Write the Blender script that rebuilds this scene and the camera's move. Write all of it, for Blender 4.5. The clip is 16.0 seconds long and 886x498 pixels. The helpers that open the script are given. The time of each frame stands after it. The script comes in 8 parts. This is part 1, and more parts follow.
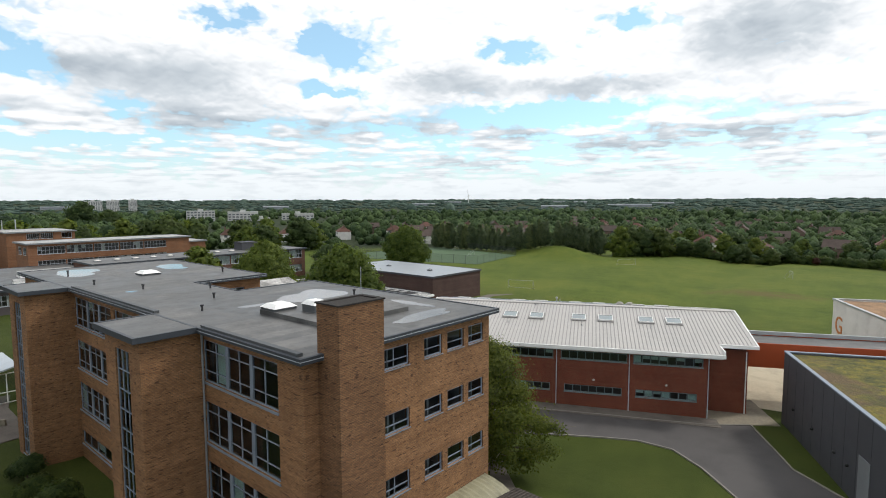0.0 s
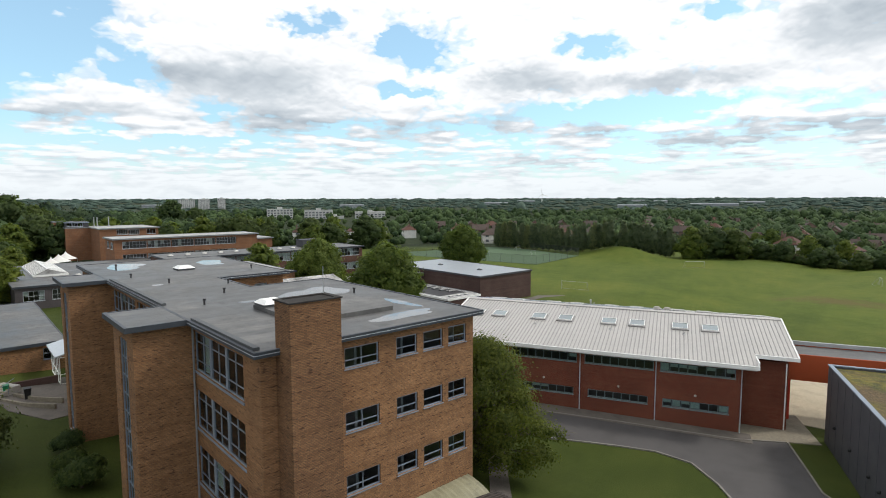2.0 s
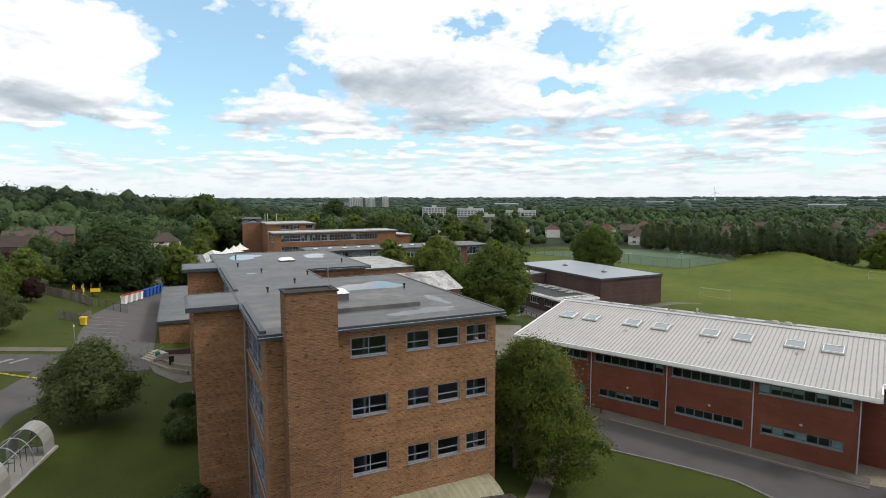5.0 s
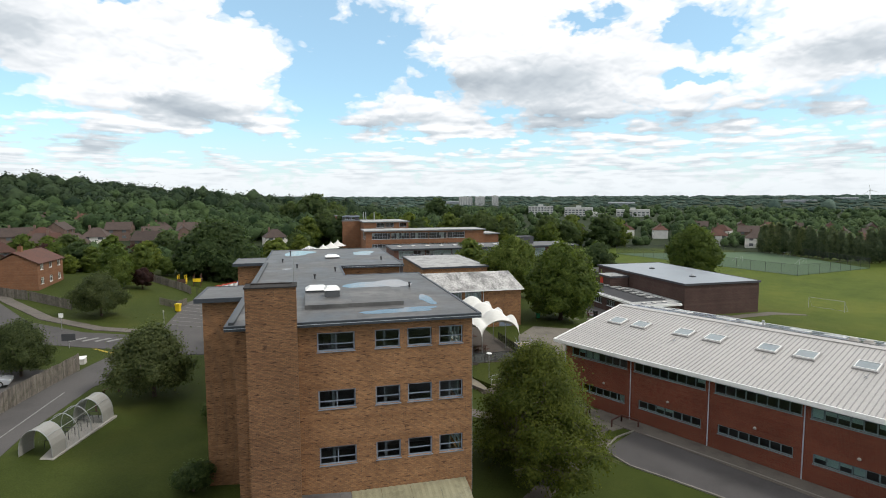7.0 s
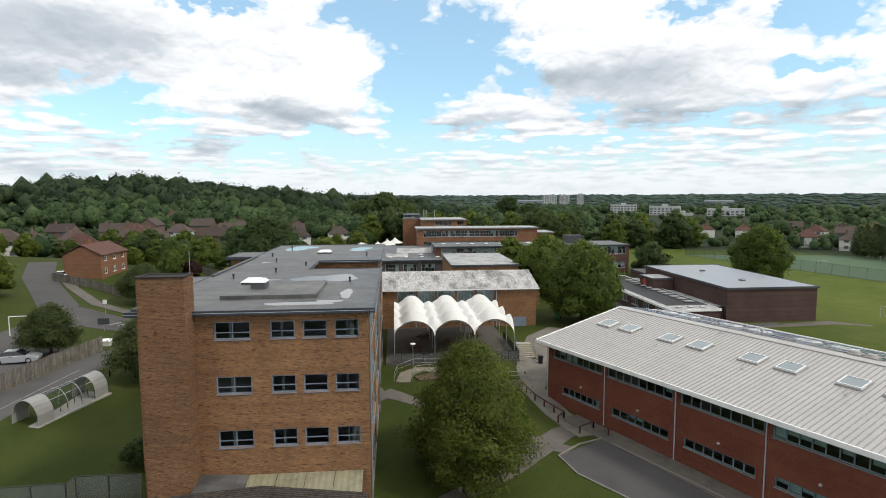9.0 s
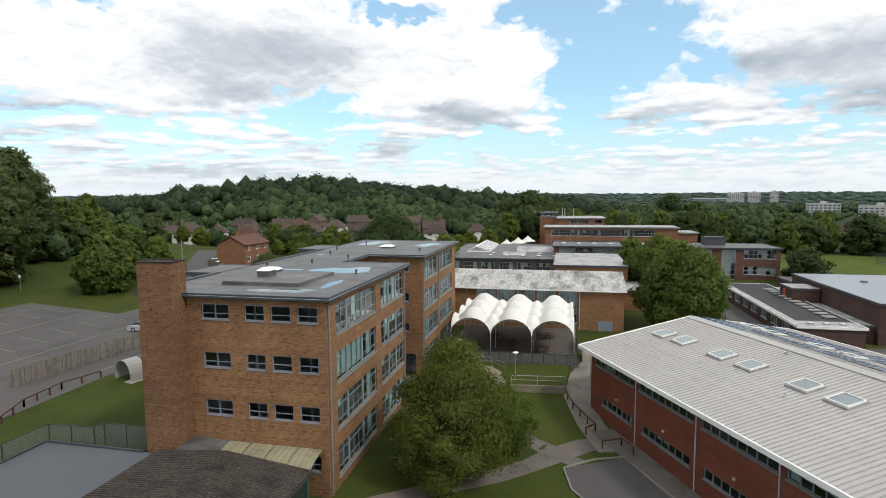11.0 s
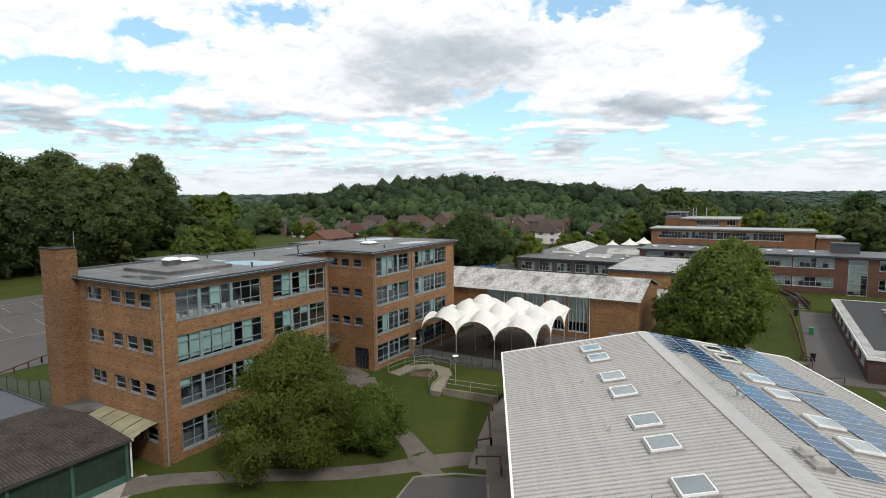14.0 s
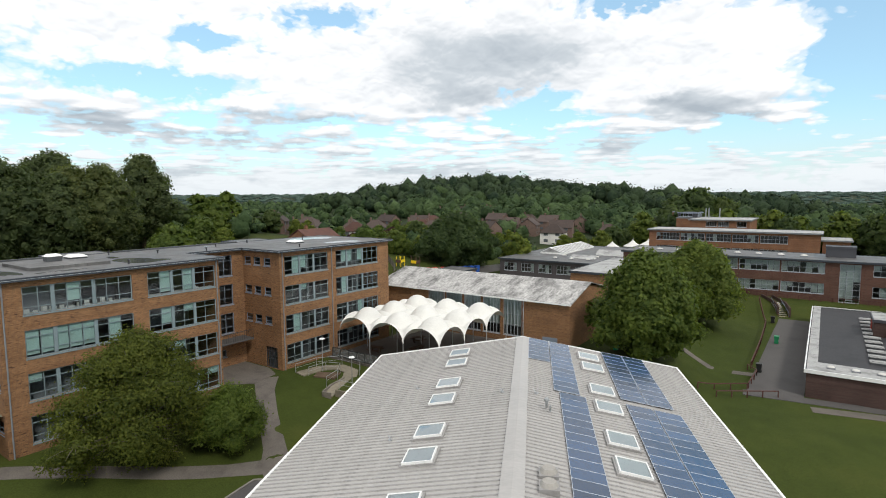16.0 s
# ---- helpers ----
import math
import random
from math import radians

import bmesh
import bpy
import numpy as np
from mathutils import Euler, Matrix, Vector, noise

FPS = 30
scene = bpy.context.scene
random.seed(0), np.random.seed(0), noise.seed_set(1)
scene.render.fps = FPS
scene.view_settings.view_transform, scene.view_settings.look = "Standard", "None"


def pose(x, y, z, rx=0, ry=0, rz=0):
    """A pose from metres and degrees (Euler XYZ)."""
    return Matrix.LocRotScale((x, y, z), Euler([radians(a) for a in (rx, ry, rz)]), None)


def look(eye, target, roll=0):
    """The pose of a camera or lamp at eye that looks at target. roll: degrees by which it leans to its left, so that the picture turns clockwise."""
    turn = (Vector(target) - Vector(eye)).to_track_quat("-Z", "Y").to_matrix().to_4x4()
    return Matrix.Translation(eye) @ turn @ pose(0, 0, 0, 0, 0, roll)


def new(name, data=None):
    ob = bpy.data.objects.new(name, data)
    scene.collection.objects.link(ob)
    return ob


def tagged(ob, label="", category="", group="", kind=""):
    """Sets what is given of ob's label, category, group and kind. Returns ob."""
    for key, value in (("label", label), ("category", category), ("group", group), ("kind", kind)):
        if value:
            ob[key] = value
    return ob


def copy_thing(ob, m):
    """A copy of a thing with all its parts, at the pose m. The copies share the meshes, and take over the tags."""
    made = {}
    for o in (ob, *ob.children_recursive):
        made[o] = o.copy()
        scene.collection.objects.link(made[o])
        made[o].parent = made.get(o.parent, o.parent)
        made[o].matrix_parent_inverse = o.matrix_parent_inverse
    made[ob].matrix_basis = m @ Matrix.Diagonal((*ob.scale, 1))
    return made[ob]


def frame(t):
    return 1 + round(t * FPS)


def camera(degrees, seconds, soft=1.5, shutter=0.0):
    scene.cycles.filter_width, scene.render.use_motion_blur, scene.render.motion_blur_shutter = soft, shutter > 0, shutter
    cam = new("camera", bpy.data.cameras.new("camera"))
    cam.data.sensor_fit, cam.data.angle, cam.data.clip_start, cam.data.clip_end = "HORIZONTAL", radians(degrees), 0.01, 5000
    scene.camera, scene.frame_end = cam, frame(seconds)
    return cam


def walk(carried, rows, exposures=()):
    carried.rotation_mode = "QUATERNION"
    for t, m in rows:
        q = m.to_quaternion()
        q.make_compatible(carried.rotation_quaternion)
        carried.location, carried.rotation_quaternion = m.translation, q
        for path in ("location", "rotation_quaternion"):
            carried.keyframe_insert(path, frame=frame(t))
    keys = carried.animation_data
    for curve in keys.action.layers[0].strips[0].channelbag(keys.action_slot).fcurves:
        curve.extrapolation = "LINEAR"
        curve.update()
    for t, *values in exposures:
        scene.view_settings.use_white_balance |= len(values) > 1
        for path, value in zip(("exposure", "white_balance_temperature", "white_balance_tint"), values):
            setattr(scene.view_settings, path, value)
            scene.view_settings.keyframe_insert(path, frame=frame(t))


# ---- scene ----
cam = camera(77.6, 16.0, soft=1.0)
METRES, EYE, TILT, LEAN, TURN = 88.0, 20.7, 0.0, 0.0, -49.5
ROWS = [
    (0.0, 0.0, 0.0, 0.0, -0.02, -5.0, 0.18),
    (0.5, 0.0163, -0.0001, 0.0005, -0.03, -5.01, 0.17),
    (1.0, 0.0314, 0.0004, 0.0007, 1.11, -5.02, 0.12),
    (1.5, 0.0474, 0.0003, 0.0012, 3.9, -5.07, 0.12),
    (2.0, 0.063, 0.0004, 0.0017, 7.63, -5.11, 0.13),
    (2.5, 0.0786, 0.0007, 0.002, 11.2, -5.16, 0.12),
    (3.0, 0.0947, 0.002, 0.0021, 14.83, -5.18, 0.11),
    (3.5, 0.1098, 0.0038, 0.0025, 17.95, -5.2, 0.11),
    (6.0, 0.1916, 0.0378, 0.0024, 28.87, -5.26, 0.13),
    (6.5, 0.2139, 0.0507, 0.003, 32.55, -5.3, 0.15),
    (7.0, 0.237, 0.0653, 0.0034, 35.46, -5.32, 0.18),
    (7.5, 0.2621, 0.0828, 0.0035, 37.26, -5.34, 0.17),
    (8.0, 0.2895, 0.1039, 0.003, 38.32, -5.36, 0.17),
    (8.5, 0.3141, 0.1257, 0.0019, 40.58, -5.38, 0.14),
    (9.0, 0.3396, 0.1502, 0.0009, 44.46, -5.44, 0.24),
    (9.5, 0.365, 0.1778, -0.0001, 48.79, -5.46, 0.27),
    (12.0, 0.4704, 0.348, -0.0022, 69.51, -5.54, 0.44),
    (12.5, 0.4848, 0.3906, -0.0026, 72.49, -5.53, 0.4),
    (13.0, 0.4988, 0.4404, -0.0032, 74.72, -5.53, 0.39),
    (13.5, 0.5098, 0.4909, -0.0038, 77.3, -5.53, 0.44),
    (14.0, 0.5194, 0.543, -0.0045, 79.8, -5.57, 0.41),
    (14.5, 0.5264, 0.5949, -0.0054, 81.76, -5.55, 0.38),
    (15.0, 0.53, 0.6452, -0.006, 82.99, -5.53, 0.37),
    (15.5, 0.5297, 0.6899, -0.0068, 83.74, -5.56, 0.33),
    (16.0, 0.5279, 0.7174, -0.0074, 84.24, -5.54, 0.31),
]
walk(cam, [(t, pose(0, 0, EYE, TILT, LEAN, TURN) @ pose(METRES * x, METRES * y, METRES * z, 90 + pitch, roll, yaw)) for t, x, y, z, yaw, pitch, roll in ROWS], exposures=[(0.0, 0.07), (9.5, 0.06), (16.0, 0.03)])

# ---------------------------------------------------------------- sky and sun
SUN_AZ, SUN_EL = 118.0, 46.0          # clockwise from +y, above the horizon


def link(tree, a, b):
    tree.links.new(a, b)


def math_node(tree, op, a, b=None, clamp=False):
    n = tree.nodes.new("ShaderNodeMath")
    n.operation, n.use_clamp = op, clamp
    for i, v in enumerate((a, b)):
        if v is None:
            continue
        if isinstance(v, (int, float)):
            n.inputs[i].default_value = v
        else:
            tree.links.new(v, n.inputs[i])
    return n.outputs[0]


def vec_node(tree, op, a, b=None):
    n = tree.nodes.new("ShaderNodeVectorMath")
    n.operation = op
    for i, v in enumerate((a, b)):
        if v is None:
            continue
        if op == "SCALE" and i == 1:
            n.inputs["Scale"].default_value = v
        elif isinstance(v, (tuple, list, Vector)):
            n.inputs[i].default_value = v
        else:
            tree.links.new(v, n.inputs[i])
    return n


def ramp_node(tree, fac, stops, interpolation="LINEAR"):
    n = tree.nodes.new("ShaderNodeValToRGB")
    n.color_ramp.interpolation = interpolation
    el = n.color_ramp.elements
    while len(el) < len(stops):
        el.new(0.5)
    for e, (p, c) in zip(el, stops):
        e.position = p
        e.color = (*c, 1.0) if len(c) == 3 else c
    tree.links.new(fac, n.inputs[0])
    return n.outputs[0]


def mix_node(tree, fac, a, b, mode="MIX"):
    n = tree.nodes.new("ShaderNodeMixRGB")
    n.blend_type = mode
    for i, v in enumerate((fac, a, b)):
        if isinstance(v, (int, float)):
            n.inputs[i].default_value = v
        elif isinstance(v, tuple):
            n.inputs[i].default_value = (*v, 1.0) if len(v) == 3 else v
        else:
            tree.links.new(v, n.inputs[i])
    return n.outputs[0]


def noise_node(tree, vector, scale, detail=4.0, rough=0.55, dist=0.0):
    n = tree.nodes.new("ShaderNodeTexNoise")
    n.inputs["Scale"].default_value = scale
    n.inputs["Detail"].default_value = detail
    n.inputs["Roughness"].default_value = rough
    n.inputs["Distortion"].default_value = dist
    if vector is not None:
        tree.links.new(vector, n.inputs["Vector"])
    return n.outputs["Fac"]


def noise_colour(tree, vector, scale):
    n = tree.nodes.new("ShaderNodeTexNoise")
    n.inputs["Scale"].default_value, n.inputs["Detail"].default_value = scale, 3.0
    tree.links.new(vector, n.inputs["Vector"])
    return n.outputs["Color"]


def plan_of(t, sep, z):
    """Places on a cloud deck seen in perspective."""
    wide = math_node(t, "DIVIDE", 1.0, math_node(t, "ADD", z, 0.07))
    plan = t.nodes.new("ShaderNodeCombineXYZ")
    link(t, math_node(t, "MULTIPLY", sep.outputs[0], wide), plan.inputs[0])
    link(t, math_node(t, "MULTIPLY", sep.outputs[1], wide), plan.inputs[1])
    return plan.outputs[0]


def make_world():
    world = bpy.data.worlds.new("sky")
    scene.world = world
    world.use_nodes = True
    t = world.node_tree
    t.nodes.clear()
    out = t.nodes.new("ShaderNodeOutputWorld")
    bg = t.nodes.new("ShaderNodeBackground")
    link(t, bg.outputs[0], out.inputs[0])
    sky = t.nodes.new("ShaderNodeTexSky")
    sky.sky_type, sky.sun_disc = "NISHITA", False
    sky.sun_elevation, sky.sun_rotation = radians(SUN_EL), radians(SUN_AZ)
    sky.air_density, sky.dust_density, sky.ozone_density = 1.0, 0.6, 1.6
    clear = mix_node(t, 1.0, sky.outputs[0], (0.135, 0.17, 0.17), "MULTIPLY")
    clear = mix_node(t, 0.34, clear, (0.66, 0.93, 1.10))
    co = t.nodes.new("ShaderNodeTexCoord").outputs["Generated"]
    d0 = vec_node(t, "NORMALIZE", co).outputs[0]
    sep0 = t.nodes.new("ShaderNodeSeparateXYZ")
    link(t, d0, sep0.inputs[0])
    z = math_node(t, "MAXIMUM", sep0.outputs[2], 0.0)

    # direction in degrees: to the left of +y, and above the horizon
    az = math_node(t, "MULTIPLY", math_node(t, "ARCTAN2", math_node(t, "MULTIPLY", sep0.outputs[0], -1.0), sep0.outputs[1]), 57.2958)
    el = math_node(t, "MULTIPLY", math_node(t, "ARCSINE", sep0.outputs[2]), 57.2958)
    # broken cumulus: heaped edges from rounded cells, flattened by perspective towards the horizon
    flat = t.nodes.new("ShaderNodeCombineXYZ")
    link(t, math_node(t, "MULTIPLY", az, 0.10), flat.inputs[0])
    link(t, math_node(t, "MULTIPLY", el, 0.17), flat.inputs[1])
    deck = plan_of(t, sep0, z)
    puff = noise_node(t, flat.outputs[0], 1.3, 4.0, 0.5)
    lump = noise_node(t, flat.outputs[0], 3.4, 3.0, 0.55)
    wa = math_node(t, "ADD", az, math_node(t, "MULTIPLY", math_node(t, "SUBTRACT", puff, 0.5), 9.0))
    we = math_node(t, "ADD", el, math_node(t, "MULTIPLY", math_node(t, "SUBTRACT", lump, 0.5), 4.0))

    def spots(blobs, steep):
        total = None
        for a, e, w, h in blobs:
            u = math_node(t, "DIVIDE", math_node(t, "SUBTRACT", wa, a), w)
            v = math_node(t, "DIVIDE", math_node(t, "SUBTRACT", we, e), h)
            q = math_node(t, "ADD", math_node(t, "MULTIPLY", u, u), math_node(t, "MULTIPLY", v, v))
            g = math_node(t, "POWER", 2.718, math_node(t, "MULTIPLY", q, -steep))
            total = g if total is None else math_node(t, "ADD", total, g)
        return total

    def cells(vector, scale, detail):
        """Rounded heaps: 1 in the middle of a heap, falling to 0 between heaps."""
        n = t.nodes.new("ShaderNodeTexVoronoi")
        n.feature, n.normalize = "SMOOTH_F1", False
        n.inputs["Scale"].default_value = scale
        n.inputs["Detail"].default_value = detail
        n.inputs["Roughness"].default_value = 0.5
        n.inputs["Smoothness"].default_value = 0.35
        link(t, vector, n.inputs["Vector"])
        return math_node(t, "SUBTRACT", 1.0, n.outputs["Distance"])

    bent = vec_node(t, "ADD", flat.outputs[0], vec_node(t, "SCALE", vec_node(t, "SUBTRACT", noise_colour(t, flat.outputs[0], 2.2), (0.5, 0.5, 0.5)).outputs[0], 0.35).outputs[0]).outputs[0]
    heap = cells(bent, 2.6, 2.0)
    knob = cells(bent, 7.0, 2.0)
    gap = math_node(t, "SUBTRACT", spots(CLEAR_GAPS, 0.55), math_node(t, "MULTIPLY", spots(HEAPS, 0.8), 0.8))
    edge = math_node(t, "ADD", math_node(t, "MULTIPLY", math_node(t, "SUBTRACT", heap, 0.55), 0.34), math_node(t, "MULTIPLY", math_node(t, "SUBTRACT", knob, 0.55), 0.20))
    dens = math_node(t, "SUBTRACT", math_node(t, "ADD", edge, 0.93), math_node(t, "MULTIPLY", gap, 0.575))
    dens = math_node(t, "ADD", dens, math_node(t, "MULTIPLY", math_node(t, "SUBTRACT", puff, 0.5), 0.35))
    # rows of small flat clouds low down, with pale sky between them
    lowband = ramp_node(t, z, [(0.02, (0, 0, 0)), (0.06, (1, 1, 1)), (0.12, (1, 1, 1)), (0.18, (0, 0, 0))], "EASE")
    rows_ = cells(deck, 2.3, 2.0)
    dens = math_node(t, "ADD", dens, math_node(t, "MULTIPLY", lowband, math_node(t, "MULTIPLY", math_node(t, "SUBTRACT", rows_, 0.42), 0.60)))
    cover = ramp_node(t, dens, [(0.34, (0, 0, 0)), (0.45, (0.5, 0.5, 0.5)), (0.58, (1, 1, 1))], "EASE")
    # grey bases, and lit tops: cloud standing higher up shades what lies below it
    soft = noise_node(t, flat.outputs[0], 2.3, 4.0, 0.55)
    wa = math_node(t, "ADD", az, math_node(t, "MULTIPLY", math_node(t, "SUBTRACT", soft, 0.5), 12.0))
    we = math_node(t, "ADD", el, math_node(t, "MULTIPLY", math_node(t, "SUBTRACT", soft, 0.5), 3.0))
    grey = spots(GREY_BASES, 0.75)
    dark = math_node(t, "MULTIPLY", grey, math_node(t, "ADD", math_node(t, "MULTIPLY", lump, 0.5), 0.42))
    dark = math_node(t, "ADD", dark, math_node(t, "MULTIPLY", math_node(t, "SUBTRACT", puff, 0.52), 0.5))
    for scale, rise, amount in ((2.6, 0.10, 0.28), (7.0, 0.04, 0.20)):
        up = vec_node(t, "ADD", bent, (0.0, rise, 0.0)).outputs[0]
        step = math_node(t, "SUBTRACT", cells(up, scale, 1.0), cells(bent, scale, 1.0))
        dark = math_node(t, "ADD", dark, math_node(t, "MULTIPLY", step, amount))
    far = vec_node(t, "MULTIPLY", deck, (0.955, 0.955, 1.0)).outputs[0]
    step = math_node(t, "SUBTRACT", cells(far, 2.3, 1.0), rows_)
    dark = math_node(t, "ADD", dark, math_node(t, "MULTIPLY", math_node(t, "MULTIPLY", step, 0.8), lowband))
    # thin streaks close to the horizon
    low = t.nodes.new("ShaderNodeCombineXYZ")
    link(t, math_node(t, "MULTIPLY", az, 0.13), low.inputs[0])
    link(t, math_node(t, "MULTIPLY", el, 0.75), low.inputs[1])
    streak = noise_node(t, low.outputs[0], 1.6, 6.0, 0.6)
    near = ramp_node(t, z, [(0.0, (1, 1, 1)), (0.09, (0.8, 0.8, 0.8)), (0.15, (0, 0, 0))], "EASE")
    dark = math_node(t, "ADD", dark, math_node(t, "MULTIPLY", math_node(t, "MULTIPLY", math_node(t, "SUBTRACT", streak, 0.46), 1.0), near))
    shade = ramp_node(t, dark, [(0.0, (1.03, 1.055, 1.08)), (0.14, (0.91, 0.935, 0.965)), (0.45, (0.64, 0.695, 0.745)), (0.95, (0.44, 0.50, 0.56))])
    whole = mix_node(t, cover, clear, shade)
    haze = ramp_node(t, z, [(0.0, (1, 1, 1)), (0.03, (0.75, 0.75, 0.75)), (0.14, (0, 0, 0))], "EASE")
    whole = mix_node(t, math_node(t, "MULTIPLY", haze, 0.62), whole, (0.70, 0.775, 0.82))
    link(t, whole, bg.inputs[0])
    bg.inputs[1].default_value = 1.0


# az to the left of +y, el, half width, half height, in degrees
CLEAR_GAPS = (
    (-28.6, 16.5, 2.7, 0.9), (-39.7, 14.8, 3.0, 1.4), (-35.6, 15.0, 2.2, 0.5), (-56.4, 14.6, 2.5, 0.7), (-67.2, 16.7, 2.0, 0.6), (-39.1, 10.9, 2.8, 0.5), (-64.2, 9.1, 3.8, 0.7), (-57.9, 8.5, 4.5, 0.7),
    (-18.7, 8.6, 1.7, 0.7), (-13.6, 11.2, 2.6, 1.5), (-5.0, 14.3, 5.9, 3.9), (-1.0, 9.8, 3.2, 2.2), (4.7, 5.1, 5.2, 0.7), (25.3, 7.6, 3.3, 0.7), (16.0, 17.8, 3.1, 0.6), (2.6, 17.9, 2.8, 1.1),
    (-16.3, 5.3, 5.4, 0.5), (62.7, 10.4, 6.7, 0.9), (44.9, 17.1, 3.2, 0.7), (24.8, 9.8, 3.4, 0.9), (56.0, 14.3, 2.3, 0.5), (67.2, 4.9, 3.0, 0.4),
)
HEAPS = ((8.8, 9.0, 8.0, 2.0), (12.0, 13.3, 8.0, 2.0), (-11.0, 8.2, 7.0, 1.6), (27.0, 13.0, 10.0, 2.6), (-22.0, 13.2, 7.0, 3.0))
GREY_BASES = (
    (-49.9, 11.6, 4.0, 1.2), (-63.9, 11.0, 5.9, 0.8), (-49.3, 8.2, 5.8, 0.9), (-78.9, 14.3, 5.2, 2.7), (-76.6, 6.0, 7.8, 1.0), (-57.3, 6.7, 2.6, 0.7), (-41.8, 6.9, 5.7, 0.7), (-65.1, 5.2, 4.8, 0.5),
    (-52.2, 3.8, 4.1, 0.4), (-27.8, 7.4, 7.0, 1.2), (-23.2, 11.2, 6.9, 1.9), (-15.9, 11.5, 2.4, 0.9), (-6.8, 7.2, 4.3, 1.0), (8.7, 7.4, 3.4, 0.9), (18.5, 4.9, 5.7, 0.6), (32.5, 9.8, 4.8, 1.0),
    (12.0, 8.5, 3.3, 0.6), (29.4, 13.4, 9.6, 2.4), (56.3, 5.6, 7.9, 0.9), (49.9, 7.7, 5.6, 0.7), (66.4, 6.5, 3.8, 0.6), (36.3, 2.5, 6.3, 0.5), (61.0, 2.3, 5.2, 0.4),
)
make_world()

sun = new("sun", bpy.data.lights.new("sun", "SUN"))
sun.data.energy, sun.data.angle, sun.data.color = 1.85, radians(9), (1.0, 0.955, 0.88)
sun.matrix_world = look((0, 0, 0), (-math.sin(radians(SUN_AZ)) * math.cos(radians(SUN_EL)), -math.cos(radians(SUN_AZ)) * math.cos(radians(SUN_EL)), -math.sin(radians(SUN_EL))))

# ---------------------------------------------------------------- materials
MATS = {}


def surface(name, color, rough=0.8, metal=0.0, vary=0.25, scale=2.0, fine=30.0, bump=0.15, dark=None, spec=0.3, stretch=(1, 1, 1), per_object=0.0, per_island=0.0):
    """A procedural surface: base colour varied by stains and grain, with fine relief."""
    m = bpy.data.materials.new(name)
    m.use_nodes = True
    t = m.node_tree
    b = t.nodes["Principled BSDF"]
    co = t.nodes.new("ShaderNodeTexCoord").outputs["Object"]
    mp = t.nodes.new("ShaderNodeMapping")
    mp.inputs["Scale"].default_value = stretch
    link(t, co, mp.inputs[0])
    v = mp.outputs[0]
    n1 = noise_node(t, v, 1.0 / scale, 4.0, 0.6, 0.2)
    n2 = noise_node(t, v, fine, 2.0, 0.6)
    dark = dark or tuple(c * 0.55 for c in color)
    lite = tuple(min(1.0, c * (1 + 0.35 * vary)) for c in color)
    c1 = ramp_node(t, n1, [(0.3, tuple(c + (d - c) * vary * 1.6 if vary * 1.6 < 1 else d for c, d in zip(color, dark))), (0.5, color), (0.72, lite)])
    g = ramp_node(t, n2, [(0.3, (1 - vary * 0.5,) * 3), (0.7, (1 + vary * 0.3,) * 3)])
    c = mix_node(t, 1.0, c1, g, "MULTIPLY")
    if per_object or per_island:
        if per_object:
            r, amt = t.nodes.new("ShaderNodeObjectInfo").outputs["Random"], per_object
        else:
            r, amt = t.nodes.new("ShaderNodeNewGeometry").outputs["Random Per Island"], per_island
        c = mix_node(t, 1.0, c, ramp_node(t, r, [(0.0, (1 - amt,) * 3), (1.0, (1 + amt,) * 3)]), "MULTIPLY")
    link(t, c, b.inputs["Base Color"])
    b.inputs["Metallic"].default_value = metal
    b.inputs["Specular IOR Level"].default_value = spec
    rr = ramp_node(t, n1, [(0.3, (max(0.02, rough - 0.08),) * 3), (0.7, (min(1.0, rough + 0.08),) * 3)])
    link(t, rr, b.inputs["Roughness"])
    if bump:
        bp = t.nodes.new("ShaderNodeBump")
        bp.inputs["Strength"].default_value = bump
        bp.inputs["Distance"].default_value = 0.02
        link(t, n2, bp.inputs["Height"])
        link(t, bp.outputs[0], b.inputs["Normal"])
    MATS[name] = m
    return m


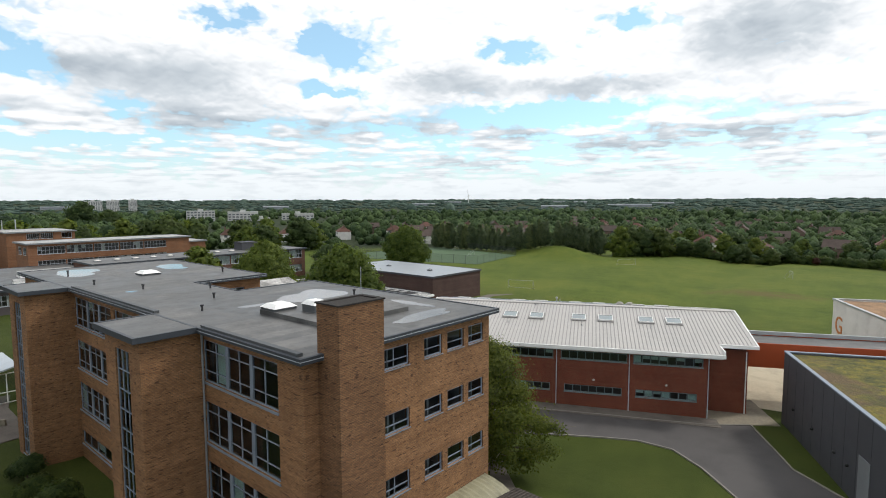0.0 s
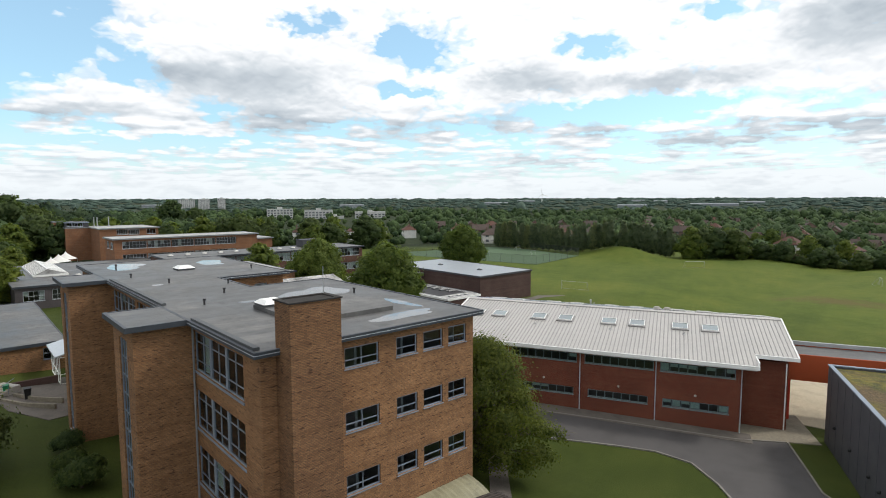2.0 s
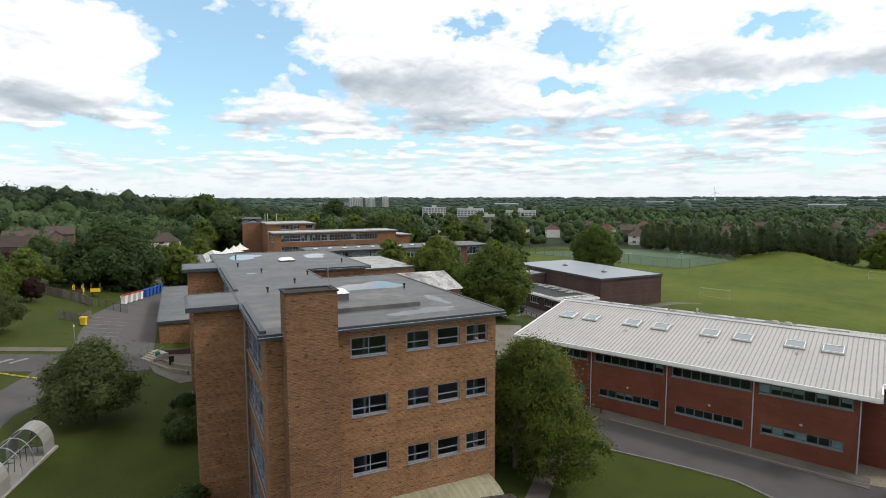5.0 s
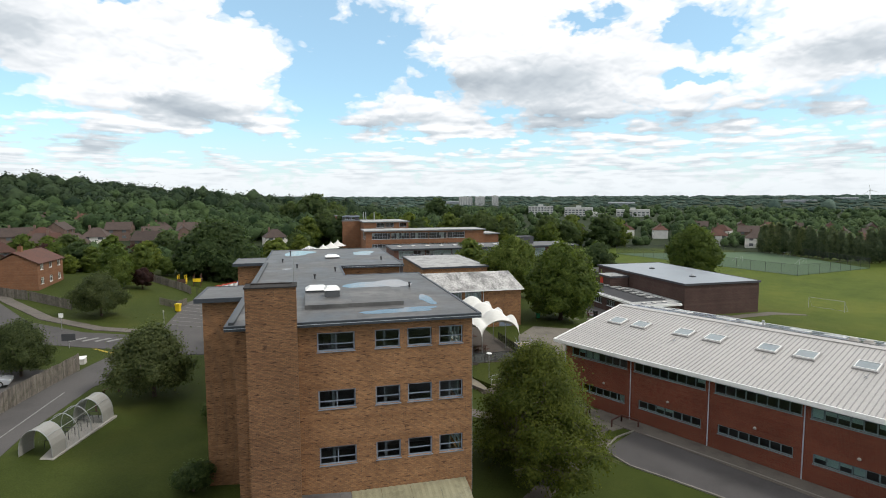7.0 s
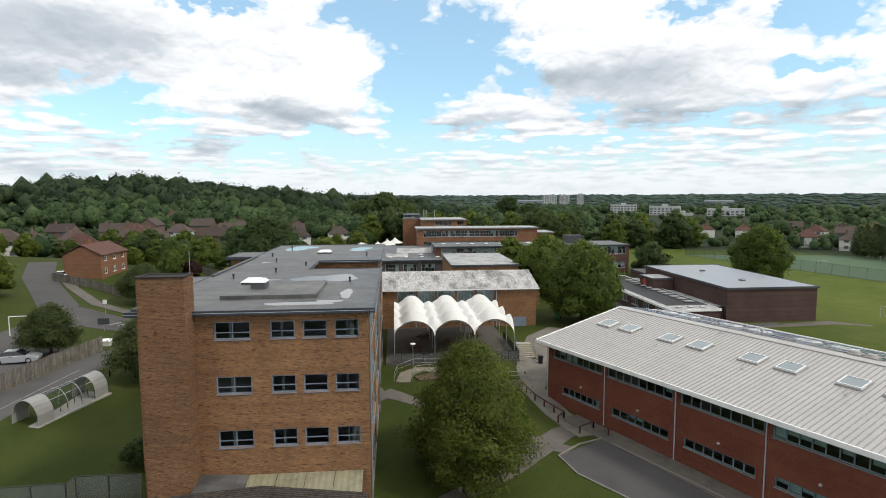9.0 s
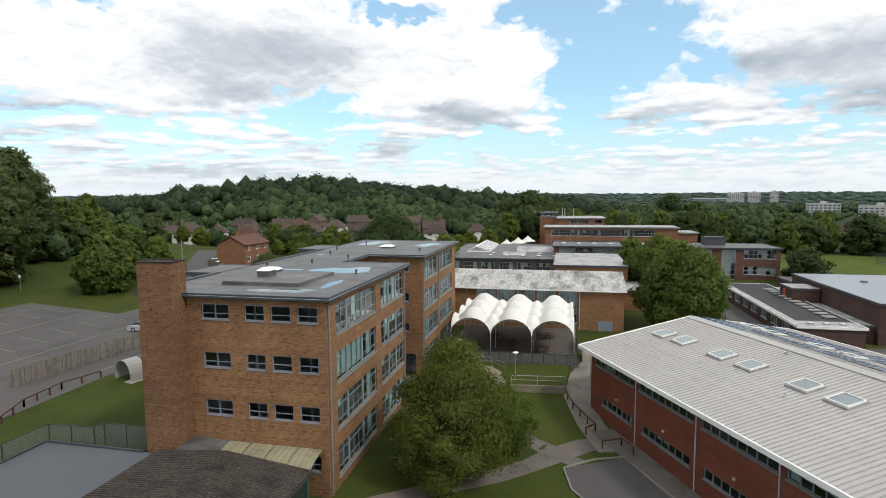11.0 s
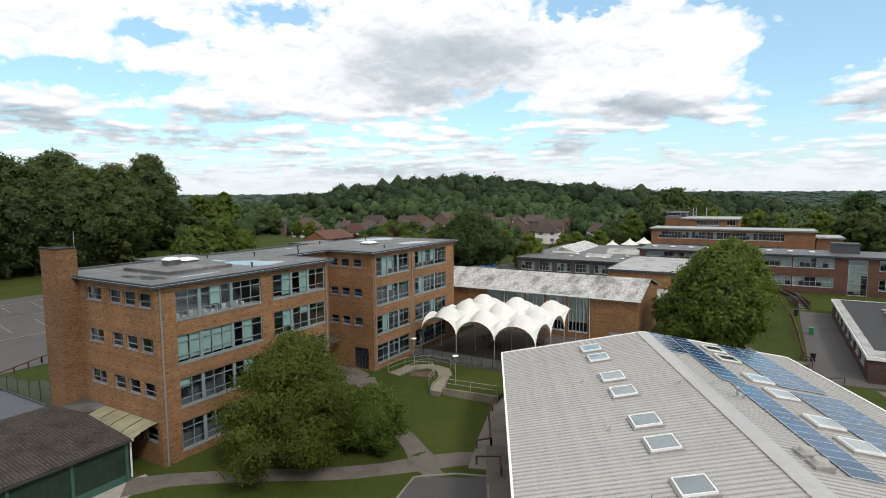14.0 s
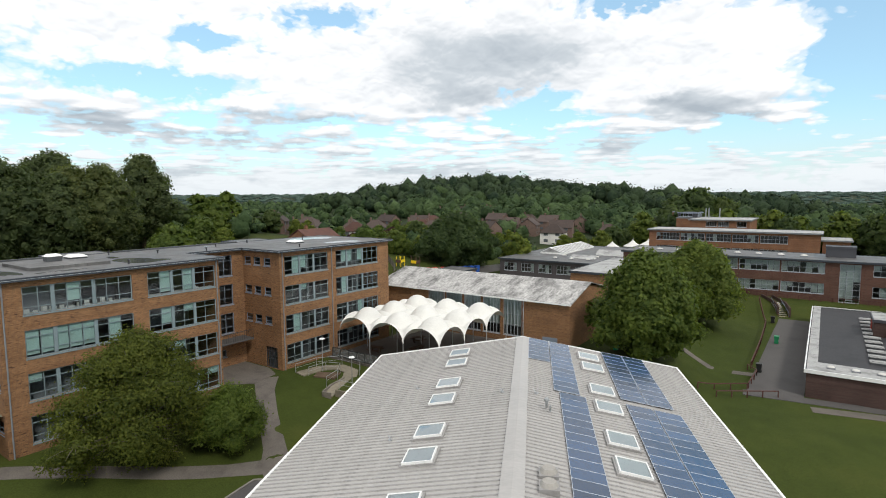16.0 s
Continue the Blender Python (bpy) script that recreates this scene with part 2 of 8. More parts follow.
def brick(name, c1, c2, dark, mortar, dark_amount=0.5, axis="x", big=1.0, bump=0.35):
    """Stretcher-bond brickwork at true size; dark overburnt bricks come in patches."""
    m = bpy.data.materials.new(name)
    m.use_nodes = True
    t = m.node_tree
    b = t.nodes["Principled BSDF"]
    co = t.nodes.new("ShaderNodeTexCoord").outputs["Object"]
    sep = t.nodes.new("ShaderNodeSeparateXYZ")
    link(t, co, sep.inputs[0])
    comb = t.nodes.new("ShaderNodeCombineXYZ")
    link(t, math_node(t, "ADD", sep.outputs[0], sep.outputs[1]), comb.inputs[0])
    link(t, sep.outputs[2], comb.inputs[1])
    bt = t.nodes.new("ShaderNodeTexBrick")
    bt.inputs["Scale"].default_value = 1.0 / big
    bt.inputs["Brick Width"].default_value = 0.225
    bt.inputs["Row Height"].default_value = 0.075
    bt.inputs["Mortar Size"].default_value = 0.009
    bt.inputs["Bias"].default_value = -0.1
    bt.inputs["Color1"].default_value = (*c1, 1)
    bt.inputs["Color2"].default_value = (*c2, 1)
    bt.inputs["Mortar"].default_value = (*mortar, 1)
    link(t, comb.outputs[0], bt.inputs["Vector"])
    # overburnt bricks in short dark dashes
    mp = t.nodes.new("ShaderNodeMapping")
    mp.inputs["Scale"].default_value = (2.1, 11.5, 1)
    link(t, comb.outputs[0], mp.inputs[0])
    dash = noise_node(t, mp.outputs[0], 1.0, 2.0, 0.5)
    dm = ramp_node(t, dash, [(0.605, (0, 0, 0)), (0.655, (1, 1, 1))])
    c = mix_node(t, math_node(t, "MULTIPLY", dm, dark_amount), bt.outputs["Color"], dark)
    stain = noise_node(t, co, 0.35, 4.0, 0.6)
    c = mix_node(t, 1.0, c, ramp_node(t, stain, [(0.3, (0.82, 0.80, 0.78)), (0.7, (1.12, 1.1, 1.06))]), "MULTIPLY")
    # course banding
    mp2 = t.nodes.new("ShaderNodeMapping")
    mp2.inputs["Scale"].default_value = (0.02, 3.0, 1)
    link(t, comb.outputs[0], mp2.inputs[0])
    band = noise_node(t, mp2.outputs[0], 1.0, 3.0, 0.6)
    c = mix_node(t, 1.0, c, ramp_node(t, band, [(0.35, (0.9, 0.88, 0.86)), (0.65, (1.08, 1.08, 1.07))]), "MULTIPLY")
    link(t, c, b.inputs["Base Color"])
    b.inputs["Roughness"].default_value = 0.88
    b.inputs["Specular IOR Level"].default_value = 0.2
    bp = t.nodes.new("ShaderNodeBump")
    bp.inputs["Strength"].default_value = bump
    bp.inputs["Distance"].default_value = 0.01
    link(t, math_node(t, "SUBTRACT", 1.0, bt.outputs["Fac"]), bp.inputs["Height"])
    link(t, bp.outputs[0], b.inputs["Normal"])
    MATS[name] = m
    return m


def glass(name, tint, gloss_floor=0.02, gloss=1.15):
    m = bpy.data.materials.new(name)
    m.use_nodes = True
    t = m.node_tree
    t.nodes.clear()
    out = t.nodes.new("ShaderNodeOutputMaterial")
    tr = t.nodes.new("ShaderNodeBsdfTransparent")
    tr.inputs[0].default_value = (*tint, 1)
    gl = t.nodes.new("ShaderNodeBsdfGlossy")
    gl.inputs["Roughness"].default_value = 0.03
    gl.inputs["Color"].default_value = (0.93, 0.97, 1.0, 1)
    fr = t.nodes.new("ShaderNodeFresnel")
    fr.inputs[0].default_value = 1.5
    wob = t.nodes.new("ShaderNodeBump")
    wob.inputs["Strength"].default_value = 0.06
    wob.inputs["Distance"].default_value = 0.05
    co = t.nodes.new("ShaderNodeTexCoord").outputs["Object"]
    link(t, noise_node(t, co, 0.9, 1.0), wob.inputs["Height"])
    link(t, wob.outputs[0], gl.inputs["Normal"])
    mx = t.nodes.new("ShaderNodeMixShader")
    link(t, math_node(t, "ADD", math_node(t, "MULTIPLY", fr.outputs[0], gloss), gloss_floor), mx.inputs[0])
    link(t, tr.outputs[0], mx.inputs[1])
    link(t, gl.outputs[0], mx.inputs[2])
    link(t, mx.outputs[0], out.inputs[0])
    MATS[name] = m
    return m


def foliage(name, c_dark, c_lite, scale=0.6):
    """Leaves: a little light comes through them."""
    m = bpy.data.materials.new(name)
    m.use_nodes = True
    t = m.node_tree
    b = t.nodes["Principled BSDF"]
    out = t.nodes["Material Output"]
    r = t.nodes.new("ShaderNodeNewGeometry").outputs["Random Per Island"]
    o = t.nodes.new("ShaderNodeObjectInfo").outputs["Random"]
    co = t.nodes.new("ShaderNodeTexCoord").outputs["Object"]
    n = noise_node(t, co, scale, 3.0, 0.6)
    f = math_node(t, "ADD", math_node(t, "MULTIPLY", r, 0.34), math_node(t, "MULTIPLY", n, 0.66))
    c = ramp_node(t, f, [(0.28, c_dark), (0.72, c_lite)])
    c = mix_node(t, 1.0, c, ramp_node(t, o, [(0.0, (0.78, 0.84, 0.8)), (0.5, (1, 1, 1)), (1.0, (1.22, 1.12, 0.9))]), "MULTIPLY")
    link(t, c, b.inputs["Base Color"])
    b.inputs["Roughness"].default_value = 0.62
    b.inputs["Specular IOR Level"].default_value = 0.2
    tr = t.nodes.new("ShaderNodeBsdfTranslucent")
    link(t, mix_node(t, 1.0, c, (1.25, 1.3, 0.7), "MULTIPLY"), tr.inputs[0])
    mx = t.nodes.new("ShaderNodeMixShader")
    mx.inputs[0].default_value = 0.46
    link(t, b.outputs[0], mx.inputs[1])
    link(t, tr.outputs[0], mx.inputs[2])
    link(t, mx.outputs[0], out.inputs[0])
    MATS[name] = m
    return m


def woods(name, c_dark, c_lite, scale=0.35, bump=1.0):
    """Crowns seen from far off: clumped greens with deep relief."""
    m = bpy.data.materials.new(name)
    m.use_nodes = True
    t = m.node_tree
    b = t.nodes["Principled BSDF"]
    r = t.nodes.new("ShaderNodeNewGeometry").outputs["Random Per Island"]
    co = t.nodes.new("ShaderNodeTexCoord").outputs["Object"]
    n = noise_node(t, co, scale, 5.0, 0.7)
    f = math_node(t, "ADD", math_node(t, "MULTIPLY", r, 0.45), math_node(t, "MULTIPLY", n, 0.6))
    c = ramp_node(t, f, [(0.28, c_dark), (0.78, c_lite)])
    link(t, c, b.inputs["Base Color"])
    b.inputs["Roughness"].default_value = 0.8
    b.inputs["Specular IOR Level"].default_value = 0.1
    bp = t.nodes.new("ShaderNodeBump")
    bp.inputs["Strength"].default_value = bump
    bp.inputs["Distance"].default_value = 1.2
    link(t, n, bp.inputs["Height"])
    link(t, bp.outputs[0], b.inputs["Normal"])
    MATS[name] = m
    return m


def make_felt():
    """Bitumen felt in metre-wide lapped strips, stained where rain has stood."""
    m = bpy.data.materials.new("felt")
    m.use_nodes = True
    t = m.node_tree
    b = t.nodes["Principled BSDF"]
    co = t.nodes.new("ShaderNodeTexCoord").outputs["Object"]
    bt = t.nodes.new("ShaderNodeTexBrick")
    bt.inputs["Scale"].default_value = 1.0
    bt.inputs["Brick Width"].default_value = 8.0
    bt.inputs["Row Height"].default_value = 0.95
    bt.inputs["Mortar Size"].default_value = 0.012
    bt.inputs["Color1"].default_value = (0.108, 0.107, 0.106, 1)
    bt.inputs["Color2"].default_value = (0.080, 0.080, 0.080, 1)
    bt.inputs["Mortar"].default_value = (0.045, 0.046, 0.048, 1)
    link(t, co, bt.inputs["Vector"])
    n1, n2, n3 = noise_node(t, co, 0.22, 5.0, 0.65, 0.4), noise_node(t, co, 1.1, 5.0, 0.65), noise_node(t, co, 12.0, 2.0)
    c = mix_node(t, 1.0, bt.outputs["Color"], ramp_node(t, n1, [(0.34, (0.42, 0.42, 0.42)), (0.5, (0.95, 0.95, 0.94)), (0.66, (1.45, 1.42, 1.36))]), "MULTIPLY")
    c = mix_node(t, 1.0, c, ramp_node(t, n2, [(0.32, (0.68, 0.68, 0.68)), (0.6, (1.1, 1.1, 1.1))]), "MULTIPLY")
    link(t, c, b.inputs["Base Color"])
    link(t, ramp_node(t, n1, [(0.3, (0.34, 0.34, 0.34)), (0.6, (0.66, 0.66, 0.66))]), b.inputs["Roughness"])
    b.inputs["Specular IOR Level"].default_value = 0.55
    bp = t.nodes.new("ShaderNodeBump")
    bp.inputs["Strength"].default_value = 0.12
    bp.inputs["Distance"].default_value = 0.02
    link(t, n3, bp.inputs["Height"])
    link(t, bp.outputs[0], b.inputs["Normal"])
    MATS["felt"] = m


brick("brick_buff", (0.310, 0.170, 0.084), (0.212, 0.111, 0.056), (0.055, 0.029, 0.021), (0.145, 0.098, 0.066), 0.78)
brick("brick_brown", (0.228, 0.128, 0.066), (0.150, 0.078, 0.043), (0.045, 0.026, 0.019), (0.098, 0.066, 0.045), 0.8)
brick("brick_red", (0.170, 0.048, 0.029), (0.122, 0.034, 0.022), (0.10, 0.028, 0.02), (0.19, 0.10, 0.07), 0.35)
brick("brick_dark", (0.085, 0.05, 0.045), (0.065, 0.04, 0.038), (0.04, 0.026, 0.026), (0.09, 0.07, 0.06), 0.4)
brick("brick_plum", (0.130, 0.068, 0.052), (0.098, 0.05, 0.04), (0.05, 0.028, 0.024), (0.12, 0.08, 0.065), 0.4)
brick("brick_far", (0.235, 0.115, 0.065), (0.185, 0.09, 0.05), (0.09, 0.045, 0.03), (0.2, 0.12, 0.08), 0.4)
make_felt()
surface("felt_dark", (0.045, 0.045, 0.048), 0.75, vary=0.6, scale=2.5, fine=7, dark=(0.02, 0.02, 0.022), spec=0.3)
surface("path_pale", (0.175, 0.158, 0.132), 0.92, vary=0.4, scale=2.2, fine=9)
surface("panel_pale", (0.47, 0.50, 0.46), 0.7, vary=0.2, scale=1.0)
surface("felt_edge", (0.075, 0.08, 0.085), 0.6, vary=0.3, scale=2, spec=0.4)
surface("felt_pale", (0.36, 0.36, 0.35), 0.7, vary=0.5, scale=2.0, fine=9, dark=(0.12, 0.115, 0.11))
surface("fascia_grey", (0.045, 0.052, 0.062), 0.5, vary=0.2)
surface("frame_blue", (0.19, 0.23, 0.285), 0.45, vary=0.2, scale=1.5, spec=0.4)
surface("frame_pale", (0.20, 0.255, 0.272), 0.45, vary=0.2, scale=1.5)
surface("brick_dull", (0.155, 0.105, 0.085), 0.9, vary=0.3, scale=2.0)
surface("terrace_floor", (0.115, 0.10, 0.088), 0.9, vary=0.4, scale=2.0)
surface("skylight_lining", (0.42, 0.50, 0.48), 0.8, vary=0.1)
surface("frame_grey", (0.42, 0.46, 0.50), 0.45, vary=0.2, scale=1.5)
surface("frame_teal", (0.16, 0.22, 0.235), 0.4, vary=0.15)
surface("white_paint", (0.78, 0.78, 0.76), 0.45, vary=0.15, scale=1.5)
# soot of the chimney rim, also the painted shade of the flue
surface("soot_and_flue_shade", (0.03, 0.027, 0.025), 0.95, vary=0.4, scale=0.5)
surface("sheet_roof", (0.43, 0.410, 0.388), 0.40, 0.25, vary=0.16, scale=2.5, fine=8, bump=0.03, spec=0.6, stretch=(1, 0.25, 1))
surface("sheet_rib", (0.29, 0.28, 0.27), 0.5, vary=0.35, scale=1.2, fine=8, bump=0.05, spec=0.4)
surface("asbestos", (0.40, 0.39, 0.375), 0.9, vary=0.85, scale=1.7, stretch=(1.0, 0.38, 1), fine=4, dark=(0.10, 0.10, 0.095), bump=0.3)
surface("render_wall", (0.62, 0.60, 0.56), 0.85, vary=0.25, scale=3)
surface("felt_smooth", (0.072, 0.082, 0.094), 0.6, vary=0.14, scale=6, fine=14, bump=0.05, spec=0.5)
surface("interior_wall", (0.20, 0.212, 0.225), 0.9, vary=0.15)
# dark tone that carries the shade of unlit rooms
surface("interior_dim", (0.10, 0.098, 0.094), 0.9, vary=0.2)
surface("interior_light", (0.5, 0.48, 0.44), 0.9, vary=0.2)
surface("blind", (0.40, 0.53, 0.49), 0.8, vary=0.15, scale=0.6)
surface("concrete", (0.36, 0.34, 0.31), 0.9, vary=0.35, scale=1.5)
surface("paving", (0.225, 0.198, 0.15), 0.9, vary=0.35, scale=2.0, fine=4)
surface("asphalt", (0.078, 0.073, 0.072), 0.88, vary=0.35, scale=3.0, fine=18, bump=0.2)
surface("asphalt_pale", (0.092, 0.086, 0.083), 0.9, vary=0.35, scale=4.0, fine=18, bump=0.2)
surface("path", (0.132, 0.116, 0.101), 0.92, vary=0.4, scale=1.5, fine=12)
surface("kerb_stone", (0.22, 0.205, 0.18), 0.9, vary=0.3)
surface("membrane", (0.66, 0.65, 0.61), 0.5, vary=0.12, scale=2.0, fine=6, bump=0.03)
surface("steel", (0.42, 0.43, 0.44), 0.4, 0.6, vary=0.2)
surface("dark_metal", (0.05, 0.05, 0.052), 0.5, 0.2, vary=0.2)
surface("timber_dark", (0.09, 0.05, 0.035), 0.85, vary=0.4, scale=0.6)
surface("timber_grey", (0.175, 0.155, 0.13), 0.9, vary=0.5, scale=0.5, per_object=0.25)
surface("rail_red", (0.085, 0.036, 0.029), 0.7, vary=0.35, scale=0.6)
surface("clad_joint", (0.054, 0.055, 0.062), 0.6)
surface("clad_grey", (0.062, 0.063, 0.071), 0.55, vary=0.15, scale=3)
surface("orange_paint", (0.34, 0.068, 0.022), 0.55, vary=0.2, scale=2.5)
surface("letter_orange", (0.50, 0.19, 0.06), 0.6, vary=0.1)
# brighter copy of the patio concrete, with the sunlight put into its colour
surface("concrete_sunlit", (0.47, 0.41, 0.30), 0.9, vary=0.3, scale=3.0, fine=6)


def make_sedum():
    """Low succulent mat: yellow-green, moss green and red-brown patches."""
    m = bpy.data.materials.new("sedum")
    m.use_nodes = True
    t = m.node_tree
    b = t.nodes["Principled BSDF"]
    co = t.nodes.new("ShaderNodeTexCoord").outputs["Object"]
    n1, n2, n3 = noise_node(t, co, 0.22, 6.0, 0.68, 0.5), noise_node(t, co, 0.9, 5.0, 0.7), noise_node(t, co, 7.0, 3.0, 0.7)
    c = ramp_node(t, n2, [(0.34, (0.036, 0.042, 0.009)), (0.47, (0.080, 0.078, 0.011)), (0.58, (0.145, 0.120, 0.012)), (0.72, (0.19, 0.150, 0.018))])
    red = ramp_node(t, n3, [(0.35, (0.060, 0.038, 0.022)), (0.65, (0.125, 0.076, 0.040))])
    c = mix_node(t, ramp_node(t, n1, [(0.46, (0, 0, 0)), (0.62, (0.85, 0.85, 0.85))]), c, red)
    c = mix_node(t, 1.0, c, ramp_node(t, n3, [(0.3, (0.62, 0.62, 0.62)), (0.7, (1.25, 1.25, 1.2))]), "MULTIPLY")
    link(t, c, b.inputs["Base Color"])
    b.inputs["Roughness"].default_value = 0.95
    bp = t.nodes.new("ShaderNodeBump")
    bp.inputs["Strength"].default_value = 0.9
    bp.inputs["Distance"].default_value = 0.08
    link(t, n3, bp.inputs["Height"])
    link(t, bp.outputs[0], b.inputs["Normal"])
    MATS["sedum"] = m


make_sedum()
surface("sedum_brown", (0.26, 0.16, 0.09), 0.95, vary=0.7, scale=1.6, fine=5, bump=0.6)
surface("tile_red", (0.092, 0.045, 0.034), 0.85, vary=0.4, scale=1.5, per_object=0.25)
surface("tile_brown", (0.070, 0.051, 0.044), 0.85, vary=0.4, scale=1.5, per_object=0.25)
surface("bark", (0.10, 0.075, 0.055), 0.95, vary=0.5, scale=0.4, bump=0.5)
surface("bark_pale", (0.17, 0.15, 0.105), 0.95, vary=0.4, scale=0.4, bump=0.3)
surface("soil", (0.11, 0.075, 0.05), 0.95, vary=0.5, scale=0.6)
surface("plastic_yellow", (0.75, 0.52, 0.02), 0.45, vary=0.1)
surface("plastic_green", (0.02, 0.22, 0.09), 0.5, vary=0.1)
surface("plastic_blue", (0.03, 0.10, 0.38), 0.5, vary=0.15)
surface("plastic_red", (0.42, 0.04, 0.02), 0.5, vary=0.1)
surface("plastic_black", (0.02, 0.02, 0.02), 0.5, vary=0.1)
surface("shed_felt", (0.046, 0.037, 0.032), 0.9, vary=0.9, scale=1.2, fine=6, bump=0.3)
surface("shed_rib", (0.070, 0.058, 0.050), 0.95, vary=0.9, scale=1.6, fine=5, bump=0.3, dark=(0.022, 0.018, 0.016))
surface("shed_green", (0.018, 0.035, 0.026), 0.75, vary=0.4, scale=0.8)
surface("green_trim", (0.045, 0.10, 0.08), 0.7, vary=0.3, scale=0.6)
surface("grp_yellow", (0.26, 0.245, 0.16), 0.5, vary=0.4, scale=0.8)
surface("road_line", (0.23, 0.225, 0.215), 0.8, vary=0.5, scale=0.5)
surface("line_yellow", (0.5, 0.38, 0.06), 0.8, vary=0.5, scale=0.5)
surface("car_paint", (0.50, 0.52, 0.55), 0.3, 0.5, vary=0.06)
surface("car_dark", (0.03, 0.035, 0.05), 0.3, 0.3, vary=0.06)
surface("car_glass", (0.015, 0.017, 0.02), 0.12, vary=0.05, spec=0.6)
surface("rubber", (0.02, 0.02, 0.02), 0.8, vary=0.1)
surface("panel_dark", (0.075, 0.066, 0.068), 0.6, vary=0.3)
surface("felt_sheen", (0.25, 0.275, 0.30), 0.42, vary=0.25, scale=5, fine=6, bump=0.03, spec=0.6)
surface("trim_grey", (0.20, 0.21, 0.22), 0.6, vary=0.2)
# dimmed blue-grey, haze over the far plain put into the sheet colour
surface("warehouse_hazed", (0.24, 0.26, 0.28), 0.8, vary=0.3, scale=8)
surface("panel_frame", (0.52, 0.56, 0.62), 0.4, 0.3, vary=0.1)
surface("goal_paint", (0.36, 0.38, 0.36), 0.6, vary=0.1)
surface("flats_far", (0.50, 0.50, 0.49), 0.85, vary=0.25, scale=5)
surface("polycarb", (0.29, 0.285, 0.265), 0.4, vary=0.2)
surface("synthetic_pitch", (0.075, 0.12, 0.065), 0.9, vary=0.25, scale=8)
surface("solar_cell", (0.012, 0.043, 0.105), 0.16, 0.0, vary=0.2, scale=0.5, spec=0.8, per_object=0.3, bump=0.0)
surface("flats_white", (0.62, 0.61, 0.58), 0.8, vary=0.2, scale=4)
surface("flats_window", (0.10, 0.11, 0.12), 0.3, vary=0.2)
glass("pane", (0.72, 0.80, 0.82), 0.012, 1.15)
glass("skylight_glass", (0.50, 0.60, 0.60), 0.18, 1.4)


def make_wire(name, color, fill):
    """Welded wire mesh seen from far: part wire, part air."""
    m = bpy.data.materials.new(name)
    m.use_nodes = True
    t = m.node_tree
    t.nodes.clear()
    out, mx = t.nodes.new("ShaderNodeOutputMaterial"), t.nodes.new("ShaderNodeMixShader")
    wire, air = t.nodes.new("ShaderNodeBsdfDiffuse"), t.nodes.new("ShaderNodeBsdfTransparent")
    wire.inputs[0].default_value = (*color, 1)
    mx.inputs[0].default_value = fill
    link(t, air.outputs[0], mx.inputs[1])
    link(t, wire.outputs[0], mx.inputs[2])
    link(t, mx.outputs[0], out.inputs[0])
    MATS[name] = m


make_wire("grille", (0.14, 0.15, 0.147), 0.55)
make_wire("mesh_fine", (0.06, 0.075, 0.065), 0.22)
foliage("leaf_maple", (0.036, 0.057, 0.011), (0.130, 0.155, 0.029))
foliage("leaf_bright", (0.060, 0.095, 0.016), (0.175, 0.215, 0.040))
foliage("leaf_tall", (0.044, 0.066, 0.028), (0.125, 0.155, 0.060), 0.25)
foliage("leaf_green", (0.046, 0.078, 0.014), (0.165, 0.208, 0.040))
foliage("leaf_dark", (0.031, 0.056, 0.021), (0.094, 0.132, 0.044))
foliage("leaf_poplar", (0.048, 0.075, 0.042), (0.165, 0.205, 0.11))
foliage("leaf_olive", (0.042, 0.062, 0.022), (0.140, 0.160, 0.060))
foliage("leaf_lime", (0.045, 0.076, 0.014), (0.150, 0.195, 0.042))
foliage("leaf_purple", (0.03, 0.014, 0.014), (0.075, 0.035, 0.03))
woods("woods_mid", (0.018, 0.036, 0.015), (0.070, 0.106, 0.040), 0.3)
woods("woods_pine", (0.012, 0.025, 0.014), (0.050, 0.074, 0.034), 0.3)
# paler, bluer greens: the haze of distance is put into this colour
woods("woods_far_hazed", (0.040, 0.066, 0.055), (0.085, 0.122, 0.095), 0.12)


BARE = (152.0, 28.0)


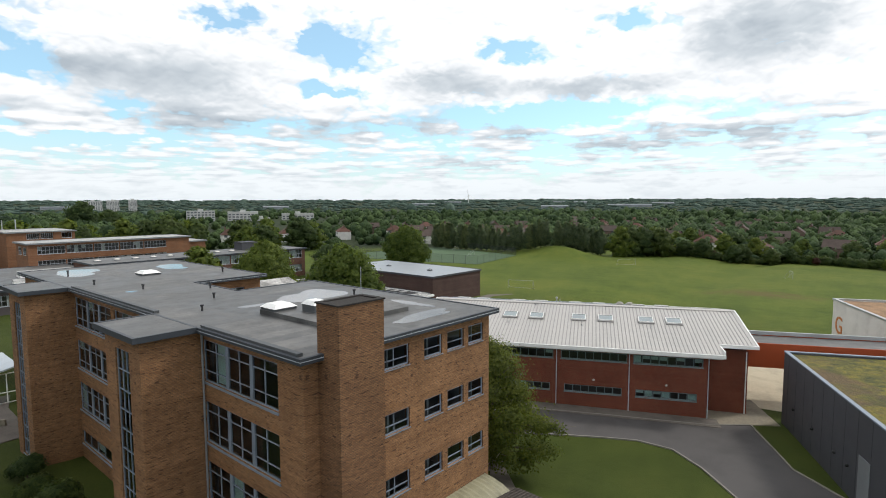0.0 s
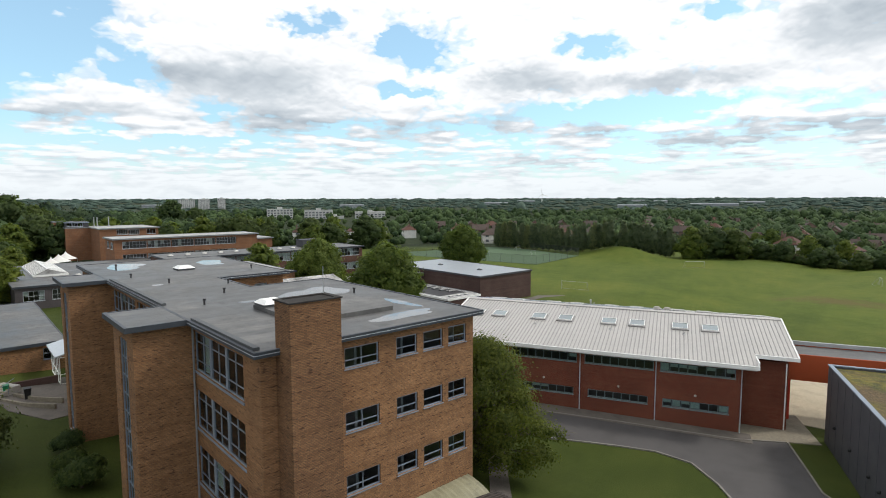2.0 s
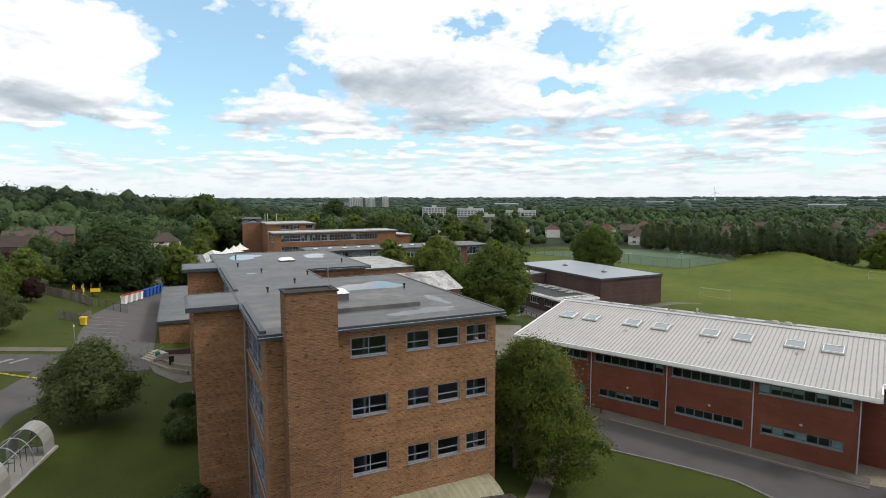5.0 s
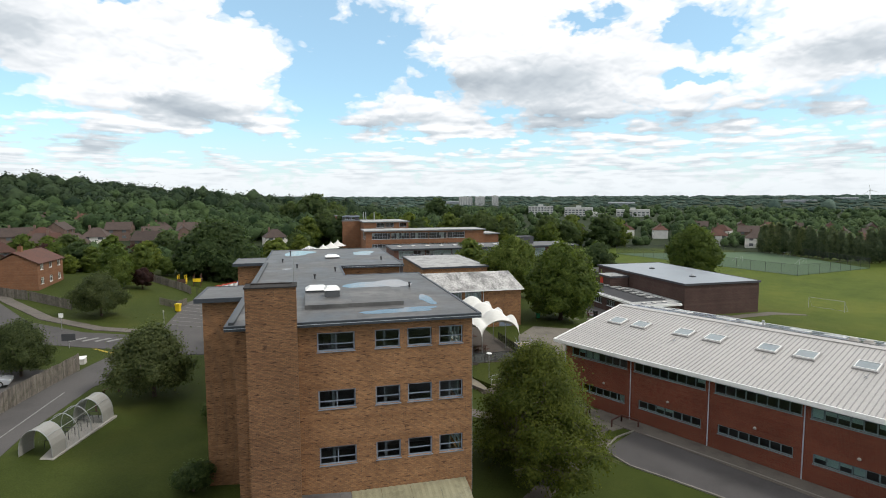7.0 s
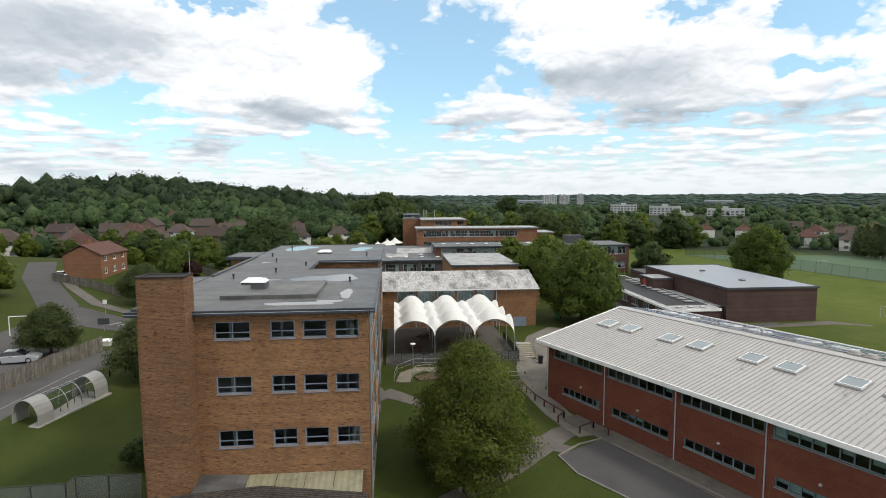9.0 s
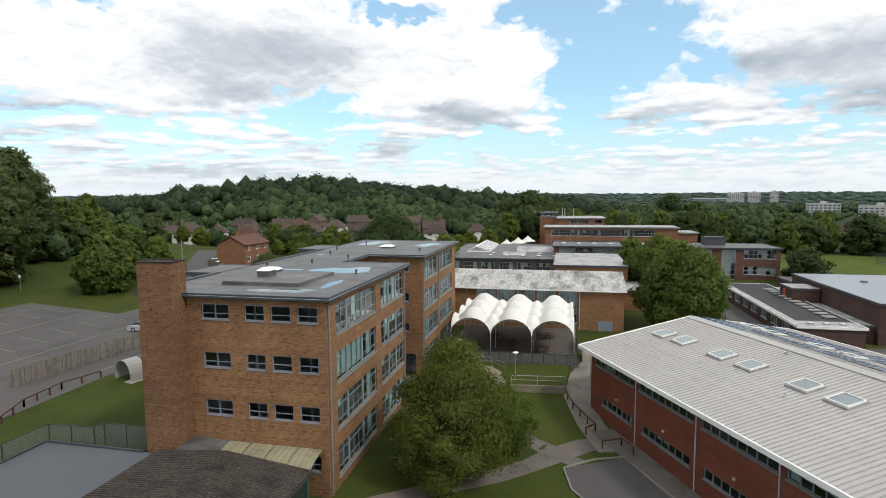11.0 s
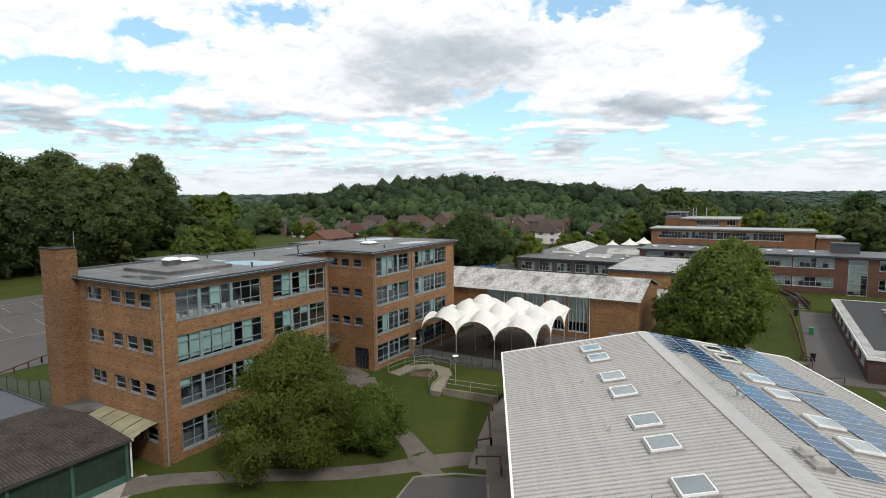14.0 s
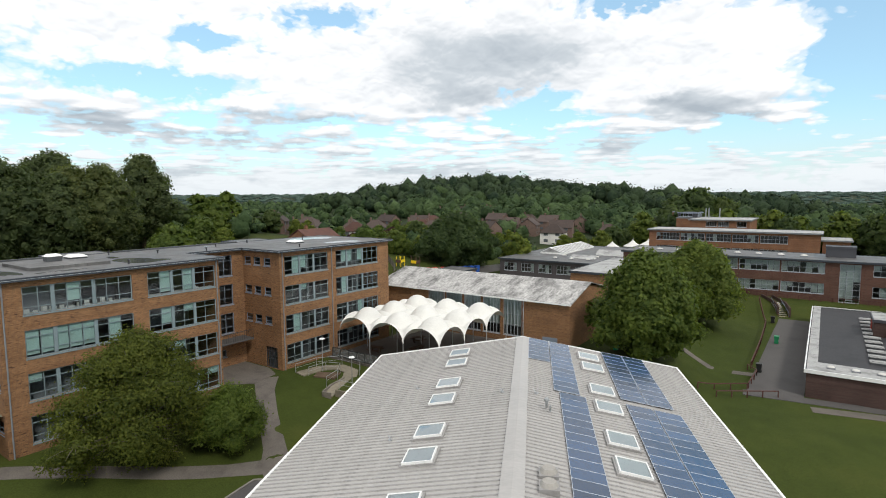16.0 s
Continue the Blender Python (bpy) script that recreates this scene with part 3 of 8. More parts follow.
def make_grass():
    m = bpy.data.materials.new("grass")
    m.use_nodes = True
    t = m.node_tree
    b = t.nodes["Principled BSDF"]
    co = t.nodes.new("ShaderNodeTexCoord").outputs["Object"]
    n1 = noise_node(t, co, 0.018, 4.0, 0.6)
    n2 = noise_node(t, co, 0.35, 4.0, 0.6)
    n3 = noise_node(t, co, 9.0, 2.0, 0.7)
    n4 = noise_node(t, co, 0.085, 4.0, 0.6)
    f = math_node(t, "ADD", math_node(t, "MULTIPLY", n1, 0.38), math_node(t, "ADD", math_node(t, "MULTIPLY", n4, 0.34), math_node(t, "MULTIPLY", n2, 0.28)))
    c = ramp_node(t, f, [(0.36, (0.029, 0.043, 0.008)), (0.5, (0.045, 0.060, 0.012)), (0.68, (0.068, 0.074, 0.017))])
    c = mix_node(t, 1.0, c, ramp_node(t, n3, [(0.3, (0.72, 0.75, 0.7)), (0.7, (1.18, 1.15, 1.1))]), "MULTIPLY")
    # the open playing field is drier and paler
    sx = t.nodes.new("ShaderNodeSeparateXYZ")
    link(t, co, sx.inputs[0])
    dry = math_node(t, "MULTIPLY", math_node(t, "SUBTRACT", math_node(t, "ADD", sx.outputs[0], math_node(t, "MULTIPLY", n1, 30.0)), 95.0), 0.02, True)
    c = mix_node(t, dry, c, mix_node(t, 1.0, c, (1.85, 1.85, 1.55), "MULTIPLY"))
    # a bare worn patch on the field
    at = vec_node(t, "SUBTRACT", co, (*BARE, 0.0)).outputs[0]
    sb = t.nodes.new("ShaderNodeSeparateXYZ")
    link(t, at, sb.inputs[0])
    bx, by = math_node(t, "DIVIDE", sb.outputs[0], 7.0), math_node(t, "DIVIDE", sb.outputs[1], 16.0)
    bare = math_node(t, "SQRT", math_node(t, "ADD", math_node(t, "MULTIPLY", bx, bx), math_node(t, "MULTIPLY", by, by)))
    bare = math_node(t, "ADD", bare, math_node(t, "MULTIPLY", math_node(t, "SUBTRACT", n2, 0.5), 1.8))
    c = mix_node(t, ramp_node(t, bare, [(0.2, (0.85, 0.85, 0.85)), (1.05, (0, 0, 0))]), c, (0.105, 0.082, 0.032))
    # past the mown school grounds: rough scrub and garden soil under the trees
    off = vec_node(t, "SUBTRACT", co, (92.0, 84.0, 0.0)).outputs[0]
    sep = t.nodes.new("ShaderNodeSeparateXYZ")
    link(t, off, sep.inputs[0])
    ex, ey = math_node(t, "DIVIDE", sep.outputs[0], 158.0), math_node(t, "DIVIDE", sep.outputs[1], 126.0)
    rr = math_node(t, "SQRT", math_node(t, "ADD", math_node(t, "MULTIPLY", ex, ex), math_node(t, "MULTIPLY", ey, ey)))
    rr = math_node(t, "ADD", rr, math_node(t, "MULTIPLY", math_node(t, "SUBTRACT", n1, 0.5), 0.3))
    rough_land = ramp_node(t, n2, [(0.3, (0.014, 0.022, 0.009)), (0.7, (0.032, 0.044, 0.016))])
    c = mix_node(t, ramp_node(t, math_node(t, "MULTIPLY", rr, 0.5), [(0.5, (0, 0, 0)), (0.56, (1, 1, 1))]), c, rough_land)
    link(t, c, b.inputs["Base Color"])
    b.inputs["Roughness"].default_value = 0.9
    b.inputs["Specular IOR Level"].default_value = 0.12
    bp = t.nodes.new("ShaderNodeBump")
    bp.inputs["Strength"].default_value = 0.5
    bp.inputs["Distance"].default_value = 0.05
    link(t, n3, bp.inputs["Height"])
    link(t, bp.outputs[0], b.inputs["Normal"])
    MATS["grass"] = m


def make_water():
    m = bpy.data.materials.new("rain_water")
    m.use_nodes = True
    b = m.node_tree.nodes["Principled BSDF"]
    b.inputs["Base Color"].default_value = (0.10, 0.105, 0.11, 1)
    b.inputs["Roughness"].default_value = 0.06
    b.inputs["Specular IOR Level"].default_value = 0.9
    MATS["rain_water"] = m


make_grass()
make_water()

# ---------------------------------------------------------------- mesh tools
OFFSET = {}


class Shape:
    """Points and faces of one mesh."""

    def __init__(self):
        self.v, self.f = [], []

    def add(self, verts, faces):
        n = len(self.v)
        self.v += verts
        self.f += [tuple(i + n for i in f) for f in faces]
        return self

    def box(self, x0, x1, y0, y1, z0, z1):
        x0, x1 = min(x0, x1), max(x0, x1)
        y0, y1 = min(y0, y1), max(y0, y1)
        z0, z1 = min(z0, z1), max(z0, z1)
        return self.add([(x0, y0, z0), (x1, y0, z0), (x1, y1, z0), (x0, y1, z0), (x0, y0, z1), (x1, y0, z1), (x1, y1, z1), (x0, y1, z1)],
                        [(0, 3, 2, 1), (4, 5, 6, 7), (0, 1, 5, 4), (1, 2, 6, 5), (2, 3, 7, 6), (3, 0, 4, 7)])

    def prism(self, poly, z0, z1):
        """An upright prism over a plan outline, counter-clockwise; heights may be one number or one for each corner."""
        n = len(poly)
        lo = [z0] * n if isinstance(z0, (int, float)) else list(z0)
        hi = [z1] * n if isinstance(z1, (int, float)) else list(z1)
        return self.add([(p[0], p[1], h) for p, h in zip(poly, lo)] + [(p[0], p[1], h) for p, h in zip(poly, hi)],
                        [tuple(range(n))[::-1], tuple(range(n, 2 * n))] + [(i, (i + 1) % n, n + (i + 1) % n, n + i) for i in range(n)])

    def sweep_y(self, prof, y0, y1):
        """A closed (x, z) profile drawn out along y."""
        n = len(prof)
        return self.add([(x, y0, z) for x, z in prof] + [(x, y1, z) for x, z in prof],
                        [tuple(range(n)), tuple(range(n, 2 * n))[::-1]] + [(i, n + i, n + (i + 1) % n, (i + 1) % n) for i in range(n)])

    def sweep_x(self, prof, x0, x1):
        """A closed (y, z) profile drawn out along x."""
        n = len(prof)
        return self.add([(x0, y, z) for y, z in prof] + [(x1, y, z) for y, z in prof],
                        [tuple(range(n))[::-1], tuple(range(n, 2 * n))] + [(i, (i + 1) % n, n + (i + 1) % n, n + i) for i in range(n)])

    def tube(self, p, q, r0, r1=None, n=8):
        p, q = Vector(p), Vector(q)
        r1 = r0 if r1 is None else r1
        d = (q - p).normalized()
        a = d.orthogonal().normalized()
        b = d.cross(a)
        ring = [a * math.cos(2 * math.pi * i / n) + b * math.sin(2 * math.pi * i / n) for i in range(n)]
        return self.add([tuple(p + r0 * c) for c in ring] + [tuple(q + r1 * c) for c in ring],
                        [tuple(range(n))[::-1], tuple(range(n, 2 * n))] + [(i, (i + 1) % n, n + (i + 1) % n, n + i) for i in range(n)])

    def ball(self, c, r, n=10, k=6, squash=1.0, z_from=-1.0):
        vs, fs = [], []
        for j in range(k + 1):
            s = z_from + (1 - z_from) * j / k
            s = max(-1, min(1, s))
            rr = math.sqrt(max(0, 1 - s * s)) * r
            for i in range(n):
                vs.append((c[0] + rr * math.cos(2 * math.pi * i / n), c[1] + rr * math.sin(2 * math.pi * i / n), c[2] + s * r * squash))
        for j in range(k):
            for i in range(n):
                fs.append((j * n + i, j * n + (i + 1) % n, (j + 1) * n + (i + 1) % n, (j + 1) * n + i))
        return self.add(vs, fs)

    def quad(self, a, b, c, d):
        return self.add([tuple(a), tuple(b), tuple(c), tuple(d)], [(0, 1, 2, 3)])


def make_mesh(name, sh, mat, off=(0, 0, 0), smooth=False):
    me = bpy.data.meshes.new(name)
    me.from_pydata([(v[0] - off[0], v[1] - off[1], v[2] - off[2]) for v in sh.v], [], sh.f)
    me.materials.append(MATS[mat])
    if smooth:
        me.polygons.foreach_set("use_smooth", [True] * len(me.polygons))
    me.update()
    return me


def root(name, at, label, category, group="", rz=0.0, shift=True):
    """The empty at a thing's base. Parts are given in world places (shift) or in places of its own."""
    ob = new(name)
    ob.empty_display_size = 0.3
    ob.matrix_world = pose(*at, 0, 0, rz)
    OFFSET[ob.name] = tuple(at) if shift else (0, 0, 0)
    return tagged(ob, label, category, group)


def part(name, sh, mat, parent, label="", smooth=False, kind=""):
    off = OFFSET.get(parent.name, (0, 0, 0))
    ob = new(name, make_mesh(name, sh, mat, off, smooth))
    ob.parent = parent
    OFFSET[ob.name] = off
    if label or kind:
        tagged(ob, label, kind=kind)
    return ob


def solid(name, sh, mat, label="", category="", group="", kind="", smooth=False, at=None):
    """A thing or piece of the setting made of one mesh."""
    at = at or (0, 0, 0)
    ob = new(name, make_mesh(name, sh, mat, at, smooth))
    ob.location = at
    OFFSET[ob.name] = tuple(at)
    return tagged(ob, label, category, group, kind)


def wall_boxes(sh, u0, u1, z0, z1, holes, place):
    """Wall solid cut by holes (u0, u1, z0, z1); place(ua, ub, za, zb) adds one block."""
    zs = sorted({z0, z1, *[h[2] for h in holes], *[h[3] for h in holes]})
    zs = [z for z in zs if z0 <= z <= z1]
    for za, zb in zip(zs, zs[1:]):
        zm = (za + zb) / 2
        cuts = sorted((h[0], h[1]) for h in holes if h[2] < zm < h[3])
        u = u0
        for a, b in cuts:
            if a > u:
                place(u, a, za, zb)
            u = max(u, b)
        if u < u1:
            place(u, u1, za, zb)


PANES = {}


def pane_mesh(w, h, mat, turned=False):
    """A shared sheet of glass of that size, upright in its own xz plane."""
    key = (round(w, 2), round(h, 2), mat, turned)
    if key not in PANES:
        PANES[key] = make_mesh("pane", Shape().quad(*[(x * w / 2, 0.0, z * h / 2) for x, z in (((-1, -1), (-1, 1), (1, 1), (1, -1)) if turned else ((-1, -1), (1, -1), (1, 1), (-1, 1)))]), mat)
    return PANES[key]


class Face:
    """An upright wall face in plan: start point, unit way along it, outward normal. Frames and panes are set into it."""

    def __init__(self, p, way, out):
        self.p, self.w, self.o = Vector((*p, 0)), Vector((*way, 0)), Vector((*out, 0))

    def at(self, u, d, z):
        q = self.p + self.w * u + self.o * d
        return (q.x, q.y, z)

    def block(self, sh, ua, ub, da, db, za, zb):
        a = [self.at(u, d, z) for z in (za, zb) for u, d in ((ua, da), (ub, da), (ub, db), (ua, db))]
        return sh.add(a, [(0, 3, 2, 1), (4, 5, 6, 7), (0, 1, 5, 4), (1, 2, 6, 5), (2, 3, 7, 6), (3, 0, 4, 7)])

    def wall(self, sh, u0, u1, z0, z1, holes, thick):
        wall_boxes(sh, u0, u1, z0, z1, holes, lambda a, b, c, d: self.block(sh, a, b, -thick, 0.0, c, d))

    def window(self, parent, u0, u1, z0, z1, cols, rows, mat="frame_blue", bar=0.05, post=(), deep=0.10, sill=0.12, pane="pane", name="window", label=""):
        """cols: fractions of the pane edges across; rows: fractions up; post: indexes of cols that are broad posts."""
        sh = Shape()
        f = 0.08
        d0, d1 = -deep - 0.07, -deep
        self.block(sh, u0, u1, d0, d1 + 0.012, z0, z0 + f)
        self.block(sh, u0, u1, d0, d1 + 0.012, z1 - f, z1)
        self.block(sh, u0, u0 + f, d0, d1 + 0.012, z0 + f, z1 - f)
        self.block(sh, u1 - f, u1, d0, d1 + 0.012, z0 + f, z1 - f)
        iw, ih = u1 - u0 - 2 * f, z1 - z0 - 2 * f
        us = [u0 + f + iw * c for c in cols]
        zs = [z0 + f + ih * r for r in rows]
        half = [(0.14 if i in post else bar / 2) for i in range(len(us))]
        half[0] = half[-1] = 0.0
        for i in range(1, len(us) - 1):
            self.block(sh, us[i] - half[i], us[i] + half[i], d0, d1 + (0.03 if i in post else 0.0), z0 + f, z1 - f)
        for j in range(1, len(zs) - 1):
            for i in range(len(us) - 1):
                self.block(sh, us[i] + half[i], us[i + 1] - half[i + 1], d0 + 0.004, d1 - 0.006, zs[j] - bar / 2, zs[j] + bar / 2)
        if sill:
            self.block(sh, u0 - 0.04, u1 + 0.04, d0, 0.05, z0 - sill, z0 - 0.004)
        win = part(name, sh, mat, parent, label)
        rot = Matrix.Rotation(math.atan2(self.w.y, self.w.x), 4, "Z")
        for i in range(len(us) - 1):
            for j in range(len(zs) - 1):
                a, b = us[i] + half[i], us[i + 1] - half[i + 1]
                c, d = zs[j] + (bar / 2 if j else 0), zs[j + 1] - (bar / 2 if j < len(zs) - 2 else 0)
                g = new("pane", pane_mesh(b - a + 0.01, d - c + 0.01, pane, self.w.x * self.o.y - self.w.y * self.o.x > 0))
                g.parent = win
                off = Vector(OFFSET[win.name])
                g.matrix_basis = Matrix.Translation(Vector(self.at((a + b) / 2, -deep - 0.035, (c + d) / 2)) - off) @ rot
                g.visible_shadow = False
        return win


def smooth01(x, a, b):
    t = max(0.0, min(1.0, (x - a) / (b - a)))
    return t * t * (3 - 2 * t)


# ---------------------------------------------------------------- ground
def ground_z(x, y):
    z = 0.0
    # the lawn falls to the workshop hall and the field
    z -= 1.55 * smooth01(x, 28, 43) * smooth01(y, 52, 36)
    z -= 1.0 * smooth01(x, 44, 50) * smooth01(y, 34, 48) * smooth01(y, 66, 52)
    z -= 2.2 * smooth01(x, 60, 69) * smooth01(y, 30, 48)
    z += 1.75 * smooth01(y, 113, 128) * smooth01(x, 60, 69) * smooth01(x, 108, 99)
    z -= 0.65 * smooth01(x, 46, 80) * smooth01(y, 48, 30)
    # it rises behind the road
    if x < 13:
        k = 1 - 0.8 * smooth01(y, 112, 160)
        z += 0.07 * min(13 - x, 90) * k
        z += 0.05 * min(max(0, y - 65), 120) * smooth01(x, 10, -20) * k
    # wooded hill
    z += 19 * math.exp(-(((x + 190) / 120) ** 2 + ((y - 410) / 100) ** 2))
    z += 9 * math.exp(-(((x + 60) / 150) ** 2 + ((y - 470) / 120) ** 2))
    # a mound at the edge of the field
    z += 4.0 * math.exp(-(((x - 206) * 0.55 + (y - 112) * 0.83) / 20) ** 2 - (((x - 206) * 0.83 - (y - 112) * 0.55) / 9) ** 2)
    r = math.hypot(x, y)
    z += 22 * smooth01(r, 1200, 4300)
    return z


def axis_steps(near0, near1, step, far0, far1):
    a = list(np.arange(near0, near1 + 0.01, step))
    x, s = near1, step
    while x < far1:
        s *= 1.22
        x += s
        a.append(min(x, far1))
    x, s = near0, step
    while x > far0:
        s *= 1.22
        x -= s
        a.insert(0, max(x, far0))
    return a


def make_ground():
    xs, ys = axis_steps(-110, 270, 3.0, -4300, 4300), axis_steps(-60, 240, 3.0, -4300, 4300)
    sh = Shape()
    sh.v = [(x, y, ground_z(x, y)) for y in ys for x in xs]
    n = len(xs)
    sh.f = [(j * n + i, j * n + i + 1, (j + 1) * n + i + 1, (j + 1) * n + i) for j in range(len(ys) - 1) for i in range(n - 1)]
    solid("ground", sh, "grass", "mown grass sheet running out to the horizon", "ground", kind="structure", smooth=True)


def ribbon(pts, lift, step=1.0, across=4, thick=0.25):
    """A strip laid over the ground. pts: x, y, half width on the left and on the right of the way."""
    rows = []
    for (a, b) in zip(pts, pts[1:]):
        k = max(1, int(math.hypot(b[0] - a[0], b[1] - a[1]) / step))
        for i in range(k):
            f = i / k
            rows.append([p + (q - p) * f for p, q in zip(a, b)])
    rows.append(list(pts[-1]))
    sh = Shape()
    m = across + 1
    for i, r in enumerate(rows):
        a, b = rows[max(0, i - 3)], rows[min(len(rows) - 1, i + 3)]
        d = Vector((b[0] - a[0], b[1] - a[1])).normalized()
        nx, ny = -d.y, d.x
        for j in range(m):
            o = r[2] + (-r[3] - r[2]) * j / across
            x, y = r[0] + nx * o, r[1] + ny * o
            sh.v.append((x, y, ground_z(x, y) + lift))
    n = len(rows)
    sh.f = [(i * m + j, i * m + j + 1, (i + 1) * m + j + 1, (i + 1) * m + j) for i in range(n - 1) for j in range(across)]
    base = len(sh.v)
    rim = [i * m for i in range(n)] + [(n - 1) * m + j for j in range(1, m)] + [i * m + across for i in range(n - 2, -1, -1)] + [j for j in range(across - 1, 0, -1)]
    sh.v += [(sh.v[i][0], sh.v[i][1], sh.v[i][2] - thick) for i in rim]
    k = len(rim)
    sh.f += [(rim[i], base + i, base + (i + 1) % k, rim[(i + 1) % k]) for i in range(k)]
    return sh


def kerb_line(name, pts, lift, wide=0.14, high=0.12):
    """A kerb laid along a plan line."""
    return ribbon([(x, y, wide / 2, wide / 2) for x, y in pts], lift + high, 0.6, 1, high + 0.2)

make_ground()

# ---------------------------------------------------------------- the four-storey classroom block
MX0, MX1, MY0, MY1 = 13.9, 27.75, 19.93, 64.9
STOREY, SILL4 = 3.43, 0.72
ROOF_Z = 13.72


def offset_plan(poly, d):
    """A plan outline with right angles (counter-clockwise), moved outward by d."""
    out, n = [], len(poly)
    for i in range(n):
        (ax, ay), (bx, by), (cx, cy) = poly[i - 1], poly[i], poly[(i + 1) % n]
        u, v = Vector((bx - ax, by - ay)).normalized(), Vector((cx - bx, cy - by)).normalized()
        out.append((bx + d * (u.y + v.y), by - d * (u.x + v.x)))
    return out


def edge_ring(poly, out, inn, z0, z1):
    """A closed trim that follows a plan outline, from inn inside it to out beyond it."""
    a, c = offset_plan(poly, out), offset_plan(poly, -inn)
    n = len(poly)
    sh = Shape()
    sh.v = [(x, y, z0) for x, y in a] + [(x, y, z1) for x, y in a] + [(x, y, z1) for x, y in c] + [(x, y, z0) for x, y in c]
    for i in range(n):
        j = (i + 1) % n
        sh.f += [(i, j, n + j, n + i), (n + i, n + j, 2 * n + j, 2 * n + i), (2 * n + i, 2 * n + j, 3 * n + j, 3 * n + i), (3 * n + i, 3 * n + j, j, i)]
    return sh


def build_main():
    b = root("classroom_block", (20.8, 42.0, 0.0), "four-storey buff brick classroom block with a flat felt roof", "building")
    F = {
        "front": Face((MX0, MY0), (1, 0), (0, -1)),
        "right": Face((MX1, MY0), (0, 1), (1, 0)),
        "left": Face((MX0, MY0), (0, 1), (-1, 0)),
        "rear_right": Face((27.6, 46.0), (0, 1), (1, 0)),
        "inner": Face((20.9, 46.0), (1, 0), (0, -1)),
        "link": Face((20.9, 38.3), (0, 1), (1, 0)),
        "mid_back": Face((20.9, 38.3), (1, 0), (0, 1)),
        "back": Face((MX0, MY1), (1, 0), (0, 1)),
    }
    th = 0.35
    wins = {k: [] for k in F}
    rows4 = [SILL4 + STOREY * k for k in range(4)]
    # ---- gable end: one wide and three narrow lights on each floor
    for k in range(4):
        top = 13.22 - 3.44 * (3 - k)
        wins["front"].append((4.50, 6.66, top - 1.12, top, [0, 0.5, 1], [0, 0.36, 1], ()))
        for u in (7.84, 9.80, 11.76):
            wins["front"].append((u, u + 1.50, top - 1.12, top, [0, 1], [0, 0.4, 1], ()))
    big = ([0, 0.125, 0.25, 0.375, 0.5, 0.625, 0.75, 0.875, 1], [0, 0.24, 0.76, 1], (2, 5))
    mid = ([0, 1 / 6, 1 / 3, 1 / 2, 2 / 3, 5 / 6, 1], [0, 0.24, 0.76, 1], (2, 4))
    for k, z in enumerate(rows4):
        h = 2.2
        wins["right"].append((1.6, 9.82, z, z + h, *big))
        wins["right"].append((11.18, 17.95, z, z + h, *mid))
        wins["rear_right"].append((0.7, 7.4, z, z + h, *mid))
        wins["rear_right"].append((8.75, 16.65, z, z + h, *big))
        wins["left"].append((2.0, 9.2, z - 0.1, z + h + 0.05, *mid))
        if k:
            wins["left"].append((14.6, 22.2, z - 0.1, z + h, *mid))
            wins["left"].append((22.8, 30.55, z - 0.1, z + h, *mid))
            for u in (0.25, 2.0, 3.85):
                wins["inner"].append((u, u + 1.25, z + 1.05, z + 1.98, [0, 1], [0, 0.4, 1], ()))
            wins["link"].append((3.2, 6.2, z - 0.2, z + h, [0, 0.33, 0.66, 1], [0, 0.3, 0.75, 1], ()))
        else:
            wins["left"].append((22.8, 30.5, z + 0.5, z + 1.6, [0, 0.2, 0.4, 0.6, 0.8, 1], [0, 1], ()))
            wins["left"].append((14.6, 21.9, z + 0.5, z + 1.6, [0, 0.2, 0.4, 0.6, 0.8, 1], [0, 1], ()))
    doors = {"inner": [(3.75, 5.85, 0.03, 2.55)], "link": [(1.2, 2.6, 0.03, 2.45)]}
    spans = {"front": (0, MX1 - MX0), "right": (th, 38.3 - MY0), "left": (th, MY1 - MY0 - th), "rear_right": (th, MY1 - 46.0 - th),
             "inner": (0, 6.7), "link": (-th, 7.7), "mid_back": (0, 6.5), "back": (0, 13.7)}
    for key, f in F.items():
        sh = Shape()
        holes = [w[:4] for w in wins[key]] + doors.get(key, [])
        if key == "link":
            holes.append((3.6, 5.0, 1.25, 2.1))
        f.wall(sh, *spans[key], -0.6, ROOF_Z, holes, th)
        part("wall", sh, "brick_buff", b)
        for w in wins[key]:
            f.window(b, w[0], w[1], w[2], w[3], w[4], w[5], "frame_pale" if key in ("right", "rear_right") else "frame_blue", 0.055, w[6], 0.10, 0.05 if key == "front" else 0.12)
    F["link"].window(b, 3.6, 5.0, 1.25, 2.1, [0, 0.5, 1], [0, 1])
    for key, ds in doors.items():
        for d in ds:
            F[key].window(b, *d, [0, 0.25, 0.5, 0.75, 1] if key == "inner" else [0, 1], [0, 0.42, 0.8, 1], "fascia_grey" if key == "inner" else "frame_blue", 0.08, (), 0.12, 0.0, name="door", label="glazed entrance door with a dark frame")
    # ---- stair towers with a tall slit of glass
    for y0, y1 in ((29.2, 33.95), (50.6, 55.3)):
        tw = Face((10.7, y0), (0, 1), (-1, 0))
        sh = Shape()
        m = (y1 - y0) / 2
        tw.wall(sh, 0, y1 - y0, -0.6, ROOF_Z, [(m - 0.95, m + 0.95, 0.5, 12.9)], th)
        part("wall", sh, "brick_buff", b)
        part("wall", Shape().box(10.7 + th, MX0, y0, y0 + th, -0.6, ROOF_Z), "brick_buff", b)
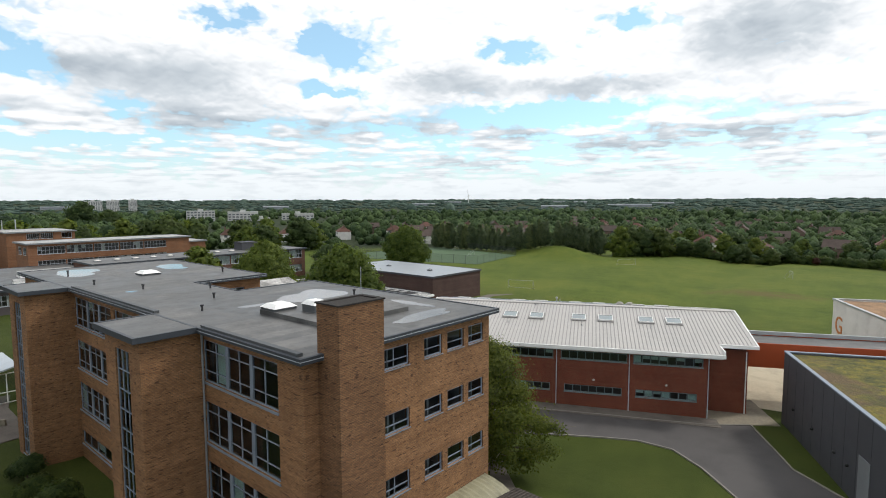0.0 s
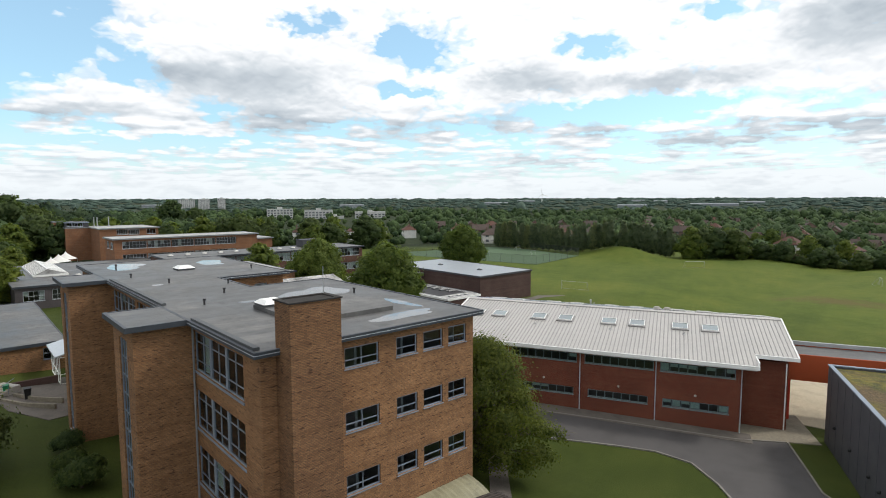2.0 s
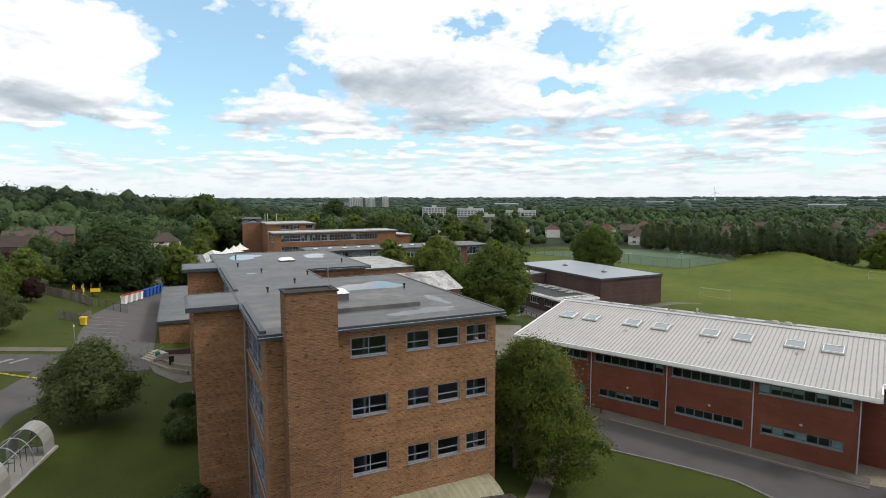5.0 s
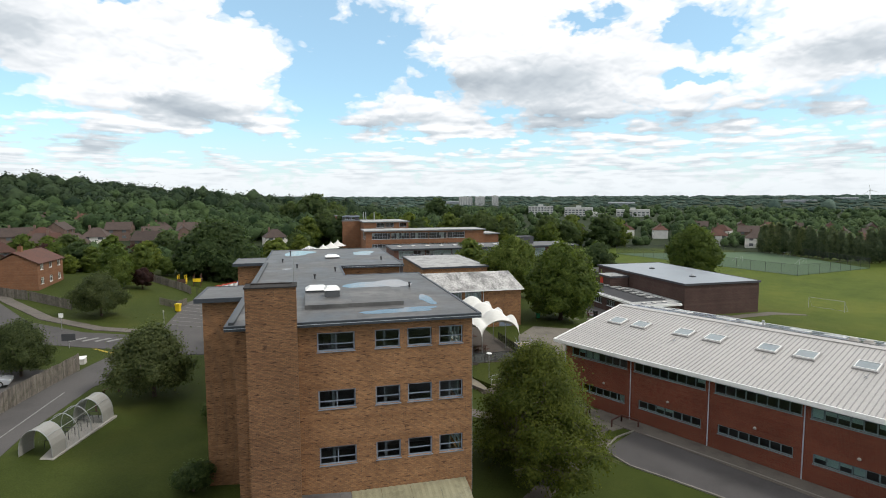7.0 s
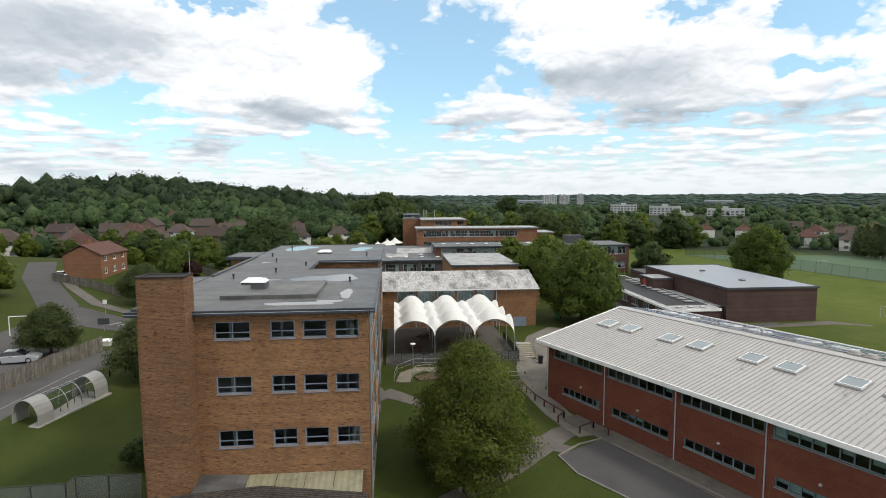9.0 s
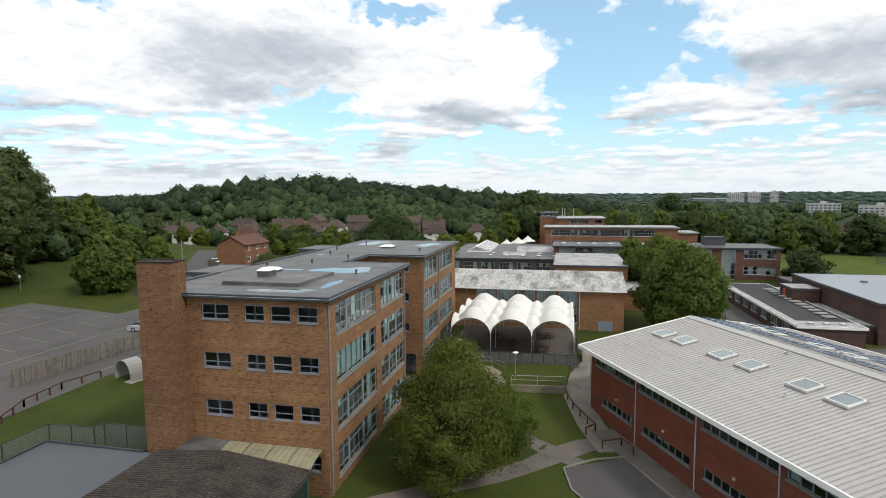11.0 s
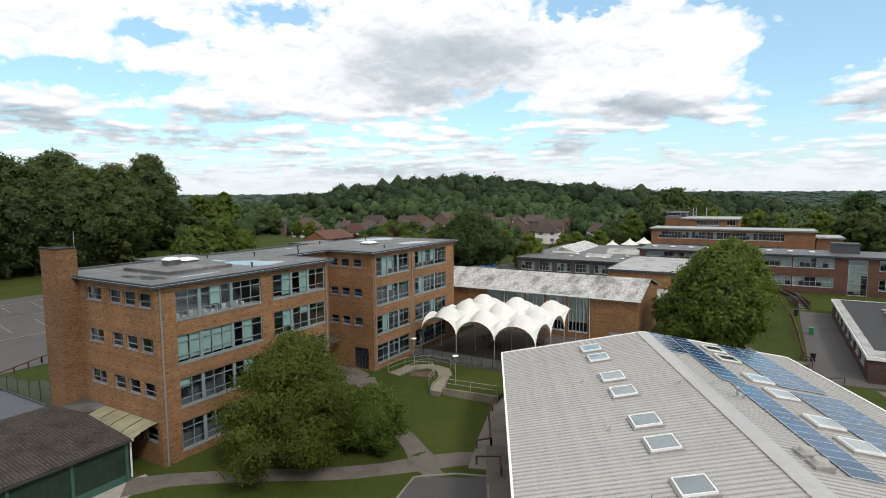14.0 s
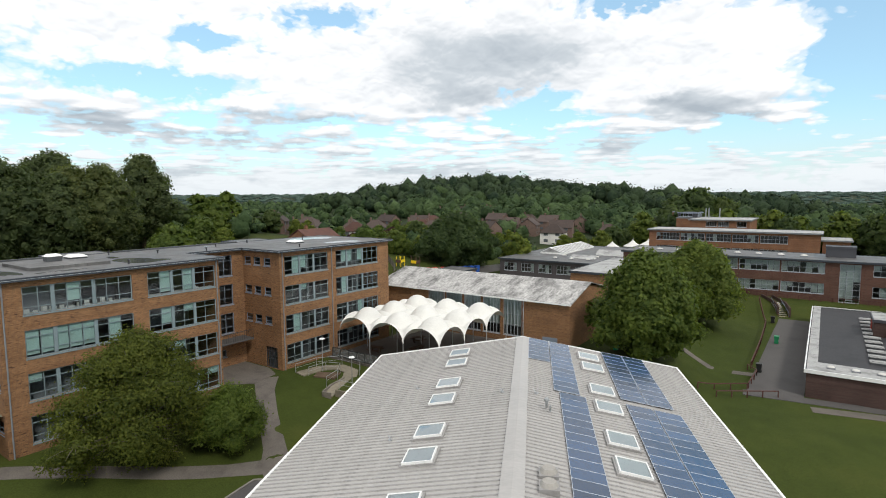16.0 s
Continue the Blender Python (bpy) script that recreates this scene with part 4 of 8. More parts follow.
        part("wall", Shape().box(10.7 + th, MX0, y1 - th, y1, -0.6, ROOF_Z), "brick_buff", b)
        tw.window(b, m - 0.95, m + 0.95, 0.5, 12.9, [0, 0.33, 0.66, 1], [i / 11 for i in range(12)], "frame_blue", 0.06)
    # ---- floors and inner walls behind the glass, the rooms' dimness put into their colour
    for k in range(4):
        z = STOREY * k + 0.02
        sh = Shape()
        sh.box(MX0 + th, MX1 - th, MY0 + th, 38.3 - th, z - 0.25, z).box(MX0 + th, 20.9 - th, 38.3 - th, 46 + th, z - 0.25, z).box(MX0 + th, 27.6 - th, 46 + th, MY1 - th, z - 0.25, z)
        part("floor_slab", sh, "interior_dim", b)
    sh = Shape()
    for y in (25.6, 30.6, 34.5, 50.3, 54.0, 58.5):
        sh.box(MX0 + 5.0, 21.0 if y in (34.5,) else MX1 - th, y, y + 0.12, 0.02, ROOF_Z - 0.1)
    sh.box(19.2, 19.35, MY0 + th, 38.2, 0.02, ROOF_Z - 0.1).box(22.3, 22.45, MY0 + th, 38.2, 0.02, ROOF_Z - 0.1)
    sh.box(17.2, 17.35, 38.2, MY1 - th, 0.02, ROOF_Z - 0.1).box(22.3, 22.45, 46 + th, MY1 - th, 0.02, ROOF_Z - 0.1)
    # added wall, blocks the view through the corner room
    sh.box(26.35, 26.45, MY0 + th, 25.6, 0.02, ROOF_Z - 0.1)
    part("partition", sh, "interior_wall", b)
    # ---- blinds in some of the windows
    rb = random.Random(5)
    for key in ("right", "rear_right", "left"):
        for w in wins[key]:
            n = len(w[4]) - 1
            for i in range(n):
                k = round((w[2] - SILL4) / STOREY)
                p = 0.95 if (key == "right" and k == 2 and w[0] < 5) else (0.6 if key == "right" and k == 3 and w[0] > 5 and i < 2 else 0.16)
                if rb.random() < p:
                    drop = rb.choice((0.35, 0.7, 0.95)) if p < 0.5 else 0.9
                    a, c = w[0] + (w[1] - w[0]) * w[4][i] + 0.05, w[0] + (w[1] - w[0]) * w[4][i + 1] - 0.05
                    sh = Shape()
                    F[key].block(sh, a, c, -0.215, -0.205, w[3] - (w[3] - w[2]) * drop, w[3] - 0.05)
                    part("window_blind", sh, "blind", b, "pale green roller blind")
    for w in wins["right"][-2:]:
        sh = Shape()
        F["right"].block(sh, w[0], w[1], -1.0, -0.36, rows4[3] - 0.68, rows4[3] + 0.02)
        part("window_bench", sh, "interior_light", b, "pale bench under the window")
    # ---- roof: deck, dark kerb and edge
    o = 0.42
    deck = [(MX0 - o, MY0 - o), (MX1 + o, MY0 - o), (MX1 + o, 38.3 + o), (20.9 + o, 38.3 + o), (20.9 + o, 46 - o), (27.6 + o, 46 - o), (27.6 + o, MY1 + o), (MX0 - o, MY1 + o)]
    sh = Shape().prism(deck, ROOF_Z, ROOF_Z + 0.24)
    roof = part("roof", sh, "felt", b, "grey felt flat roof")
    for y0, y1 in ((29.2, 33.95), (50.6, 55.3)):
        part("tower_roof", Shape().prism([(10.7 - o, y0 - o), (MX0 - o - 0.002, y0 - o), (MX0 - o - 0.002, y1 + o), (10.7 - o, y1 + o)], ROOF_Z + 0.01, ROOF_Z + 0.27), "felt", b)
        e = Shape()
        e.box(10.7 - o - 0.05, 10.7 - o + 0.12, y0 - o - 0.05, y1 + o + 0.05, ROOF_Z - 0.01, ROOF_Z + 0.30)
        e.box(10.7 - o + 0.12, MX0 - o - 0.052, y0 - o - 0.05, y0 - o + 0.12, ROOF_Z - 0.01, ROOF_Z + 0.30)
        e.box(10.7 - o + 0.12, MX0 - o - 0.052, y1 + o - 0.12, y1 + o + 0.05, ROOF_Z - 0.01, ROOF_Z + 0.30)
        part("roof_edge", e, "fascia_grey", b)
    part("roof_edge", edge_ring(deck, 0.05, 0.12, ROOF_Z - 0.02, ROOF_Z + 0.28), "fascia_grey", b, "dark grey roof edge trim")
    part("roof_edge", edge_ring(deck, 0.062, 0.0, ROOF_Z + 0.12, ROOF_Z + 0.15), "frame_grey", b, "thin pale drip line on the roof edge")
    e = Shape()
    e.box(MX0 - 0.28, MX0 + 0.02, MY0 + 0.02, 28.7, ROOF_Z + 0.241, ROOF_Z + 0.40).box(MX0 - 0.28, MX0 + 0.02, 34.6, 50.1, ROOF_Z + 0.241, ROOF_Z + 0.40)
    part("roof_upstand", e, "felt_edge", b)
    # raised deck with a rooflight
    part("roof_platform", Shape().box(17.75, 24.1, 23.4, 29.7, ROOF_Z + 0.24, ROOF_Z + 0.50), "felt", b)
    # ---- chimney
    c = Shape().box(14.68, 17.32, 18.4, MY0, -0.6, 16.2)
    ch = part("chimney", c, "brick_brown", b, "weathered brown brick chimney")
    cap = Shape()
    cap.box(14.62, 17.38, 18.34, 18.6, 16.2, 16.27).box(14.62, 17.38, MY0 - 0.15, MY0 + 0.06, 16.2, 16.27).box(14.62, 14.9, 18.6, MY0 - 0.15, 16.2, 16.27).box(17.1, 17.38, 18.6, MY0 - 0.15, 16.2, 16.27)
    part("chimney_cap", cap, "soot_and_flue_shade", b, "sooty worn chimney rim")
    # dark plate on the solid top, painting the shade of an open flue
    part("flue_floor", Shape().box(14.9, 17.1, 18.6, MY0 - 0.15, 16.2, 16.215), "soot_and_flue_shade", b)
    part("lightning_rod", Shape().tube((17.2, MY0 - 0.1, 14.2), (17.2, MY0 - 0.1, 17.6), 0.02, n=6), "steel", b)
    # ---- rain pipes
    for x, y in ((MX1 + 0.07, 20.25), (MX1 + 0.07, 38.0), (27.67, 46.35), (27.67, 54.0), (13.2, 34.2), (13.75, 28.9)):
        part("rain_pipe", Shape().tube((x, y, -0.1), (x, y, ROOF_Z - 0.1), 0.06, n=8), "trim_grey", b)
    # ---- balcony over the side door
    s = Shape().box(20.9, 23.0, 39.2, 45.6, 3.2, 3.38)
    bal = part("balcony", s, "asphalt_pale", b)
    s = Shape()
    for i in range(22):
        y = 39.25 + i * 0.3
        s.box(22.93, 22.96, y, y + 0.03, 3.38, 4.4)
    s.box(22.92, 22.97, 39.2, 45.6, 4.38, 4.44)
    part("railing", s, "dark_metal", bal)
    return b


build_main()


def sill_stacks():
    rg = random.Random(12)
    top = SILL4 + STOREY * 3 + 0.02
    for i in range(13):
        y = MY0 + (2.0 + i * 0.62 if i < 11 else 13.2 + i * 0.25)
        w, h = rg.uniform(.12, .26), rg.uniform(.12, .42)
        q = root("paper_stack", (27.1, y, top), "white stack of paper on the window bench", "papers", "stacks on the window bench", shift=False, rz=rg.uniform(-12, 12))
        part("sheets", Shape().box(-.15, .15, -w, w, 0, h), "white_paint", q)
        part("top_sheet", Shape().box(-.14, .16, -w * .9, w * .9, h, h + .015), "render_wall", q)


sill_stacks()


def rooflight(at, w, d, h, label):
    r = root("rooflight", at, label, "rooflight", "rooflights on the flat roof", shift=False)
    part("kerb", Shape().box(-w / 2, w / 2, -d / 2, d / 2, 0, h), "felt_edge", r)
    s = Shape()
    s.add([(-w / 2 - .05, -d / 2 - .05, h), (w / 2 + .05, -d / 2 - .05, h), (w / 2 + .05, d / 2 + .05, h), (-w / 2 - .05, d / 2 + .05, h),
           (-w / 3, -d / 3, h + .22), (w / 3, -d / 3, h + .22), (w / 3, d / 3, h + .22), (-w / 3, d / 3, h + .22)],
          [(3, 2, 1, 0), (4, 5, 6, 7), (0, 1, 5, 4), (1, 2, 6, 5), (2, 3, 7, 6), (3, 0, 4, 7)])
    part("dome", s, "white_paint", r, "white domed plastic cover")
    return r


RZ = ROOF_Z + 0.245
rooflight((18.6, 29.0, RZ + 0.25), 1.5, 1.5, 0.15, "white domed rooflight on the felt roof")
rooflight((19.6, 26.7, RZ + 0.25), 1.0, 1.2, 0.45, "white domed rooflight on a tall kerb")
rooflight((20.9, 54.0, RZ), 1.6, 1.6, 0.15, "white domed rooflight on the felt roof")


def roof_pipe(x, y, h=0.28):
    p = root("vent_pipe", (x, y, RZ - 0.003), "short dark vent pipe standing on the felt roof", "vent pipe", "vent pipes on the flat roof", shift=False)
    part("pipe", Shape().tube((0, 0, 0), (0, 0, h), 0.07), "dark_metal", p)
    part("cowl", Shape().tube((0, 0, h), (0, 0, h + 0.12), 0.11), "dark_metal", p)


for x, y in ((15.9, 33.2), (25.8, 30.5), (17.0, 45.0), (15.4, 50.6), (26.2, 50.2), (18.6, 37.0), (20.6, 41.5), (16.0, 59.5)):
    roof_pipe(x, y)


def puddle(x, y, rx, ry, seed):
    rg = random.Random(seed)
    n = 40
    ph = [rg.uniform(0, 6.28) for _ in range(5)]
    pts = []
    for i in range(n):
        a = 2 * math.pi * i / n
        k = 1 + sum(0.2 / (j + 1) * math.sin((j + 2) * a + ph[j]) for j in range(5))
        pts.append((x + rx * k * math.cos(a), y + ry * k * math.sin(a)))
    solid("puddle", Shape().prism(pts, RZ - 0.004, RZ + 0.003), "rain_water", "shallow puddle of rain water on the felt roof", "puddle", "puddles on the flat roof", at=(x, y, RZ))


for i, (x, y, a, c) in enumerate(((23.6, 21.7, 2.6, 0.7), (23.7, 32.5, 2.4, 2.2), (17.0, 60.5, 1.8, 3.0), (25.0, 58.5, 1.4, 2.4), (26.0, 25.0, 0.5, 1.6), (19.0, 32.2, 1.0, 0.5), (16.0, 44.5, 0.5, 0.3))):
    puddle(x, y, a, c, 20 + i)


def build_porch():
    b = root("glazed_porch", (12.6, 70, 0), "white framed glazed porch beside the kitchen block", "porch")
    f = Face((11.9, 70.0), (0, 1), (-1, 0))
    f.window(b, 0, 6.6, 0.1, 3.2, [0, .2, .4, .6, .8, 1], [0, .35, 1], "white_paint", .1, (), 0.0, 0.0)
    g = Face((11.9, 70.0), (1, 0), (0, -1))
    g.window(b, 0.0, 1.9, 0.1, 3.2, [0, .5, 1], [0, .35, 1], "white_paint", .1, (), 0.0, 0.0)
    part("roof", Shape().add([(11.5, 69.7, 3.25), (13.9, 69.7, 3.8), (13.9, 77.0, 3.8), (11.5, 77.0, 3.25), (11.5, 69.7, 3.4), (13.9, 69.7, 3.95), (13.9, 77.0, 3.95), (11.5, 77.0, 3.4)], [(0, 3, 2, 1), (4, 5, 6, 7), (0, 1, 5, 4), (1, 2, 6, 5), (2, 3, 7, 6), (3, 0, 4, 7)]), "frame_grey", b)


build_porch()

# ---------------------------------------------------------------- workshop hall with a ribbed sheet roof
HALL_AT, HALL_TURN = (44.8, 43.7, -1.6), math.degrees(math.atan2(-0.903, 0.43))
HALL_L, HALL_W, EAVE, RIDGE = 37.0, 26.0, 6.78, 9.02
RISE = (RIDGE - EAVE) / (HALL_W / 2)


def roof_at(w):
    return EAVE + RISE * min(w, HALL_W - w)


def build_hall():
    b = root("workshop_hall", HALL_AT, "two-storey red brick hall with a pale ribbed sheet roof", "building", rz=HALL_TURN, shift=False)
    th = 0.35
    side = Face((0, 0.9), (1, 0), (0, -1))
    up = [(1.7, 8.55), (9.3, 16.5), (17.3, 24.2), (24.8, 31.6)]
    lo = [(3.1, 8.35), (9.9, 16.2), (17.7, 23.7), (25.1, 31.1)]
    holes = [(a, c, 5.15, 6.08) for a, c in up] + [(a, c, 1.55, 2.36) for a, c in lo]
    sh = Shape()
    side.wall(sh, 0.9, 32.0, -0.8, 6.2, holes, th)
    part("wall", sh, "brick_red", b)
    for a, c in up:
        side.window(b, a, c, 5.15, 6.08, [i / 8 for i in range(9)], [0, 1], "frame_teal", 0.09, (), 0.08, 0.08)
    for a, c in lo:
        n = 7 if c - a > 5.6 else 6
        side.window(b, a, c, 1.55, 2.36, [i / n for i in range(n + 1)], [0, 1], "frame_teal", 0.09, (), 0.08, 0.08)
    sh = Shape()
    sh.box(31.65, 32.0, 0.9 + th, 3.6, -0.8, 6.2).box(32.0, 36.4, 3.6, 3.6 + th, -0.8, 6.5)
    part("wall", sh, "brick_red", b)
    prof = [(0.9 + th, -0.8), (25.1, -0.8), (25.1, 6.2), (13, roof_at(13) - 0.35), (0.9 + th, 6.2)]
    part("gable_wall", Shape().sweep_x(prof, 0.9, 0.9 + th), "brick_red", b)
    prof = [(3.6 + th, -0.8), (25.1, -0.8), (25.1, 6.2), (13, roof_at(13) - 0.35), (3.6 + th, 6.4)]
    part("gable_wall", Shape().sweep_x(prof, 36.05, 36.4), "brick_red", b)
    part("wall", Shape().box(0.9 + th, 36.05, 24.75, 25.1, -0.8, 6.2), "brick_red", b)
    # soffit band above the upper lights
    part("soffit", Shape().box(0.3, 33.3, 0.25, 0.88, 6.3, 6.42), "white_paint", b)
    part("inner_floor", Shape().box(1.3, 31.6, 1.3, 24.7, 3.6, 3.85), "interior_dim", b)
    part("partition", Shape().box(1.3, 31.6, 5.2, 5.35, -0.5, 3.6).box(1.3, 31.6, 5.2, 5.35, 3.85, 6.3), "interior_dim", b)
    rb = random.Random(9)
    for row, (z0, z1), n in ((up, (5.2, 6.05), 8), (lo, (1.6, 2.3), 7)):
        for k, (a, c) in enumerate(row):
            for i in range(n):
                p = 0.8 if k == 3 else (0.5 if (k == 1 and z0 < 3 and 2 <= i <= 4) or (k == 0 and z0 > 3 and i in (1, 2, 3)) else 0.06)
                if rb.random() < p:
                    s = Shape()
                    q = (c - a) / n
                    side.block(s, a + q * i + 0.06, a + q * (i + 1) - 0.06, -0.26, -0.25, z1 - (z1 - z0) * rb.choice((0.5, 0.55, 0.95)), z1)
                    part("window_blind", s, "blind", b)
    # roof slopes: the near corner steps back
    t = 0.16
    sh = Shape()
    for (s0, s1, w0) in ((0.0, 33.35, 0.0), (33.35, HALL_L, 2.7)):
        za, zb = roof_at(w0), roof_at(13)
        sh.add([(s0, w0, za - t), (s1, w0, za - t), (s1, 13, zb - t), (s0, 13, zb - t), (s0, w0, za), (s1, w0, za), (s1, 13, zb), (s0, 13, zb)],
               [(0, 3, 2, 1), (4, 5, 6, 7), (0, 1, 5, 4), (1, 2, 6, 5), (2, 3, 7, 6), (3, 0, 4, 7)])
    part("roof", sh, "sheet_roof", b, "pale grey ribbed metal sheet roof")
    za, zb = roof_at(HALL_W), roof_at(13)
    sh = Shape().add([(0, 13, zb - t), (HALL_L, 13, zb - t), (HALL_L, 26, za - t), (0, 26, za - t), (0, 13, zb), (HALL_L, 13, zb), (HALL_L, 26, za), (0, 26, za)],
                     [(0, 3, 2, 1), (4, 5, 6, 7), (0, 1, 5, 4), (1, 2, 6, 5), (2, 3, 7, 6), (3, 0, 4, 7)])
    part("roof", sh, "sheet_roof", b, "pale grey ribbed metal sheet roof")
    # eaves and verges in white
    sh = Shape()
    sh.box(-0.12, 33.47, -0.14, 0.0, EAVE - 0.30, EAVE + 0.06)
    part("fascia", sh, "white_paint", b)
    sh = Shape().box(33.35, 33.47, 0.0, 2.6, EAVE - 0.26, EAVE + 0.42).box(33.35, HALL_L + 0.12, 2.56, 2.7, roof_at(2.7) - 0.3, roof_at(2.7) + 0.06)
    part("fascia", sh, "white_paint", b)
    part("fascia", Shape().box(-0.12, HALL_L + 0.12, 26.0, 26.14, EAVE - 0.30, EAVE + 0.06), "white_paint", b)
    for s0, s1, w0 in ((-0.12, 0.02, 0.0), (HALL_L - 0.02, HALL_L + 0.12, 2.7)):
        prof = [(w0, roof_at(w0) - 0.3), (13, roof_at(13) - 0.3), (26, roof_at(26) - 0.3), (26, roof_at(26) + 0.09), (13, roof_at(13) + 0.09), (w0, roof_at(w0) + 0.09)]
        part("verge", Shape().sweep_x(prof, s0, s1), "white_paint", b)
    prof = [(12.45, roof_at(12.45) + 0.04), (13.55, roof_at(12.45) + 0.04), (13.55, roof_at(12.45) + 0.085), (13, roof_at(13) + 0.09), (12.45, roof_at(12.45) + 0.085)]
    part("ridge_cap", Shape().sweep_x(prof, 0.02, HALL_L - 0.02), "sheet_roof", b, "flat grey metal ridge cap")
    # pipes
    for s in (0.85, 9.0, 16.85, 24.4, 32.1):
        part("rain_pipe", Shape().tube((s, 0.82, -0.2), (s, 0.82, 6.3), 0.05), "frame_grey", b)
    part("rain_pipe", Shape().tube((36.2, 3.5, -0.2), (36.2, 3.5, 6.4), 0.06), "white_paint", b)
    for s in (5.9, 13.0, 20.8, 28.1):
        part("wall_lamp", Shape().ball((s, 0.80, 3.05), 0.13), "concrete", b, "round bulkhead lamp on the brick wall", smooth=True)
    return b


hall = build_hall()
HALL_M = pose(*HALL_AT, 0, 0, HALL_TURN)


def on_roof(s, w, lift=0.0):
    """A pose on the slope of the hall's roof: x along the ridge, y down or up the slope across."""
    tilt = math.degrees(math.atan(RISE)) * (1 if w < 13 else -1)
    return HALL_M @ pose(s, w, roof_at(w) + lift, tilt, 0, 0)


def build_roof_window(m):
    r = new("roof_window")
    r.empty_display_size = 0.3
    tagged(r, "white framed roof window on the ribbed sheet roof", "roof window", "roof windows of the hall")
    a, c = 0.82, 0.80
    part("kerb", Shape().box(-a - .1, a + .1, -c - .12, c + .12, 0.0, 0.13), "sheet_rib", r)
    s = Shape()
    s.box(-a, a, -c, -c + .07, .13, .25).box(-a, a, c - .07, c, .13, .25).box(-a, -a + .07, -c + .07, c - .07, .13, .25).box(a - .07, a, -c + .07, c - .07, .13, .25)
    part("frame", s, "white_paint", r)
    part("pane", Shape().quad((-a + .07, -c + .07, .215), (a - .07, -c + .07, .215), (a - .07, c - .07, .215), (-a + .07, c - .07, .215)), "skylight_glass", r)
    part("lining", Shape().box(-a + .07, a - .07, -c + .07, c - .07, .131, .14), "skylight_lining", r)
    r.matrix_basis = m
    return r


first = build_roof_window(on_roof(3.0, 7.75))
for s in (5.9, 10.8, 14.0, 19.0, 22.1, 26.6, 29.65):
    copy_thing(first, on_roof(s, 7.75 + 0.02 * s))
for s in (2.6, 5.4, 10.5, 13.65, 18.3, 21.45, 26.4, 29.5):
    copy_thing(first, on_roof(s, 18.35 + 0.02 * s))


def build_solar(m):
    r = new("solar_panel")
    r.empty_display_size = 0.3
    tagged(r, "dark blue solar panel in a thin pale frame", "solar panel", "solar panels on the hall roof")
    a, c = 0.50, 0.85
    s = Shape()
    s.box(-a, a, -c, -c + .018, .07, .115).box(-a, a, c - .018, c, .07, .115).box(-a, -a + .018, -c + .018, c - .018, .07, .115).box(a - .018, a, -c + .018, c - .018, .07, .115)
    part("frame", s, "panel_frame", r)
    part("glass_face", Shape().box(-a + .018, a - .018, -c + .018, c - .018, .08, .108), "solar_cell", r)
    part("rail", Shape().box(-a, a, -.5, -.45, 0.0, .07).box(-a, a, .45, .5, 0.0, .07), "steel", r)
    r.matrix_basis = m
    return r


panel = None
ARRAYS = ((0.6, 6, 14.35), (0.6, 12, 16.1), (0.6, 11, 20.55), (0.6, 11, 22.28), (13.1, 13, 16.45), (12.7, 14, 20.75), (12.7, 14, 22.5))
for s0, n, w in ARRAYS:
    for i in range(n):
        m = on_roof(s0 + 1.02 * i, w, 0.02)
        if panel is None:
            panel = build_solar(m)
        else:
            copy_thing(panel, m)

# ---------------------------------------------------------------- other school buildings
def flat_block(name, x0, x1, y0, y1, z0, z1, label, wall="brick_buff", roof="felt", edge="fascia_grey", over=0.35, sides=(), thick=0.35, roof_label="", blinds=0.0):
    """A flat-roofed block. sides: key of a face -> list of windows (u0, u1, z0, z1, columns, rows)."""
    b = root(name, ((x0 + x1) / 2, (y0 + y1) / 2, z0), label, "building")
    faces = {"f": (Face((x0, y0), (1, 0), (0, -1)), x1 - x0), "b": (Face((x0, y1), (1, 0), (0, 1)), x1 - x0),
             "r": (Face((x1, y0), (0, 1), (1, 0)), y1 - y0), "l": (Face((x0, y0), (0, 1), (-1, 0)), y1 - y0)}
    sides = dict(sides)
    for k, (f, n) in faces.items():
        ws = sides.get(k, [])
        sh = Shape()
        a, c = (0, n) if k in "fb" else (thick, n - thick)
        f.wall(sh, a, c, z0 - 0.8, z1 - 0.25, [w[:4] for w in ws], thick)
        part("wall", sh, wall, b)
        rb = random.Random(int(x0 * 7 + len(ws)))
        for w in ws:
            q = (w[1] - w[0]) / w[4]
            for i in range(w[4] if blinds else 0):
                if rb.random() < blinds:
                    s = Shape()
                    f.block(s, w[0] + q * i + .05, w[0] + q * (i + 1) - .05, -0.22, -0.21, w[3] - (w[3] - w[2]) * rb.choice((0.45, 0.9, 0.95)), w[3] - .06)
                    part("window_blind", s, "panel_pale", b)
            f.window(b, w[0], w[1], w[2], w[3], [i / w[4] for i in range(w[4] + 1)], [i / w[5] for i in range(w[5] + 1)], w[6] if len(w) > 6 else "frame_grey", 0.07, (), 0.08, 0.08)
    if sides:
        i = 3.0
        # added block behind the windows, room shade put into its dark colour
        part("core", Shape().box(x0 + i, x1 - i, y0 + i, y1 - i, z0, z1 - 0.3), "interior_dim", b)
    part("roof", Shape().box(x0 - over, x1 + over, y0 - over, y1 + over, z1 - 0.25, z1 - 0.03), roof, b, roof_label)
    e = Shape()
    o = over + 0.04
    for ya in (y0 - o, y1 + o - 0.14):
        e.box(x0 - o, x1 + o, ya, ya + 0.14, z1 - 0.35, z1 + 0.04)
    for xa in (x0 - o, x1 + o - 0.14):
        e.box(xa, xa + 0.14, y0 - o + 0.14, y1 + o - 0.14, z1 - 0.35, z1 + 0.04)
    part("roof_edge", e, edge, b)
    return b


